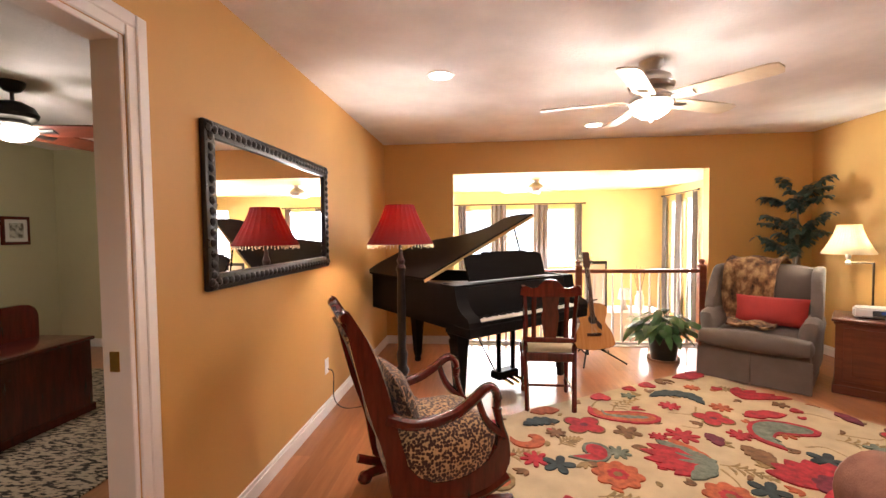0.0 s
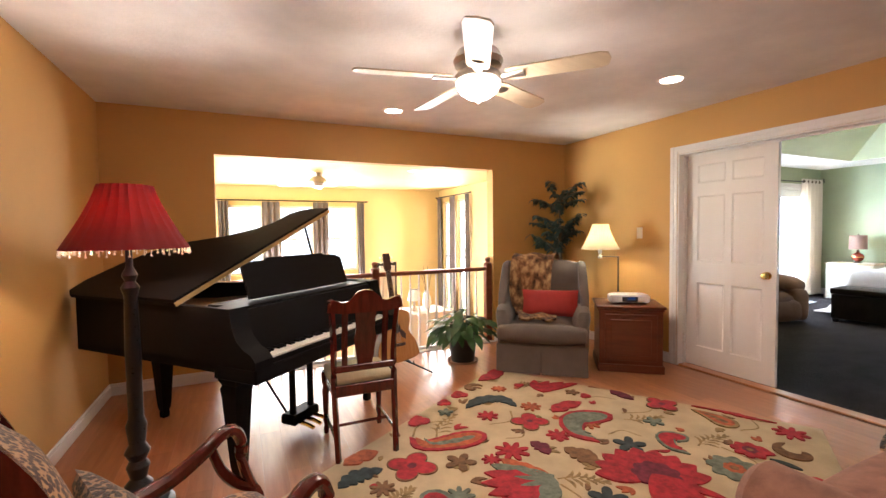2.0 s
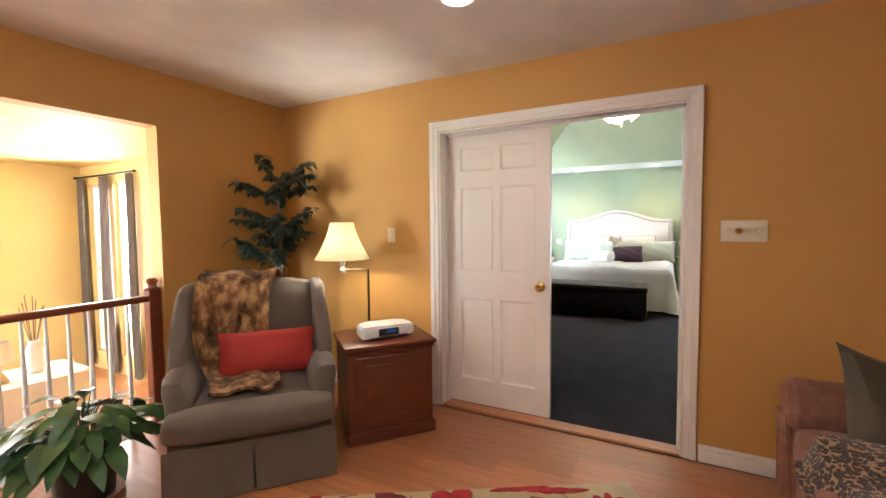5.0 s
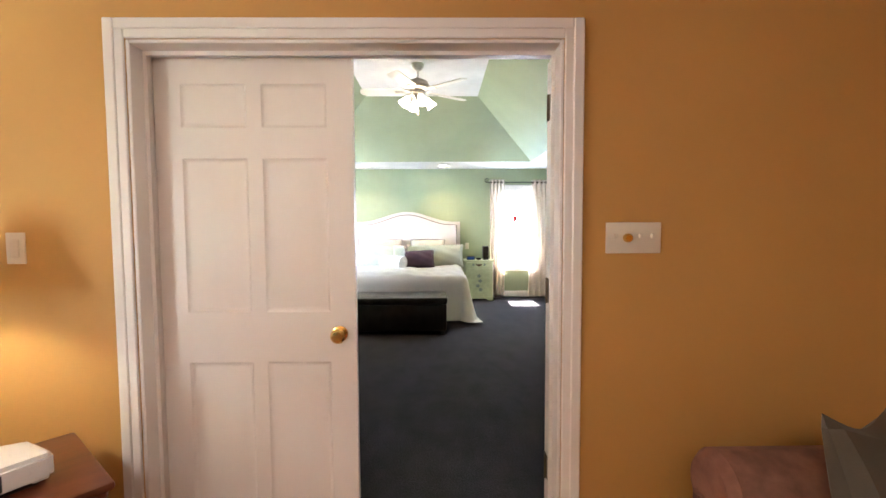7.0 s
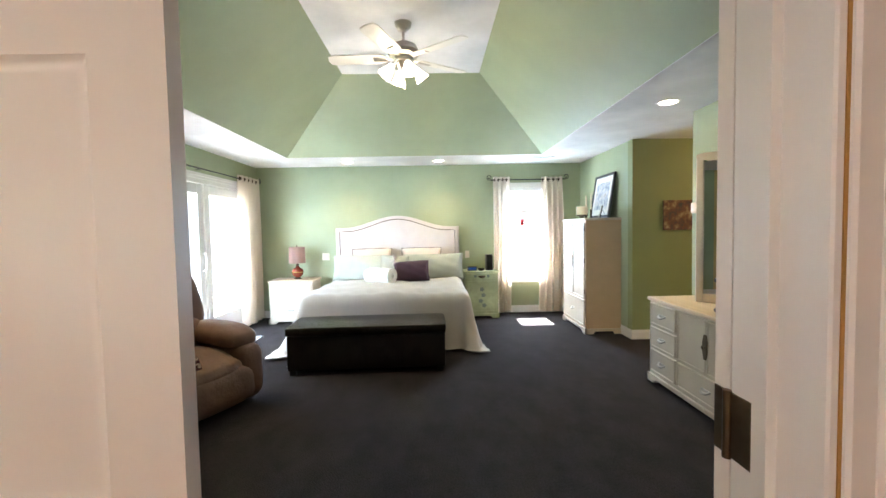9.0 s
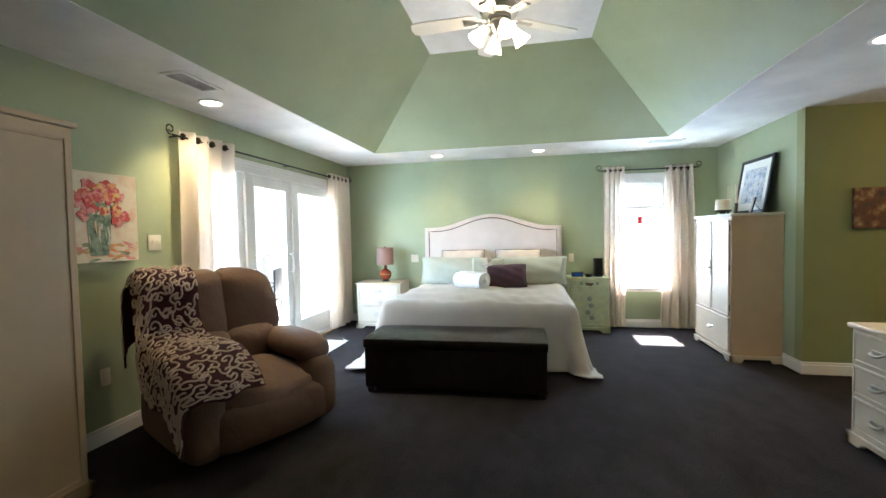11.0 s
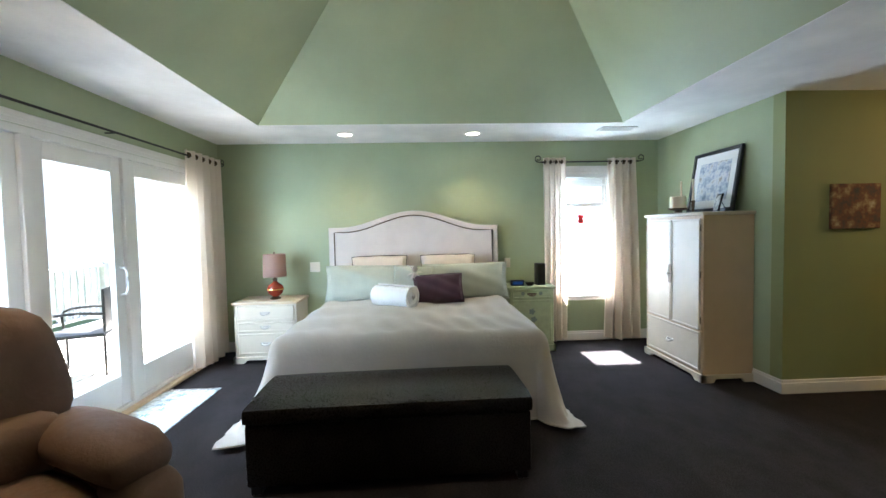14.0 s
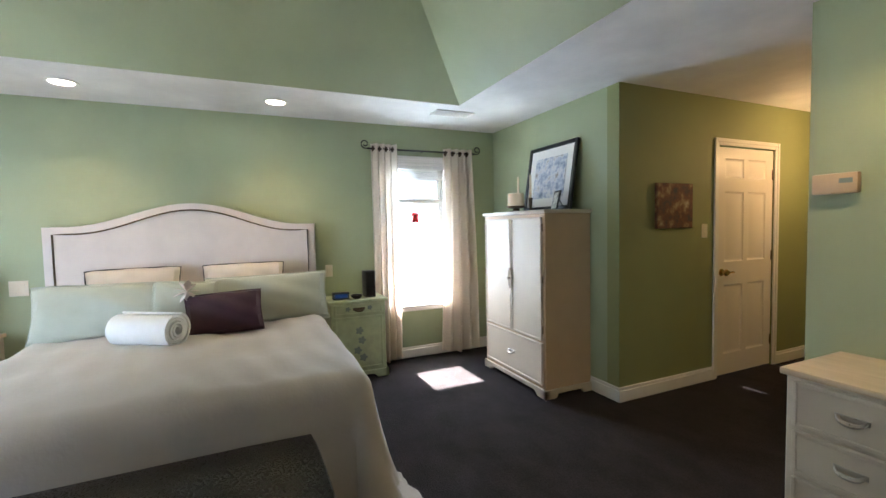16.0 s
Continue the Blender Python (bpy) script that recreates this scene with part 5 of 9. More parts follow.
l = thing("swing_arm_lamp", "nickel swing-arm lamp with a cream bell shade, lit", "lamp", 3.34, 4.53, 0.622)
part("base", lathe(fresh(), [(0.0, 0), (0.085, 0), (0.085, 0.012), (0.03, 0.025), (0.01, 0.04), (0.0, 0.04)], 20), "nickel", l)
part("post", tube(fresh(), ((0, 0, 0.03), (0, 0, 0.44)), 0.008, 10), "antique", l)
part("swing_arm", tube(fresh(), curve(((0, 0, 0.43), (-0.02, 0.06, 0.435), (-0.03, 0.12, 0.43), (-0.045, 0.19, 0.43))), 0.006, 8), "antique", l)
part("socket", lathe(fresh(), [(0.0, -0.02), (0.018, -0.02), (0.024, 0.0), (0.012, 0.02), (0.022, 0.05), (0.014, 0.09), (0.0, 0.09)], 14, (-0.05, 0.19, 0.43)), "nickel", l)


def bell(u, v):
    a = 2 * math.pi * u
    r = 0.08 + 0.108 * v ** 1.5 + 0.002 * math.cos(40 * a)
    return (-0.05 + r * math.cos(a), 0.19 + r * math.sin(a), 0.765 - 0.26 * v)


part("shade", sheet(fresh(), bell, 80, 8, 0.003), "creamshade", l, "cream bell shade")
part("bulb", lathe(fresh(), [(0.0, 0), (0.012, 0.0), (0.03, 0.05), (0.0, 0.08)], 12, (-0.05, 0.19, 0.53)), "frosted", l)


def leaf(bm, at, way, size, width=0.45, droop=0.3, fold=0.12):
    """One leaf with a folded midrib."""
    way = Vector(way).normalized()
    s = way.cross(Vector((0, 0, 1)))
    s = s.normalized() if s.length > 1e-3 else Vector((1, 0, 0))
    at = Vector(at)
    rows = []
    for k, w in ((0.0, 0.06), (0.3, 0.9), (0.6, 1.0), (0.85, 0.5), (1.0, 0.02)):
        mid = at + way * size * k - Vector((0, 0, 1)) * droop * size * k * k
        e = size * width * 0.5 * w
        rows.append([bm.verts.new(mid - s * e + Vector((0, 0, fold * e))), bm.verts.new(mid), bm.verts.new(mid + s * e + Vector((0, 0, fold * e)))])
    for a, b2 in zip(rows, rows[1:]):
        for j in (0, 1):
            bm.faces.new((a[j], a[j + 1], b2[j + 1], b2[j]))


def ficus():
    rng = random.Random(4)
    t = thing("ficus_tree", "artificial ficus tree with dark green leaves in a wicker pot", "plant", 3.30, 5.36, 0)
    part("pot", lathe(fresh(), [(0.0, 0), (0.13, 0), (0.165, 0.16), (0.175, 0.30), (0.165, 0.31), (0.155, 0.27), (0.0, 0.27)], 20), "wicker", t)
    part("soil", lathe(fresh(), [(0.0, 0.262), (0.153, 0.262), (0.14, 0.285), (0.0, 0.292)], 16), "soil", t)
    bm = fresh()
    for ph in (0, 2.1, 4.2):
        tube(bm, [(0.022 * math.cos(ph + 5 * k / 12), 0.022 * math.sin(ph + 5 * k / 12), 0.28 + 0.85 * k / 12) for k in range(13)], 0.016, 8)
    part("trunk", bm, "bark", t)
    limbs, tips = fresh(), []
    for k in range(30):
        z0 = 1.0 + 0.70 * rng.random()
        a = rng.random() * 6.283
        ln = (0.20 + 0.17 * rng.random()) * (1.0 if z0 < 1.4 else 0.85)
        up = 0.05 + 0.24 * rng.random()
        p0, p2 = Vector((0, 0, z0)), Vector((ln * math.cos(a), ln * math.sin(a), z0 + up))
        p1 = (p0 + p2) / 2 + Vector((0, 0, 0.04))
        tube(limbs, (p0, p1, p2), lambda s: 0.007 - 0.005 * s, 5)
        tips.append((p0, p1, p2))
    tube(limbs, [(0, 0, 1.1), (0.01, 0, 1.4), (0.0, 0.02, 1.72)], lambda s: 0.016 - 0.011 * s, 6)
    part("bough", limbs, "bark", t)
    bm = fresh()
    for p0, p1, p2 in tips:
        for j in range(42):
            s = 0.25 + 0.70 * rng.random()
            q = p0 * (1 - s) ** 2 + 2 * p1 * s * (1 - s) + p2 * s * s
            a = rng.random() * 6.283
            leaf(bm, q, (math.cos(a), math.sin(a), -0.35 + 0.8 * rng.random()), 0.060 + 0.030 * rng.random(), 0.58, 0.55)
    for v in bm.verts:
        v.co.x = min(v.co.x, 0.405)
        v.co.y = min(v.co.y, 0.385)
    part("leaves", bm, "leaf", t, "many small dark green leaves")


ficus()


def peace_lily():
    rng = random.Random(9)
    t = thing("potted_plant", "leafy green plant in a dark pot on the plank floor", "plant", 1.935, 5.25, 0)
    part("saucer", lathe(fresh(), [(0.0, 0), (0.15, 0), (0.165, 0.025), (0.155, 0.025), (0.14, 0.01), (0.0, 0.01)], 20), "saucer", t)
    part("pot", lathe(fresh(), [(0.0, 0.012), (0.12, 0.012), (0.145, 0.24), (0.155, 0.25), (0.155, 0.275), (0.14, 0.275), (0.13, 0.24), (0.0, 0.24)], 20), "pot", t)
    part("soil", lathe(fresh(), [(0.0, 0.235), (0.129, 0.235), (0.11, 0.25), (0.0, 0.255)], 14), "soil", t)
    st, lv = fresh(), fresh()
    for k in range(120):
        a = rng.random() * 6.283
        ln = 0.06 + 0.20 * rng.random()
        z = 0.29 + 0.25 * rng.random() * (1.25 - ln / 0.32)
        tip = Vector((ln * math.cos(a), ln * math.sin(a), z))
        tube(st, ((0.05 * math.cos(a), 0.05 * math.sin(a), 0.24), (0.6 * tip.x, 0.6 * tip.y, 0.5 * (z + 0.33)), tip), 0.003, 4)
        b2 = a + rng.uniform(-0.7, 0.7)
        leaf(lv, tip, (math.cos(b2), math.sin(b2), rng.uniform(-0.2, 0.5)), 0.14 + 0.08 * rng.random(), 0.42, 0.55)
    part("stems", st, "fern", t)
    part("leaves", lv, "fern", t, "broad drooping green leaves")


peace_lily()


def guitar():
    g = thing("acoustic_guitar", "natural spruce acoustic guitar on a folding stand", "guitar", 1.20, 5.16, 0, 14)
    lean = pose(0, 0.0, 0.115, -13)
    out = []
    for k in range(40):
        a = 2 * math.pi * k / 40
        z = -math.cos(a) * 0.245
        w = 0.20 - 0.035 * (z / 0.245) - 0.055 * math.exp(-((z - 0.035) / 0.075) ** 2)
        out.append((w * math.sin(a) / max(0.25, abs(math.sin(a))) * min(1, abs(math.sin(a)) * 1.9) * 1.0, z + 0.245))
    part("body", tilt(prism(fresh(), out, -0.05, 0.05, "xz"), 0, lean), "rosewood", g)
    part("top", tilt(prism(fresh(), [(x * 0.985, 0.245 + (z - 0.245) * 0.985) for x, z in out], -0.0535, -0.0495, "xz"), 0, lean), "spruce", g, "honey spruce soundboard")
    # a flat black disc gives the dark inside of the sound hole
    part("sound_hole", tilt(lathe(fresh(), [(0.0, 0), (0.05, 0), (0.05, 0.002), (0.0, 0.002)], 24, m=pose(0, -0.0535, 0.315, 90)), 0, lean), "black_plastic", g)
    part("pick_guard", tilt(prism(fresh(), [(0.03, 0.29), (0.06, 0.30), (0.10, 0.25), (0.09, 0.20), (0.05, 0.23)], -0.0555, -0.0535, "xz"), 0, lean), "rosewood", g)
    part("bridge", tilt(box(fresh(), (-0.08, -0.062, 0.145), (0.08, -0.053, 0.175), 0.004), 0, lean), "rosewood", g)
    part("neck", tilt(box(fresh(), (-0.026, -0.066, 0.33), (0.026, -0.045, 0.86), 0.005), 0, lean), "rosewood", g)
    part("headstock", tilt(prism(fresh(), [(-0.028, 0.86), (0.028, 0.86), (0.04, 0.89), (0.036, 1.03), (-0.036, 1.03), (-0.04, 0.89)], -0.06, -0.044, "xz"), 0, lean), "rosewood", g)
    for k in range(3):
        for s in (-1, 1):
            part("tuning_peg", tilt(lathe(fresh(), [(0.0, 0), (0.004, 0), (0.004, 0.018), (0.011, 0.022), (0.011, 0.034), (0.0, 0.034)], 8, m=pose(s * 0.036, -0.052, 0.90 + 0.045 * k, 0, 90 * s)), 0, lean), "nickel", g)
    bm = fresh()
    for k in range(6):
        x = -0.018 + 0.0072 * k
        tube(bm, ((x * 1.5, -0.064, 0.16), (x, -0.070, 0.865)), 0.0008, 4)
    part("strings", tilt(bm, 0, lean), "nickel", g)
    s = thing("guitar_stand", "black folding tube guitar stand", "guitar stand", 1.20, 5.16, 0, 14)
    part("mast", tube(fresh(), ((0, 0.12, 0.05), (0, 0.16, 0.62)), 0.009, 8), "iron", s)
    for x, y in ((-0.22, -0.22), (0.26, -0.20), (0.0, 0.34)):
        part("leg", tube(fresh(), curve(((0, 0.12, 0.16), (x * 0.5, 0.12 + (y - 0.12) * 0.5, 0.09), (x, y, 0.01))), 0.009, 8), "iron", s)
    for x in (-0.11, 0.11):
        part("cradle_arm", tube(fresh(), curve(((0, 0.12, 0.14), (x, 0.05, 0.12), (x, -0.09, 0.10), (x, -0.10, 0.13))), 0.008, 8), "iron", s)
    part("neck_hook", tube(fresh(), curve(((-0.05, 0.02, 0.64), (-0.04, 0.10, 0.62), (0, 0.15, 0.62), (0.04, 0.10, 0.62), (0.05, 0.02, 0.64))), 0.007, 8), "iron", s)


guitar()


def sofa():
    s = thing("sofa", "brown chenille sofa with rolled arms", "sofa", 0, 0, 0)
    x0, x1, yb, yf = 1.22, 3.60, 1.22, 2.16
    part("base", soft(fresh(), (x0 + 0.08, yb + 0.05, 0.05), (x1 - 0.08, yf - 0.03, 0.30), 0.04, 3), "sofa", s)
    for k in range(2):
        a, b2 = x0 + 0.24 + k * 0.955, x0 + 0.24 + (k + 1) * 0.955
        part("seat_cushion", soft(fresh(), (a, yb + 0.22, 0.29), (b2, yf, 0.465), 0.07, 4, 0.03), "sofa", s)
        part("back_cushion", soft(fresh(), (a, yb + 0.06, 0.42), (b2, yb + 0.30, 0.66), 0.09, 4, 0.03), "sofa", s)
    part("back", soft(fresh(), (x0 + 0.1, yb, 0.1), (x1 - 0.1, yb + 0.16, 0.66), 0.07, 4), "sofa", s)
    for xc in (x0 + 0.12, x1 - 0.12):
        bm = soft(fresh(), (xc - 0.10, yb + 0.02, 0.04), (xc + 0.10, yf - 0.02, 0.52), 0.05, 3)
        part("arm_panel", bm, "sofa", s)
        k = lathe(fresh(), [(0.0, 0), (0.10, 0.0), (0.125, 0.03), (0.125, 0.86), (0.10, 0.90), (0.0, 0.90)], 20, m=pose(xc, yf, 0.50, 90))
        part("arm_roll", k, "sofa", s)
        for j in range(3):
            part("arm_pleat", tube(fresh(), ((xc - 0.055 + 0.055 * j, yf - 0.012, 0.07), (xc - 0.05 + 0.05 * j, yf - 0.006, 0.30), (xc - 0.04 + 0.04 * j, yf - 0.002, 0.46)), 0.024, 8), "sofa", s)
    for xc in (x0 + 0.1, x1 - 0.1):
        for yc in (yb + 0.1, yf - 0.1):
            part("foot", lathe(fresh(), [(0.0, 0), (0.025, 0), (0.035, 0.05), (0.0, 0.055)], 10, (xc, yc, 0)), "blackwood", s)
    single("scatter_cushion", puff(fresh(), 0.46, 0.46, 0.17, None, 16, 0.22), "greycush", "grey green velvet cushion leaning on the sofa arm", "cushion", m=pose(3.22, 1.86, 0.625, -18, 10, -62))
    single("bolster_cushion", puff(fresh(), 0.40, 0.22, 0.14), "mint", "pale patterned small cushion on the sofa", "cushion", m=pose(2.62, 1.80, 0.60, -20, 0, 168))
    single("leopard_throw", sheet(fresh(), lambda u, v: (2.30 + 0.72 * u + 0.03 * math.sin(8 * v), 2.20 - 0.80 * v + 0.02 * math.sin(9 * u), (0.505 if v > 0.06 else 0.40) + 0.025 * math.sin(7 * u + 4 * v) + 0.42 * max(0, v - 0.45)), 20, 20, 0.02), "darkleopard", "dark leopard print throw heaped on the sofa seat", "throw")


sofa()


def wall_mirror():
    m = thing("wall_mirror", "large wall mirror in a carved black frame", "mirror", LEFT_X, 3.045, 1.488)
    a, b2, w = 0.715, 0.37, 0.075
    for y0, y1, z0, z1, ax in ((-a, a, b2 - w, b2, "h"), (-a, a, -b2, -b2 + w, "h"), (-a, -a + w, -b2, b2, "v"), (a - w, a, -b2, b2, "v")):
        bm = fresh()
        box(bm, (0.0, y0, z0), (0.028, y1, z1), 0.008, 2)
        n = int(((y1 - y0) if ax == "h" else (z1 - z0)) / 0.045)
        for k in range(n):
            t = (k + 0.5) / n
            y, z = (y0 + t * (y1 - y0), (z0 + z1) / 2) if ax == "h" else ((y0 + y1) / 2, z0 + t * (z1 - z0))
            lathe(bm, [(0.020, -0.004), (0.019, 0.004), (0.010, 0.011), (0.0, 0.013)], 8, m=pose(0.028, y, z, 0, 90))
        part("frame_rail", bm, "blackwood", m, "carved black frame rail")
    part("glass", box(fresh(), (0.004, -a + w - 0.005, -b2 + w - 0.005), (0.012, a - w + 0.005, b2 - w + 0.005)), "mirror", m, "silvered mirror glass")


wall_mirror()


def switch_plate(name, x, y, z, rz, gangs, label, kind="rocker", material="plastic"):
    """Faces local -y, flat on a wall."""
    w = 0.07 + 0.046 * (gangs - 1)
    s = thing(name, label, "outlet" if kind == "outlet" else "switch", x, y, z, rz)
    part("plate", box(fresh(), (-w / 2, -0.006, -0.058), (w / 2, 0.0, 0.058), 0.003, 2), material, s)
    for k in range(gangs):
        c = (k - (gangs - 1) / 2) * 0.046
        if kind == "toggle" and gangs == 4 and k == 1:
            part("dimmer_knob", lathe(fresh(), [(0.017, 0), (0.017, 0.012), (0.013, 0.018), (0.0, 0.018)], 16, m=pose(c, -0.006, 0, 90)), "brass", s, "round brass dimmer knob")
        elif kind == "toggle":
            part("toggle", box(fresh(), (c - 0.005, -0.018, -0.002), (c + 0.005, -0.005, 0.016), 0.002), material, s)
        elif kind == "outlet":
            for z2 in (-0.02, 0.02):
                part("socket", lathe(fresh(), [(0.016, 0), (0.016, 0.002), (0.0, 0.002)], 14, m=pose(c, -0.006, z2, 90)), material, s)
        else:
            part("rocker", box(fresh(), (c - 0.016, -0.010, -0.033), (c + 0.016, -0.005, 0.033), 0.003), material, s)
    return s


switch_plate("light_switch", DOOR_X, 2.31, 1.316, -90, 4, "ivory four-gang switch plate with a brass dimmer", "toggle")
switch_plate("light_switch", DOOR_X, 4.60, 1.29, -90, 1, "white single rocker switch on the ochre wall")
switch_plate("wall_outlet", LEFT_X, 3.72, 0.36, 90, 1, "white wall outlet with a plug on the ochre wall", "outlet", "white_plastic")
b = tube(fresh(), curve(((LEFT_X + 0.012, 3.72, 0.34), (LEFT_X + 0.05, 3.73, 0.30), (LEFT_X + 0.05, 3.74, 0.10), (LEFT_X + 0.12, 3.80, 0.006), (-0.85, 3.86, 0.006), (-0.70, 3.87, 0.012))), 0.004, 6)
single("lamp_cord", b, "black_plastic", "black cord from the outlet to the floor lamp", "cord")


def can_light(x, y, z):
    c = thing("recessed_light", "lit round recessed ceiling light with a white ring", "ceiling light", x, y, z, group="recessed lights")
    part("ring", lathe(fresh(), [(0.075, 0.0), (0.098, -0.002), (0.095, -0.008), (0.078, -0.010), (0.072, -0.004)], 24), "trim", c)
    part("lens", lathe(fresh(), [(0.0, -0.004), (0.074, -0.004), (0.070, -0.007), (0.0, -0.009)], 24), "bulb", c, "glowing frosted lens")
    return c


_c = can_light(*CANS_DEN[0], CEIL)
# includes the two unseen den cans that were added as fill
for _x, _y in CANS_DEN[1:] + CANS_BED:
    copy_thing(_c, pose(_x, _y, CEIL))
for _x, _y in CANS_FAR:
    copy_thing(_c, pose(_x, _y, CEIL_LOW))


def ceiling_fan(name, label, x, y, top, drop, n, first, length, width, blade_mat, metal, z_blade, tilt_deg=11):
    f = thing(name, label, "ceiling fan", x, y, top)
    part("canopy", lathe(fresh(), [(0.0, 0), (0.075, 0), (0.07, -0.03), (0.045, -0.065), (0.02, -0.075), (0.0, -0.075)], 20), metal, f)
    if drop > 0.08:
        part("downrod", tube(fresh(), ((0, 0, -0.06), (0, 0, -drop - 0.02)), 0.012, 10), metal, f)
    part("motor", lathe(fresh(), [(0.0, -drop), (0.06, -drop), (0.115, -drop - 0.03), (0.14, -drop - 0.08), (0.13, -drop - 0.11), (0.085, -drop - 0.125), (0.085, -drop - 0.15), (0.0, -drop - 0.15)], 24), metal, f)
    for k in range(n):
        a = first + 360 / n * k
        bm = prism(fresh(), [(0.16, -width * 0.36), (0.20, -width * 0.45), (length - 0.05, -width * 0.5), (length - 0.012, -width * 0.38), (length, 0.0), (length - 0.012, width * 0.38), (length - 0.05, width * 0.5), (0.20, width * 0.45), (0.16, width * 0.36)], -0.004, 0.004)
        tilt(bm, 0, pose(0, 0, z_blade, 0, 0, a) @ pose(0, 0, 0, tilt_deg))
        bl = part("blade", bm, blade_mat, f)
        bm = fresh()
        tube(bm, curve(((0.10, 0, 0.0), (0.15, 0, -0.012), (0.21, 0, -0.010), (0.26, 0, -0.008))), lambda t: 0.012 + 0.016 * t, 6, 1.3)
        for v in bm.verts:
            v.co.z = max(-0.016, min(-0.0045, v.co.z))
        tilt(bm, 0, pose(0, 0, z_blade, 0, 0, a) @ pose(0, 0, 0, tilt_deg))
        part("bracket", bm, metal, bl)
    return f


f = ceiling_fan("ceiling_fan", "nickel ceiling fan with cream blades and a lit glass bowl", 1.135, 3.49, CEIL, 0.07, 5, 24, 0.69, 0.135, "blade", "nickel", -0.245, -11)
part("light_ring", lathe(fresh(), [(0.0, -0.22), (0.12, -0.22), (0.135, -0.24), (0.135, -0.262), (0.12, -0.27), (0.0, -0.27)], 24), "nickel", f)
part("glass_bowl", lathe(fresh(), [(0.125, -0.265), (0.122, -0.29), (0.10, -0.325), (0.06, -0.352), (0.015, -0.36), (0.0, -0.36)], 28), "frosted", f, "glowing frosted glass bowl")
part("finial", lathe(fresh(), [(0.0, -0.355), (0.014, -0.36), (0.016, -0.372), (0.006, -0.382), (0.0, -0.385)], 12), "nickel", f)

# railing over the low room
r = thing("railing", "mahogany handrail on white balusters between turned newels", "railing", 0, FAR_Y + 0.065, 0)
part("handrail", box(fresh(), (OPEN[0], -0.032, 0.855), (OPEN[1], 0.032, 0.90), 0.014, 3), "rail", r)
part("bottom_rail", box(fresh(), (OPEN[0], -0.025, 0.0), (OPEN[1], 0.025, 0.035), 0.004), "trim", r)
_bal = lathe(fresh(), [(0.0, 0.03), (0.016, 0.03), (0.016, 0.22), (0.011, 0.235), (0.017, 0.26), (0.012, 0.29), (0.015, 0.36), (0.009, 0.80), (0.009, 0.86), (0.0, 0.86)], 10)
_bal = done("baluster", _bal, "trim")
for _k in range(27):
    _x = OPEN[0] + 0.10 + _k * 0.105
    if abs(_x - 1.19) > 0.05 and abs(_x - 2.59) > 0.06:
        o = new("baluster", _bal)
        o.parent, o.location = r, (_x, 0, 0)
for _x in (1.19, 2.592):
    n_ = part("newel", box(fresh(), (_x - 0.04, -0.04, 0.0), (_x + 0.04, 0.04, 0.93), 0.006), "rail", r)
    part("newel_cap", lathe(fresh(), [(0.0, 0.93), (0.05, 0.93), (0.052, 0.945), (0.03, 0.955), (0.026, 0.97), (0.04, 0.995), (0.025, 1.015), (0.0, 1.02)], 16, (_x, 0, 0)), "rail", n_)
b = fresh()
box(b, (OPEN[0], FAR_Y - 0.012, -0.55), (OPEN[1], FAR_Y, 0.0))
box(b, (OPEN[0], FAR_Y - 0.03, -0.004), (OPEN[1], FAR_Y + 0.13, 0.008), 0.003)
setting("trim_landing_edge", b, "trim", "white nosing along the floor edge under the railing", "trim")


# ---------------------------------------------------------------- flowered rug
rug = thing("area_rug", "cream wool rug with red, teal and brown flowers and paisleys", "rug", 2.06, 4.87, 0.0, -58.5)
part("ground_weave", box(fresh(), (0, -2.95, 0.0), (2.40, 0, 0.011), 0.004), "rug_cream", rug)
TUFT = [0.0]


def tuft(name, pts, col):
    """A flat tufted patch of pile with the given outline, each a hair higher than the last."""
    TUFT[0] += 0.00002
    pts = [(min(2.385, max(0.015, x)), min(-0.015, max(-2.935, y))) for x, y in pts]
    return part(name, prism(fresh(), pts, 0.009, 0.0118 + TUFT[0]), "rug_" + col, rug)


def bloom(name, at, size, k, deep, col, turn=0.0, power=1.0, n=56):
    """A round flower of k petals."""
    out = []
    for q in range(n):
        a = 2 * math.pi * q / n
        r = size * (1 - deep + deep * abs(math.cos(k * a / 2)) ** power)
        out.append((at[0] + r * math.cos(a + turn), at[1] + r * math.sin(a + turn)))
    return tuft(name, out, col)


def swath(name, pts, wide, col, lobes=0, deep=0.3, head=0.0, n=30):
    """A leaf or paisley along a bent spine; head above 0 makes its first end fat and round."""
    line = curve([(x, y, 0) for x, y in pts], 10)
    left, right = [], []
    for q in range(n + 1):
        t = q / n
        f = t * (len(line) - 1)
        i = min(len(line) - 2, int(f))
        p, d = line[i].lerp(line[i + 1], f - i), (line[i + 1] - line[i]).normalized()
        if head:
            w = math.sqrt(max(0.0, 1 - (1 - t / head) ** 2)) if t < head else (1 - ((t - head) / (1 - head)) ** 1.15) ** 0.9
        else:
            w = math.sin(math.pi * t) ** 0.75
        w = wide * w * (1 - deep + deep * abs(math.sin(lobes * math.pi * t)) if lobes else 1.0)
        left.append((p.x - d.y * w, p.y + d.x * w))
        right.append((p.x + d.y * w, p.y - d.x * w))
    return tuft(name, left + right[-2:0:-1], col)


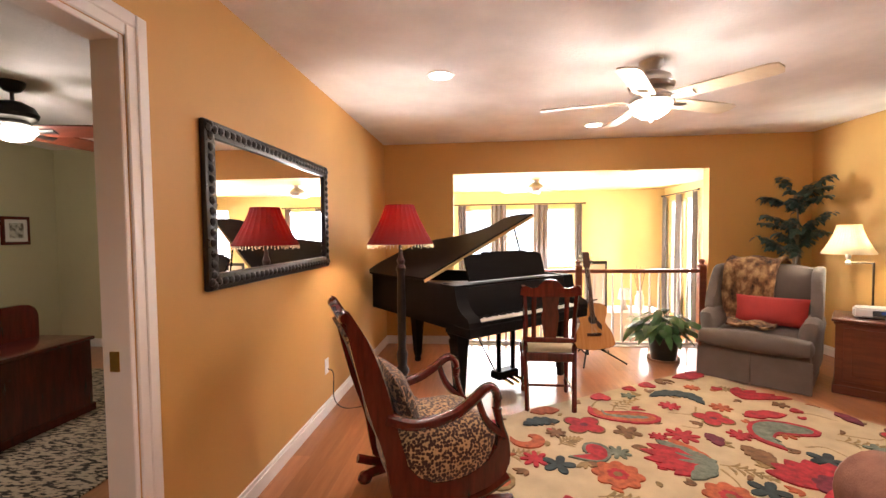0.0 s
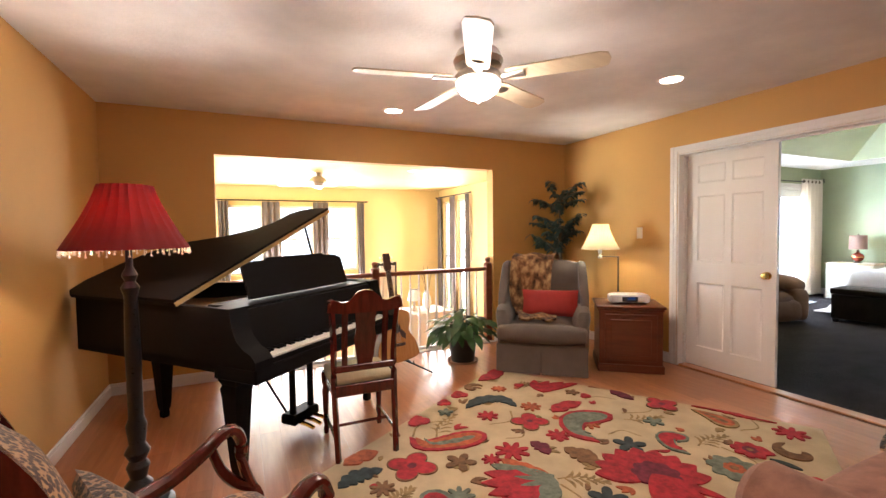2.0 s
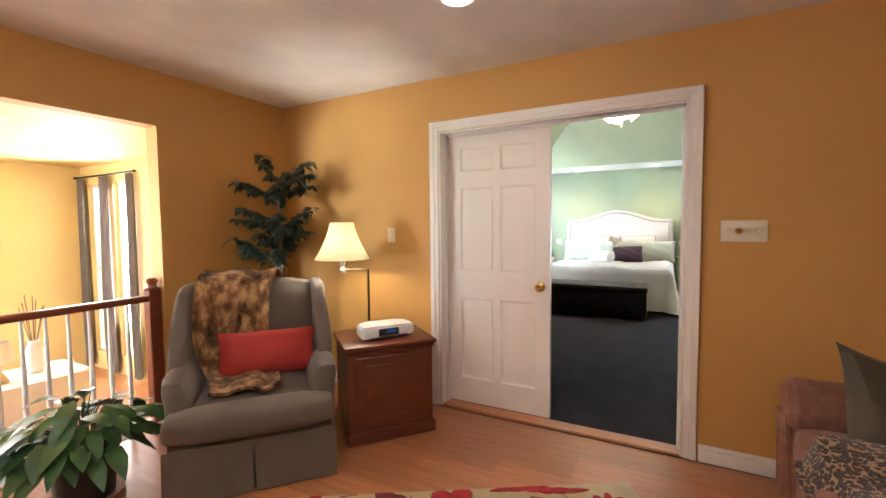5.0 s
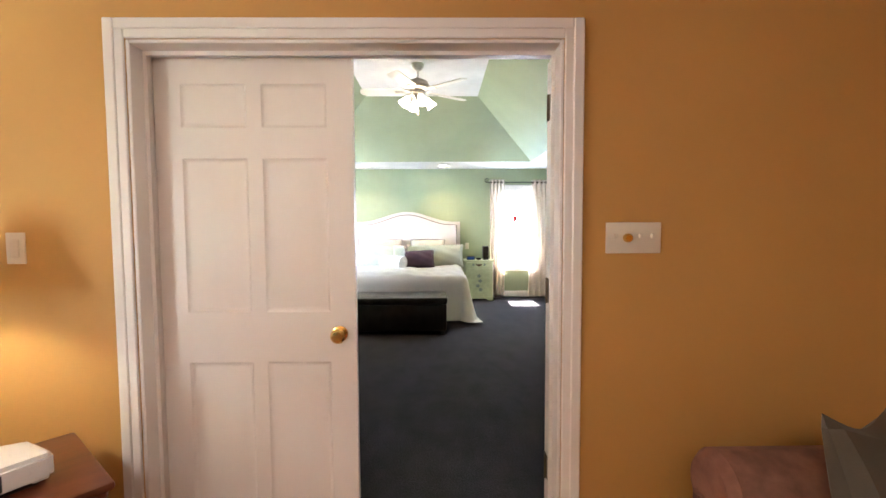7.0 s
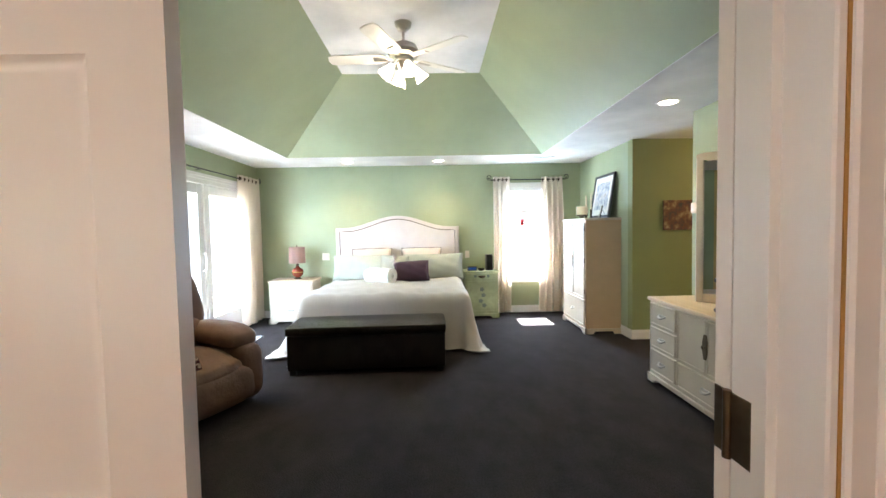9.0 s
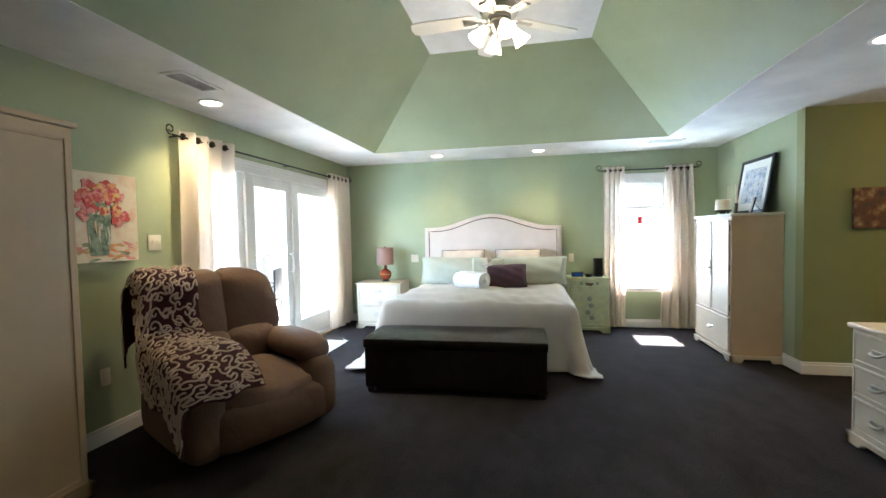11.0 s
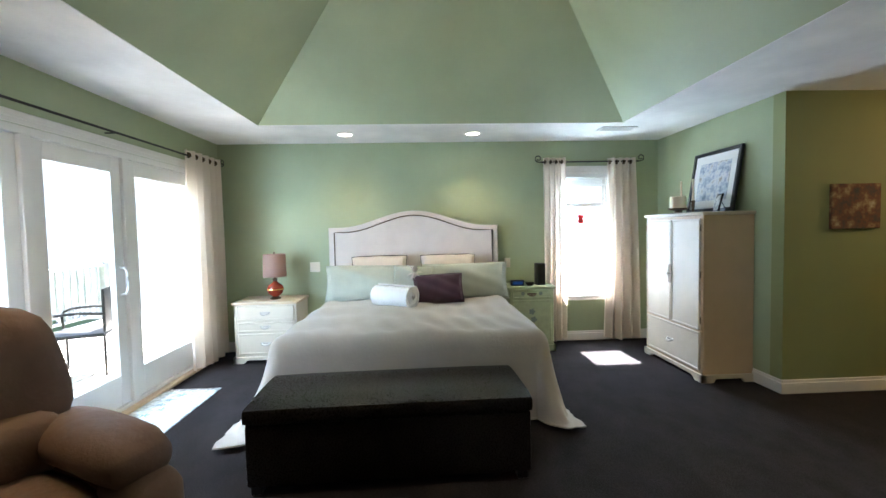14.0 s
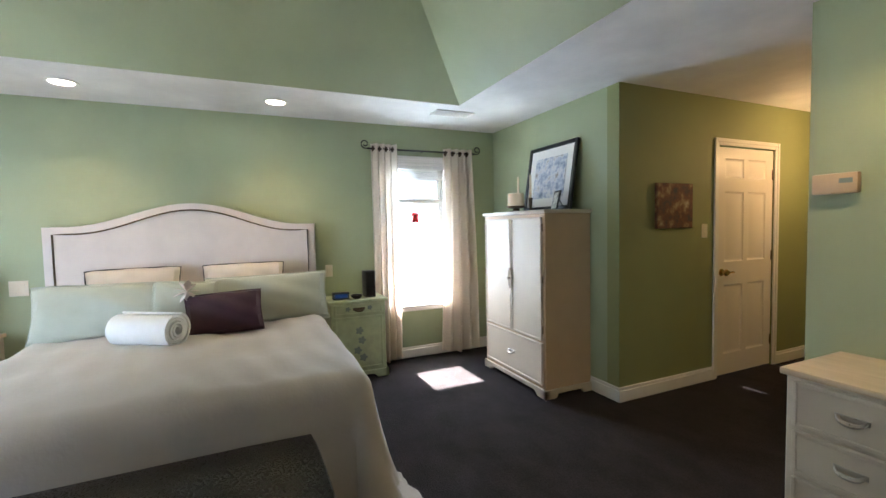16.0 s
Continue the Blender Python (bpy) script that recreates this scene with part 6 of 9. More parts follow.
def paisley(pts, wide, rim, fill, core):
    swath("paisley", pts, wide, rim, 9, 0.08, 0.26)
    inner = [tuple(Vector(p).lerp(Vector(pts[1]), 0.14)) for p in pts]
    swath("paisley_fill", inner, wide * 0.72, fill, 0, 0.3, 0.26)
    inner = [tuple(Vector(p).lerp(Vector(pts[1]), 0.34)) for p in pts]
    swath("paisley_core", inner, wide * 0.30, core, 5, 0.3, 0.26)


def vine(pts, r=0.008, col="straw"):
    bm = fresh()
    tube(bm, curve([(x, y, 0.012) for x, y in pts], 8), lambda t: r * (1.05 - 0.6 * t), 5)
    for v in bm.verts:
        v.co.z = max(0.009, min(0.01165, v.co.z))
        v.co.x, v.co.y = min(2.385, max(0.015, v.co.x)), min(-0.015, max(-2.935, v.co.y))
    part("vine", bm, "rug_" + col, rug)


def frond(p, q, bend=0.05):
    p, q = Vector(p), Vector(q)
    d = q - p
    side = Vector((-d.y, d.x)).normalized()
    mid = (p + q) / 2 + side * bend
    vine([p, mid, q], 0.007)
    for k in range(1, 7):
        t = k / 7
        o = p * (1 - t) ** 2 + 2 * mid * t * (1 - t) + q * t * t
        for sd in (-1, 1):
            e = o + d.normalized() * 0.05 + side * sd * (0.085 * (1.1 - t))
            swath("frond_leaf", [tuple(o), tuple((o + e) / 2 + d * 0.06), tuple(e)], 0.009, "straw", n=8)


def curl(at, s, turn, col):
    pts = [(at[0] + s * (1 - 0.75 * k / 9) * math.cos(turn + 0.55 * k), at[1] + s * (1 - 0.75 * k / 9) * math.sin(turn + 0.55 * k)) for k in range(10)]
    swath("scroll", pts, s * 0.34, col, 0, 0.3, 0.0, 40)


# stems and fronds first, the flowers over them
for _p in (((0.72, -0.98), (0.78, -1.12), (0.70, -1.20)), ((0.55, -0.80), (0.62, -0.95), (0.52, -1.08)), ((0.95, -0.30), (1.02, -0.20), (1.16, -0.18)), ((1.25, -0.42), (1.40, -0.30), (1.42, -0.18)), ((1.95, -0.30), (2.05, -0.20), (2.02, -0.08)), ((1.85, -0.62), (2.0, -0.70), (2.03, -0.80)), ((0.18, -1.50), (0.12, -1.36), (0.20, -1.22), (0.30, -1.20)), ((1.15, -1.50), (1.26, -1.55), (1.34, -1.62)), ((1.24, -0.80), (1.30, -0.70), (1.42, -0.72))):
    vine(_p)
for _p, _q, _b in (((0.31, -1.42), (0.25, -1.06), 0.06), ((1.73, -0.67), (1.88, -0.44), 0.04), ((1.28, -0.52), (1.49, -0.33), -0.04), ((0.48, -2.50), (0.55, -2.30), 0.04), ((1.12, -1.46), (1.36, -1.36), 0.04), ((0.52, -2.12), (0.52, -1.95), 0.03), ((0.36, -0.30), (0.52, -0.20), 0.03), ((1.02, -2.30), (1.20, -2.12), 0.04), ((1.70, -1.90), (1.92, -1.72), 0.05), ((2.02, -1.26), (2.22, -1.12), 0.04), ((1.40, -2.30), (1.60, -2.50), 0.05)):
    frond(_p, _q, _b)
_rng = random.Random(12)
for _k in range(96):
    _x, _y = 0.12 + 0.285 * (_k % 8) + _rng.uniform(-0.10, 0.10), -0.10 - 0.235 * (_k // 8) + _rng.uniform(-0.09, 0.09)
    _a, _l = _rng.uniform(0, 6.283), _rng.uniform(0.05, 0.10)
    for _j in range(_rng.choice((1, 2, 3))):
        _b = _a + 0.75 * _j
        swath("sprig", ((_x, _y), (_x + 0.5 * _l * math.cos(_b + 0.3), _y + 0.5 * _l * math.sin(_b + 0.3)), (_x + _l * math.cos(_b), _y + _l * math.sin(_b))), 0.015, ("umber", "straw", "straw", "rust", "umber", "crimson")[_k % 6], n=10)
# four-petalled flowers
for _x, _y, _s, _t in ((0.74, -0.90, 0.125, 0.5), (1.47, -0.11, 0.12, 0.9), (0.39, -1.78, 0.14, 0.3), (1.72, -2.05, 0.13, 0.2), (1.02, -2.66, 0.13, 0.7)):
    bloom("flower_edge", (_x, _y), _s * 1.08, 4, 0.44, "umber", _t)
    bloom("clover_flower", (_x, _y), _s, 4, 0.44, "crimson", _t)
    bloom("flower_eye", (_x, _y), _s * 0.2, 9, 0.1, "wine")
# little stars
for _x, _y, _s, _c in ((0.65, -0.66, 0.08, "rust"), (0.29, -0.46, 0.065, "rust"), (1.09, -0.72, 0.085, "rust"), (0.45, -0.97, 0.08, "crimson"), (0.97, -0.99, 0.08, "crimson"), (2.22, -0.19, 0.10, "crimson"), (0.80, -1.33, 0.11, "crimson"), (0.74, -1.48, 0.06, "crimson"), (0.76, -1.87, 0.08, "teal"), (0.39, -2.03, 0.07, "umber"), (0.59, -2.36, 0.09, "crimson"), (1.98, -1.62, 0.10, "crimson"), (1.45, -2.08, 0.08, "rust"), (2.2, -2.3, 0.10, "crimson")):
    bloom("star_flower", (_x, _y), _s, 8, 0.80, _c, _x * 7, 0.7)
# dark sprigs of five leaves
for _x, _y, _s, _c in ((1.38, -0.88, 0.10, "navy"), (1.39, -1.50, 0.10, "navy"), (0.70, -2.28, 0.10, "navy"), (0.60, -1.60, 0.095, "umber"), (0.83, -0.22, 0.06, "umber"), (1.46, -0.46, 0.07, "teal"), (0.16, -1.08, 0.06, "teal"), (2.2, -1.5, 0.09, "navy"), (1.2, -2.5, 0.09, "umber")):
    bloom("leaf_sprig", (_x, _y), _s, 5, 0.74, _c, _x * 5, 0.9)
# buds along the edge
for _x, _y, _s, _t in ((0.07, -0.74, 0.075, 0.3), (0.055, -0.94, 0.06, 0.1), (0.075, -1.30, 0.085, 0.5), (0.94, -0.24, 0.045, 0.2), (0.40, -0.30, 0.045, 0.9), (0.10, -2.35, 0.09, 0.1)):
    bloom("heart_bud", (_x, _y), _s, 3, 0.35, "crimson", _t)
# round flowers with a darker eye
for _x, _y, _s, _c, _e in ((1.91, -0.86, 0.135, "teal", "rust"), (0.93, -2.06, 0.14, "rust", "crimson"), (1.33, -1.72, 0.13, "rust", "crimson"), (1.99, -0.58, 0.10, "crimson", "wine"), (2.1, -1.95, 0.14, "teal", "rust"), (1.5, -2.72, 0.14, "rust", "crimson")):
    bloom("round_flower", (_x, _y), _s, 8, 0.24, _c)
    bloom("flower_ring", (_x, _y), _s * 0.42, 7, 0.16, _e)
    bloom("flower_eye", (_x, _y), _s * 0.18, 9, 0.1, "umber")
# leaves along their spines
for _p, _w, _c, _n in ((((0.82, -0.67), (0.86, -0.52), (0.95, -0.38)), 0.075, "crimson", 2), (((1.05, -1.13), (1.17, -1.16), (1.31, -1.23)), 0.075, "umber", 4), (((0.85, -1.17), (0.93, -1.19), (1.00, -1.25)), 0.055, "wine", 3), (((0.05, -1.98), (0.07, -1.87), (0.12, -1.76)), 0.075, "rust", 2), (((0.19, -2.15), (0.20, -2.02), (0.27, -1.89)), 0.07, "navy", 5), (((0.25, -0.94), (0.27, -0.76), (0.40, -0.65), (0.56, -0.71)), 0.075, "navy", 7), (((1.08, -0.02), (1.16, -0.06), (1.28, -0.13)), 0.055, "wine", 2), (((2.08, -0.64), (2.15, -0.66), (2.22, -0.69)), 0.02, "navy", 0), (((2.10, -0.92), (2.22, -0.86), (2.36, -0.80)), 0.13, "crimson", 3), (((1.66, -0.03), (1.84, -0.02), (1.98, -0.05), (2.16, -0.06)), 0.028, "crimson", 6), (((0.03, -0.03), (0.10, -0.16), (0.05, -0.38)), 0.09, "crimson", 2), (((1.95, -1.40), (2.08, -1.36), (2.2, -1.42)), 0.08, "umber", 4), (((0.16, -2.62), (0.28, -2.60), (0.40, -2.68)), 0.08, "navy", 5), (((1.75, -2.3), (1.85, -2.42), (1.82, -2.6)), 0.09, "umber", 4), (((1.25, -1.95), (1.38, -1.92), (1.5, -1.85)), 0.06, "teal", 4)):
    swath("leaf", _p, _w, _c, _n, 0.34)
# paisleys
paisley(((1.20, -0.50), (1.00, -0.70), (1.06, -0.90), (1.22, -0.95)), 0.115, "crimson", "teal", "teal")
paisley(((1.93, -0.28), (1.80, -0.17), (1.66, -0.10)), 0.085, "straw", "rust", "umber")
paisley(((0.57, -1.22), (0.44, -1.42), (0.30, -1.56), (0.17, -1.52)), 0.105, "crimson", "rust", "teal")
paisley(((0.60, -1.92), (0.74, -2.02), (0.66, -2.17)), 0.085, "teal", "crimson", "crimson")
paisley(((1.68, -0.60), (1.56, -0.66), (1.60, -0.78), (1.70, -0.82)), 0.07, "teal", "crimson", "crimson")
paisley(((2.2, -1.75), (2.0, -1.85), (1.85, -2.0)), 0.10, "crimson", "rust", "teal")
paisley(((0.75, -2.62), (0.62, -2.72), (0.48, -2.85)), 0.09, "straw", "rust", "umber")
# brown scrolls
for _a, _s, _t, _c in (((0.10, -0.55), 0.085, 1.0, "umber"), ((2.22, -0.47), 0.11, 2.0, "umber"), ((0.37, -2.24), 0.12, 4.0, "rust"), ((1.52, -1.92), 0.10, 0.5, "umber"), ((1.15, -2.86), 0.09, 3.0, "umber")):
    curl(_a, _s, _t, _c)
# the tulip, the great bloom with its striped calyx, and the feathered bloom
for _k in range(4):
    _e = (0.47 + 0.115 * _k, -0.12 + 0.045 * _k)
    swath("tulip_petal", ((0.63, -0.34), ((0.63 + _e[0]) / 2 - 0.03, (-0.34 + _e[1]) / 2), _e), 0.045, "crimson")
for _k in range(9):
    _a = radians(30 + 22 * _k)
    _o = (1.60 - 0.06 * math.cos(radians(30)), -1.18)
    swath("bloom_petal", (_o, (_o[0] + 0.16 * math.cos(_a), _o[1] + 0.16 * math.sin(_a)), (_o[0] + 0.30 * math.cos(_a), _o[1] + 0.30 * math.sin(_a))), 0.072, "crimson")
bloom("bloom_heart", (1.56, -1.15), 0.13, 9, 0.15, "wine")
for _k in range(5):
    _a = radians(-75 + 17 * _k)
    swath("calyx", ((1.54, -1.16), (1.54 + 0.16 * math.cos(_a), -1.16 + 0.16 * math.sin(_a)), (1.54 + 0.34 * math.cos(_a), -1.16 + 0.34 * math.sin(_a))), 0.036, "crimson")
for _k in range(8):
    _a = radians(178 + 15 * _k)
    _l = 0.40 - 0.03 * abs(_k - 3.5)
    _c = "rust" if _k == 0 else ("teal" if _k in (1, 7) else "crimson")
    swath("feather_petal", ((1.08, -1.46), (1.08 + _l * 0.5 * math.cos(_a + 0.12), -1.46 + _l * 0.5 * math.sin(_a + 0.12)), (1.08 + _l * math.cos(_a), -1.46 + _l * math.sin(_a))), 0.058, _c, 3, 0.2)
for _k in range(3):
    _a = radians(205 + 22 * _k)
    swath("feather", ((1.10, -1.45), (1.10 + 0.11 * math.cos(_a), -1.45 + 0.11 * math.sin(_a)), (1.10 + 0.22 * math.cos(_a - 0.2), -1.45 + 0.22 * math.sin(_a - 0.2))), 0.022, "teal")


# ---------------------------------------------------------------- the low room beyond the railing
def low_window(name, axis, at, a0, a1, z0, z1, out):
    w = tagged(thing(name, "white framed window, bright daylight outside", "window"), kind="structure")

    def put(p0, p1, q0, q1, d0, d1, part_name):
        lo, hi = ((p0, at + d0, q0), (p1, at + d1, q1)) if axis == "y" else ((at + d0, p0, q0), (at + d1, p1, q1))
        part(part_name, box(fresh(), lo, hi, 0.003), "trim" if part_name != "pane" else "glass", w).visible_shadow = part_name != "pane"
    for p0, p1, q0, q1 in ((a0, a0 + 0.04, z0, z1), (a1 - 0.04, a1, z0, z1), (a0 + 0.04, a1 - 0.04, z0, z0 + 0.04), (a0 + 0.04, a1 - 0.04, z1 - 0.04, z1), (a0 + 0.04, a1 - 0.04, (z0 + z1) / 2 - 0.015, (z0 + z1) / 2 + 0.015)):
        put(p0, p1, q0, q1, 0.05, 0.09, "sash_bar")
    put(a0 + 0.04, a1 - 0.04, z0 + 0.04, z1 - 0.04, 0.068, 0.072, "pane")


for _k, (_a, _b) in enumerate(((-0.34, 0.27), (0.55, 1.18), (1.42, 2.04))):
    low_window("window_%d" % (_k + 1), "y", 10.0, _a, _b, 0.58, 1.86, 1)
for _k, (_a, _b) in enumerate(((8.62, 9.12), (9.30, 9.80))):
    low_window("window_%d" % (_k + 4), "x", 3.87, _a, _b, -0.35, 1.96, 1)
low_window("window_8", "x", -3.74, 6.40, 8.50, 0.0, 1.95, 1)


def curtain(name, label, p0, p1, z0, z1, folds, depth, material, group, flare=1.0, thick=0.004):
    """A hanging panel between two points of the plan, in soft folds."""
    p0, p1 = Vector(p0), Vector(p1)
    d = p1 - p0
    nrm = Vector((-d.y, d.x)).normalized()
    mid = (p0 + p1) / 2

    def f(u, v):
        wv = math.sin(2 * math.pi * folds * u + 0.5 * math.sin(3 * v)) * depth * (0.8 + 0.5 * v)
        k = 1 + (flare - 1) * v + 0.02 * math.sin(5 * v + folds)
        q = mid + (p0 + d * u - mid) * k + nrm * (wv + 0.006 * math.sin(17 * u + 5 * v))
        return (q.x, q.y, z1 + (z0 - z1) * v + 0.012 * v * math.sin(9 * u))
    c = thing(name, label, "curtain", 0, 0, 0, group=group)
    part("panel", sheet(fresh(), f, folds * 10, 16, thick), material, c)
    return c


for _a, _b in ((-0.47, -0.30), (0.25, 0.56), (1.16, 1.45), (2.02, 2.16)):
    curtain("curtain", "grey taupe curtain hanging beside a window", (_a, 9.93), (_b, 9.93), 0.30, 1.93, 3, 0.025, "greycurtain", "grey curtains")
for _a, _b in ((8.50, 8.66), (9.08, 9.34), (9.76, 9.92)):
    curtain("curtain", "grey taupe curtain hanging beside a tall window", (3.80, _a), (3.80, _b), FLOOR_LOW + 0.05, 2.04, 3, 0.025, "greycurtain", "grey curtains")
for _p, _q in (((-0.55, 9.93, 1.95), (2.22, 9.93, 1.95)), ((3.80, 8.45, 2.06), (3.80, 9.97, 2.06))):
    b = tube(fresh(), (_p, _q), 0.012, 8)
    for _e in (_p, _q):
        lathe(b, [(0.0, -0.02), (0.02, -0.012), (0.022, 0.0), (0.02, 0.012), (0.0, 0.02)], 10, _e)
    single("curtain_rod", b, "iron", "black curtain rod with ball finials", "curtain rod", "curtain rods")
t = thing("console_table", "white cloth covered table in the sunken room", "table", 2.05, 7.35, FLOOR_LOW)
part("tabletop", box(fresh(), (-0.65, -0.3, 0.72), (0.65, 0.3, 0.75), 0.005), "tablecloth", t)


def cloth(u, v):
    a = 2 * math.pi * u
    k = 1.0 / max(abs(math.cos(a)), abs(math.sin(a)))
    w = 1 + 0.03 * math.sin(14 * a) * v
    return (0.66 * math.cos(a) * min(k, 1.3) * w, 0.31 * math.sin(a) * min(k, 1.3) * w, 0.756 - 0.70 * v)


part("tablecloth", sheet(fresh(), cloth, 80, 5, 0.004), "tablecloth", t)
for _x in (-0.55, 0.55):
    for _y in (-0.22, 0.22):
        part("leg", box(fresh(), (_x - 0.025, _y - 0.025, 0), (_x + 0.025, _y + 0.025, 0.72), 0.004), "trim", t)
f = thing("photo_frame", "black picture frame standing on the white table", "picture frame", 1.80, 7.35, FLOOR_LOW + 0.757, 8)
part("frame", box(fresh(), (-0.16, -0.012, 0.0), (0.16, 0.012, 0.74), 0.004), "black_plastic", f)
part("mat_board", box(fresh(), (-0.125, -0.015, 0.05), (0.125, -0.011, 0.69)), "paper", f)
v = thing("reed_vase", "tall vase of bare reeds on the white table", "vase", 2.45, 7.40, FLOOR_LOW + 0.757)
part("vase", lathe(fresh(), [(0.0, 0), (0.05, 0), (0.07, 0.08), (0.06, 0.18), (0.035, 0.24), (0.045, 0.27), (0.035, 0.27), (0.0, 0.2)], 16), "white_plastic", v)
b = fresh()
for _k in range(7):
    _a = _k * 0.9
    tube(b, ((0.01 * math.cos(_a), 0.01 * math.sin(_a), 0.2), (0.08 * math.cos(_a), 0.08 * math.sin(_a), 0.55 + 0.05 * (_k % 3))), 0.004, 5)
part("reeds", b, "bark", v)
l = thing("table_lamp", "small white lamp on the white table", "lamp", 2.2, 7.3, FLOOR_LOW + 0.757)
part("base", lathe(fresh(), [(0.0, 0), (0.06, 0), (0.05, 0.04), (0.02, 0.08), (0.02, 0.2), (0.0, 0.2)], 14), "nickel", l)
part("shade", lathe(fresh(), [(0.10, 0.16), (0.07, 0.32), (0.068, 0.32), (0.098, 0.16)], 20), "paper", l)
ceiling_fan("ceiling_fan", "pale ceiling fan in the sunken room", 0.95, 7.9, CEIL_LOW, 0.05, 5, 10, 0.60, 0.12, "blade_white", "nickel", -0.17)

# ---------------------------------------------------------------- the guest room
c = thing("cedar_chest", "dark mahogany chest at the foot of the guest bed", "chest", -2.99, 3.05, 0)
part("body", box(fresh(), (-0.44, -0.70, 0.03), (0.0, 0.60, 0.56), 0.008), "mahogany", c)
part("top", box(fresh(), (-0.45, -0.72, 0.56), (0.015, 0.62, 0.59), 0.010, 2), "mahogany", c)
part("plinth", box(fresh(), (-0.44, -0.71, 0.0), (0.012, 0.61, 0.07), 0.006), "mahogany", c)
d = thing("guest_bed", "dark mahogany bed with a rounded footboard and pale cover", "bed", -3.48, 2.75, 0)
b = prism(fresh(), [(-0.9, 0.0), (0.92, 0.0), (0.92, 0.76), (0.89, 0.82), (0.83, 0.845), (-0.81, 0.845), (-0.9, 0.80)], -0.035, 0.035, "yz")
bmesh.ops.bevel(b, geom=b.edges[:], offset=0.012, segments=2, affect="EDGES")
part("footboard", b, "mahogany", d)
part("mattress", soft(fresh(), (-1.65, -0.80, 0.25), (-0.04, 0.80, 0.72), 0.07, 4), "towel", d)
part("blanket", soft(fresh(), (-1.60, -0.83, 0.45), (-0.06, 0.83, 0.80), 0.05, 4, 0.02), "spread", d, "pale bed cover")
part("side_rail", box(fresh(), (-1.68, -0.84, 0.12), (0.0, 0.84, 0.34), 0.01), "mahogany", d)
b = box(fresh(), (-4.4, 0.6, -0.002), (-2.05, 4.6, 0.010), 0.003)
single("patterned_rug", b, "animal_rug", "black and cream animal-pattern rug under the guest bed", "rug")
p = thing("framed_print", "small print in a dark wooden frame on the olive wall", "picture", GX, 4.97, 1.44)
part("frame", box(fresh(), (0.0, -0.15, -0.16), (0.02, 0.15, 0.16), 0.004), "mahogany", p)
part("mat_board", box(fresh(), (0.018, -0.115, -0.125), (0.022, 0.115, 0.125)), "paper", p)
part("print", box(fresh(), (0.021, -0.075, -0.085), (0.024, 0.075, 0.085)), "inkprint", p)
f = ceiling_fan("ceiling_fan", "dark bronze ceiling fan with cherry blades and a lit bowl", -3.15, 3.30, CEIL, 0.14, 5, 14, 0.68, 0.17, "blade_dark", "iron", -0.33, -17)
part("glass_bowl", lathe(fresh(), [(0.0, -0.30), (0.13, -0.31), (0.125, -0.34), (0.09, -0.385), (0.04, -0.405), (0.0, -0.41)], 24), "frosted", f, "glowing frosted glass bowl")


# ---------------------------------------------------------------- the bedroom
def patio_door():
    w = tagged(thing("window_6", "white three-panel glass patio door, middle panel hinged", "patio door", 0, SLIDE_Y, 0), kind="structure")
    x0, x1, z0, z1 = SL
    for p0, p1, q0, q1, nm in ((x0, x0 + 0.05, z0, z1, "jamb"), (x1 - 0.05, x1, z0, z1, "jamb"), (x0 + 0.05, x1 - 0.05, z1 - 0.05, z1, "head"), (x0 + 0.05, x1 - 0.05, z0 - 0.02, z0 + 0.03, "sill")):
        part(nm, box(fresh(), (p0, 0.0, q0), (p1, 0.14, q1), 0.004), "trim", w)
    for m in (7.80, 8.66):
        part("mullion", box(fresh(), (m - 0.035, -0.005, z0 + 0.03), (m + 0.035, 0.12, z1 - 0.05), 0.004), "trim", w)
    for k, (a, b2) in enumerate(((x0 + 0.05, 7.765), (7.835, 8.625), (8.695, x1 - 0.05))):
        bm = fresh()
        s, zb, zt = 0.105, z0 + 0.035, z1 - 0.055
        for p0, p1, q0, q1 in ((a, a + s, zb, zt), (b2 - s, b2, zb, zt), (a + s, b2 - s, zb, zb + 0.24), (a + s, b2 - s, zt - 0.12, zt)):
            box(bm, (p0, 0.02, q0), (p1, 0.065, q1), 0.004)
        pn = part("door_panel" if k == 1 else "fixed_panel", bm, "trim", w)
        g = part("pane", box(fresh(), (a + s - 0.01, 0.038, zb + 0.23), (b2 - s + 0.01, 0.046, zt - 0.11)), "glass", pn)
        g.visible_shadow = False
        if k == 1:
            part("handle", tube(fresh(), curve(((b2 - 0.05, 0.02, 0.93), (b2 - 0.05, -0.03, 0.96), (b2 - 0.05, -0.03, 1.12), (b2 - 0.05, 0.02, 1.15))), 0.010, 8), "white_plastic", pn, "white pull handle")
    part("threshold", box(fresh(), (x0, -0.05, 0.0), (x1, 0.02, 0.035), 0.006), "creamtop", w, "pale wooden threshold")


patio_door()


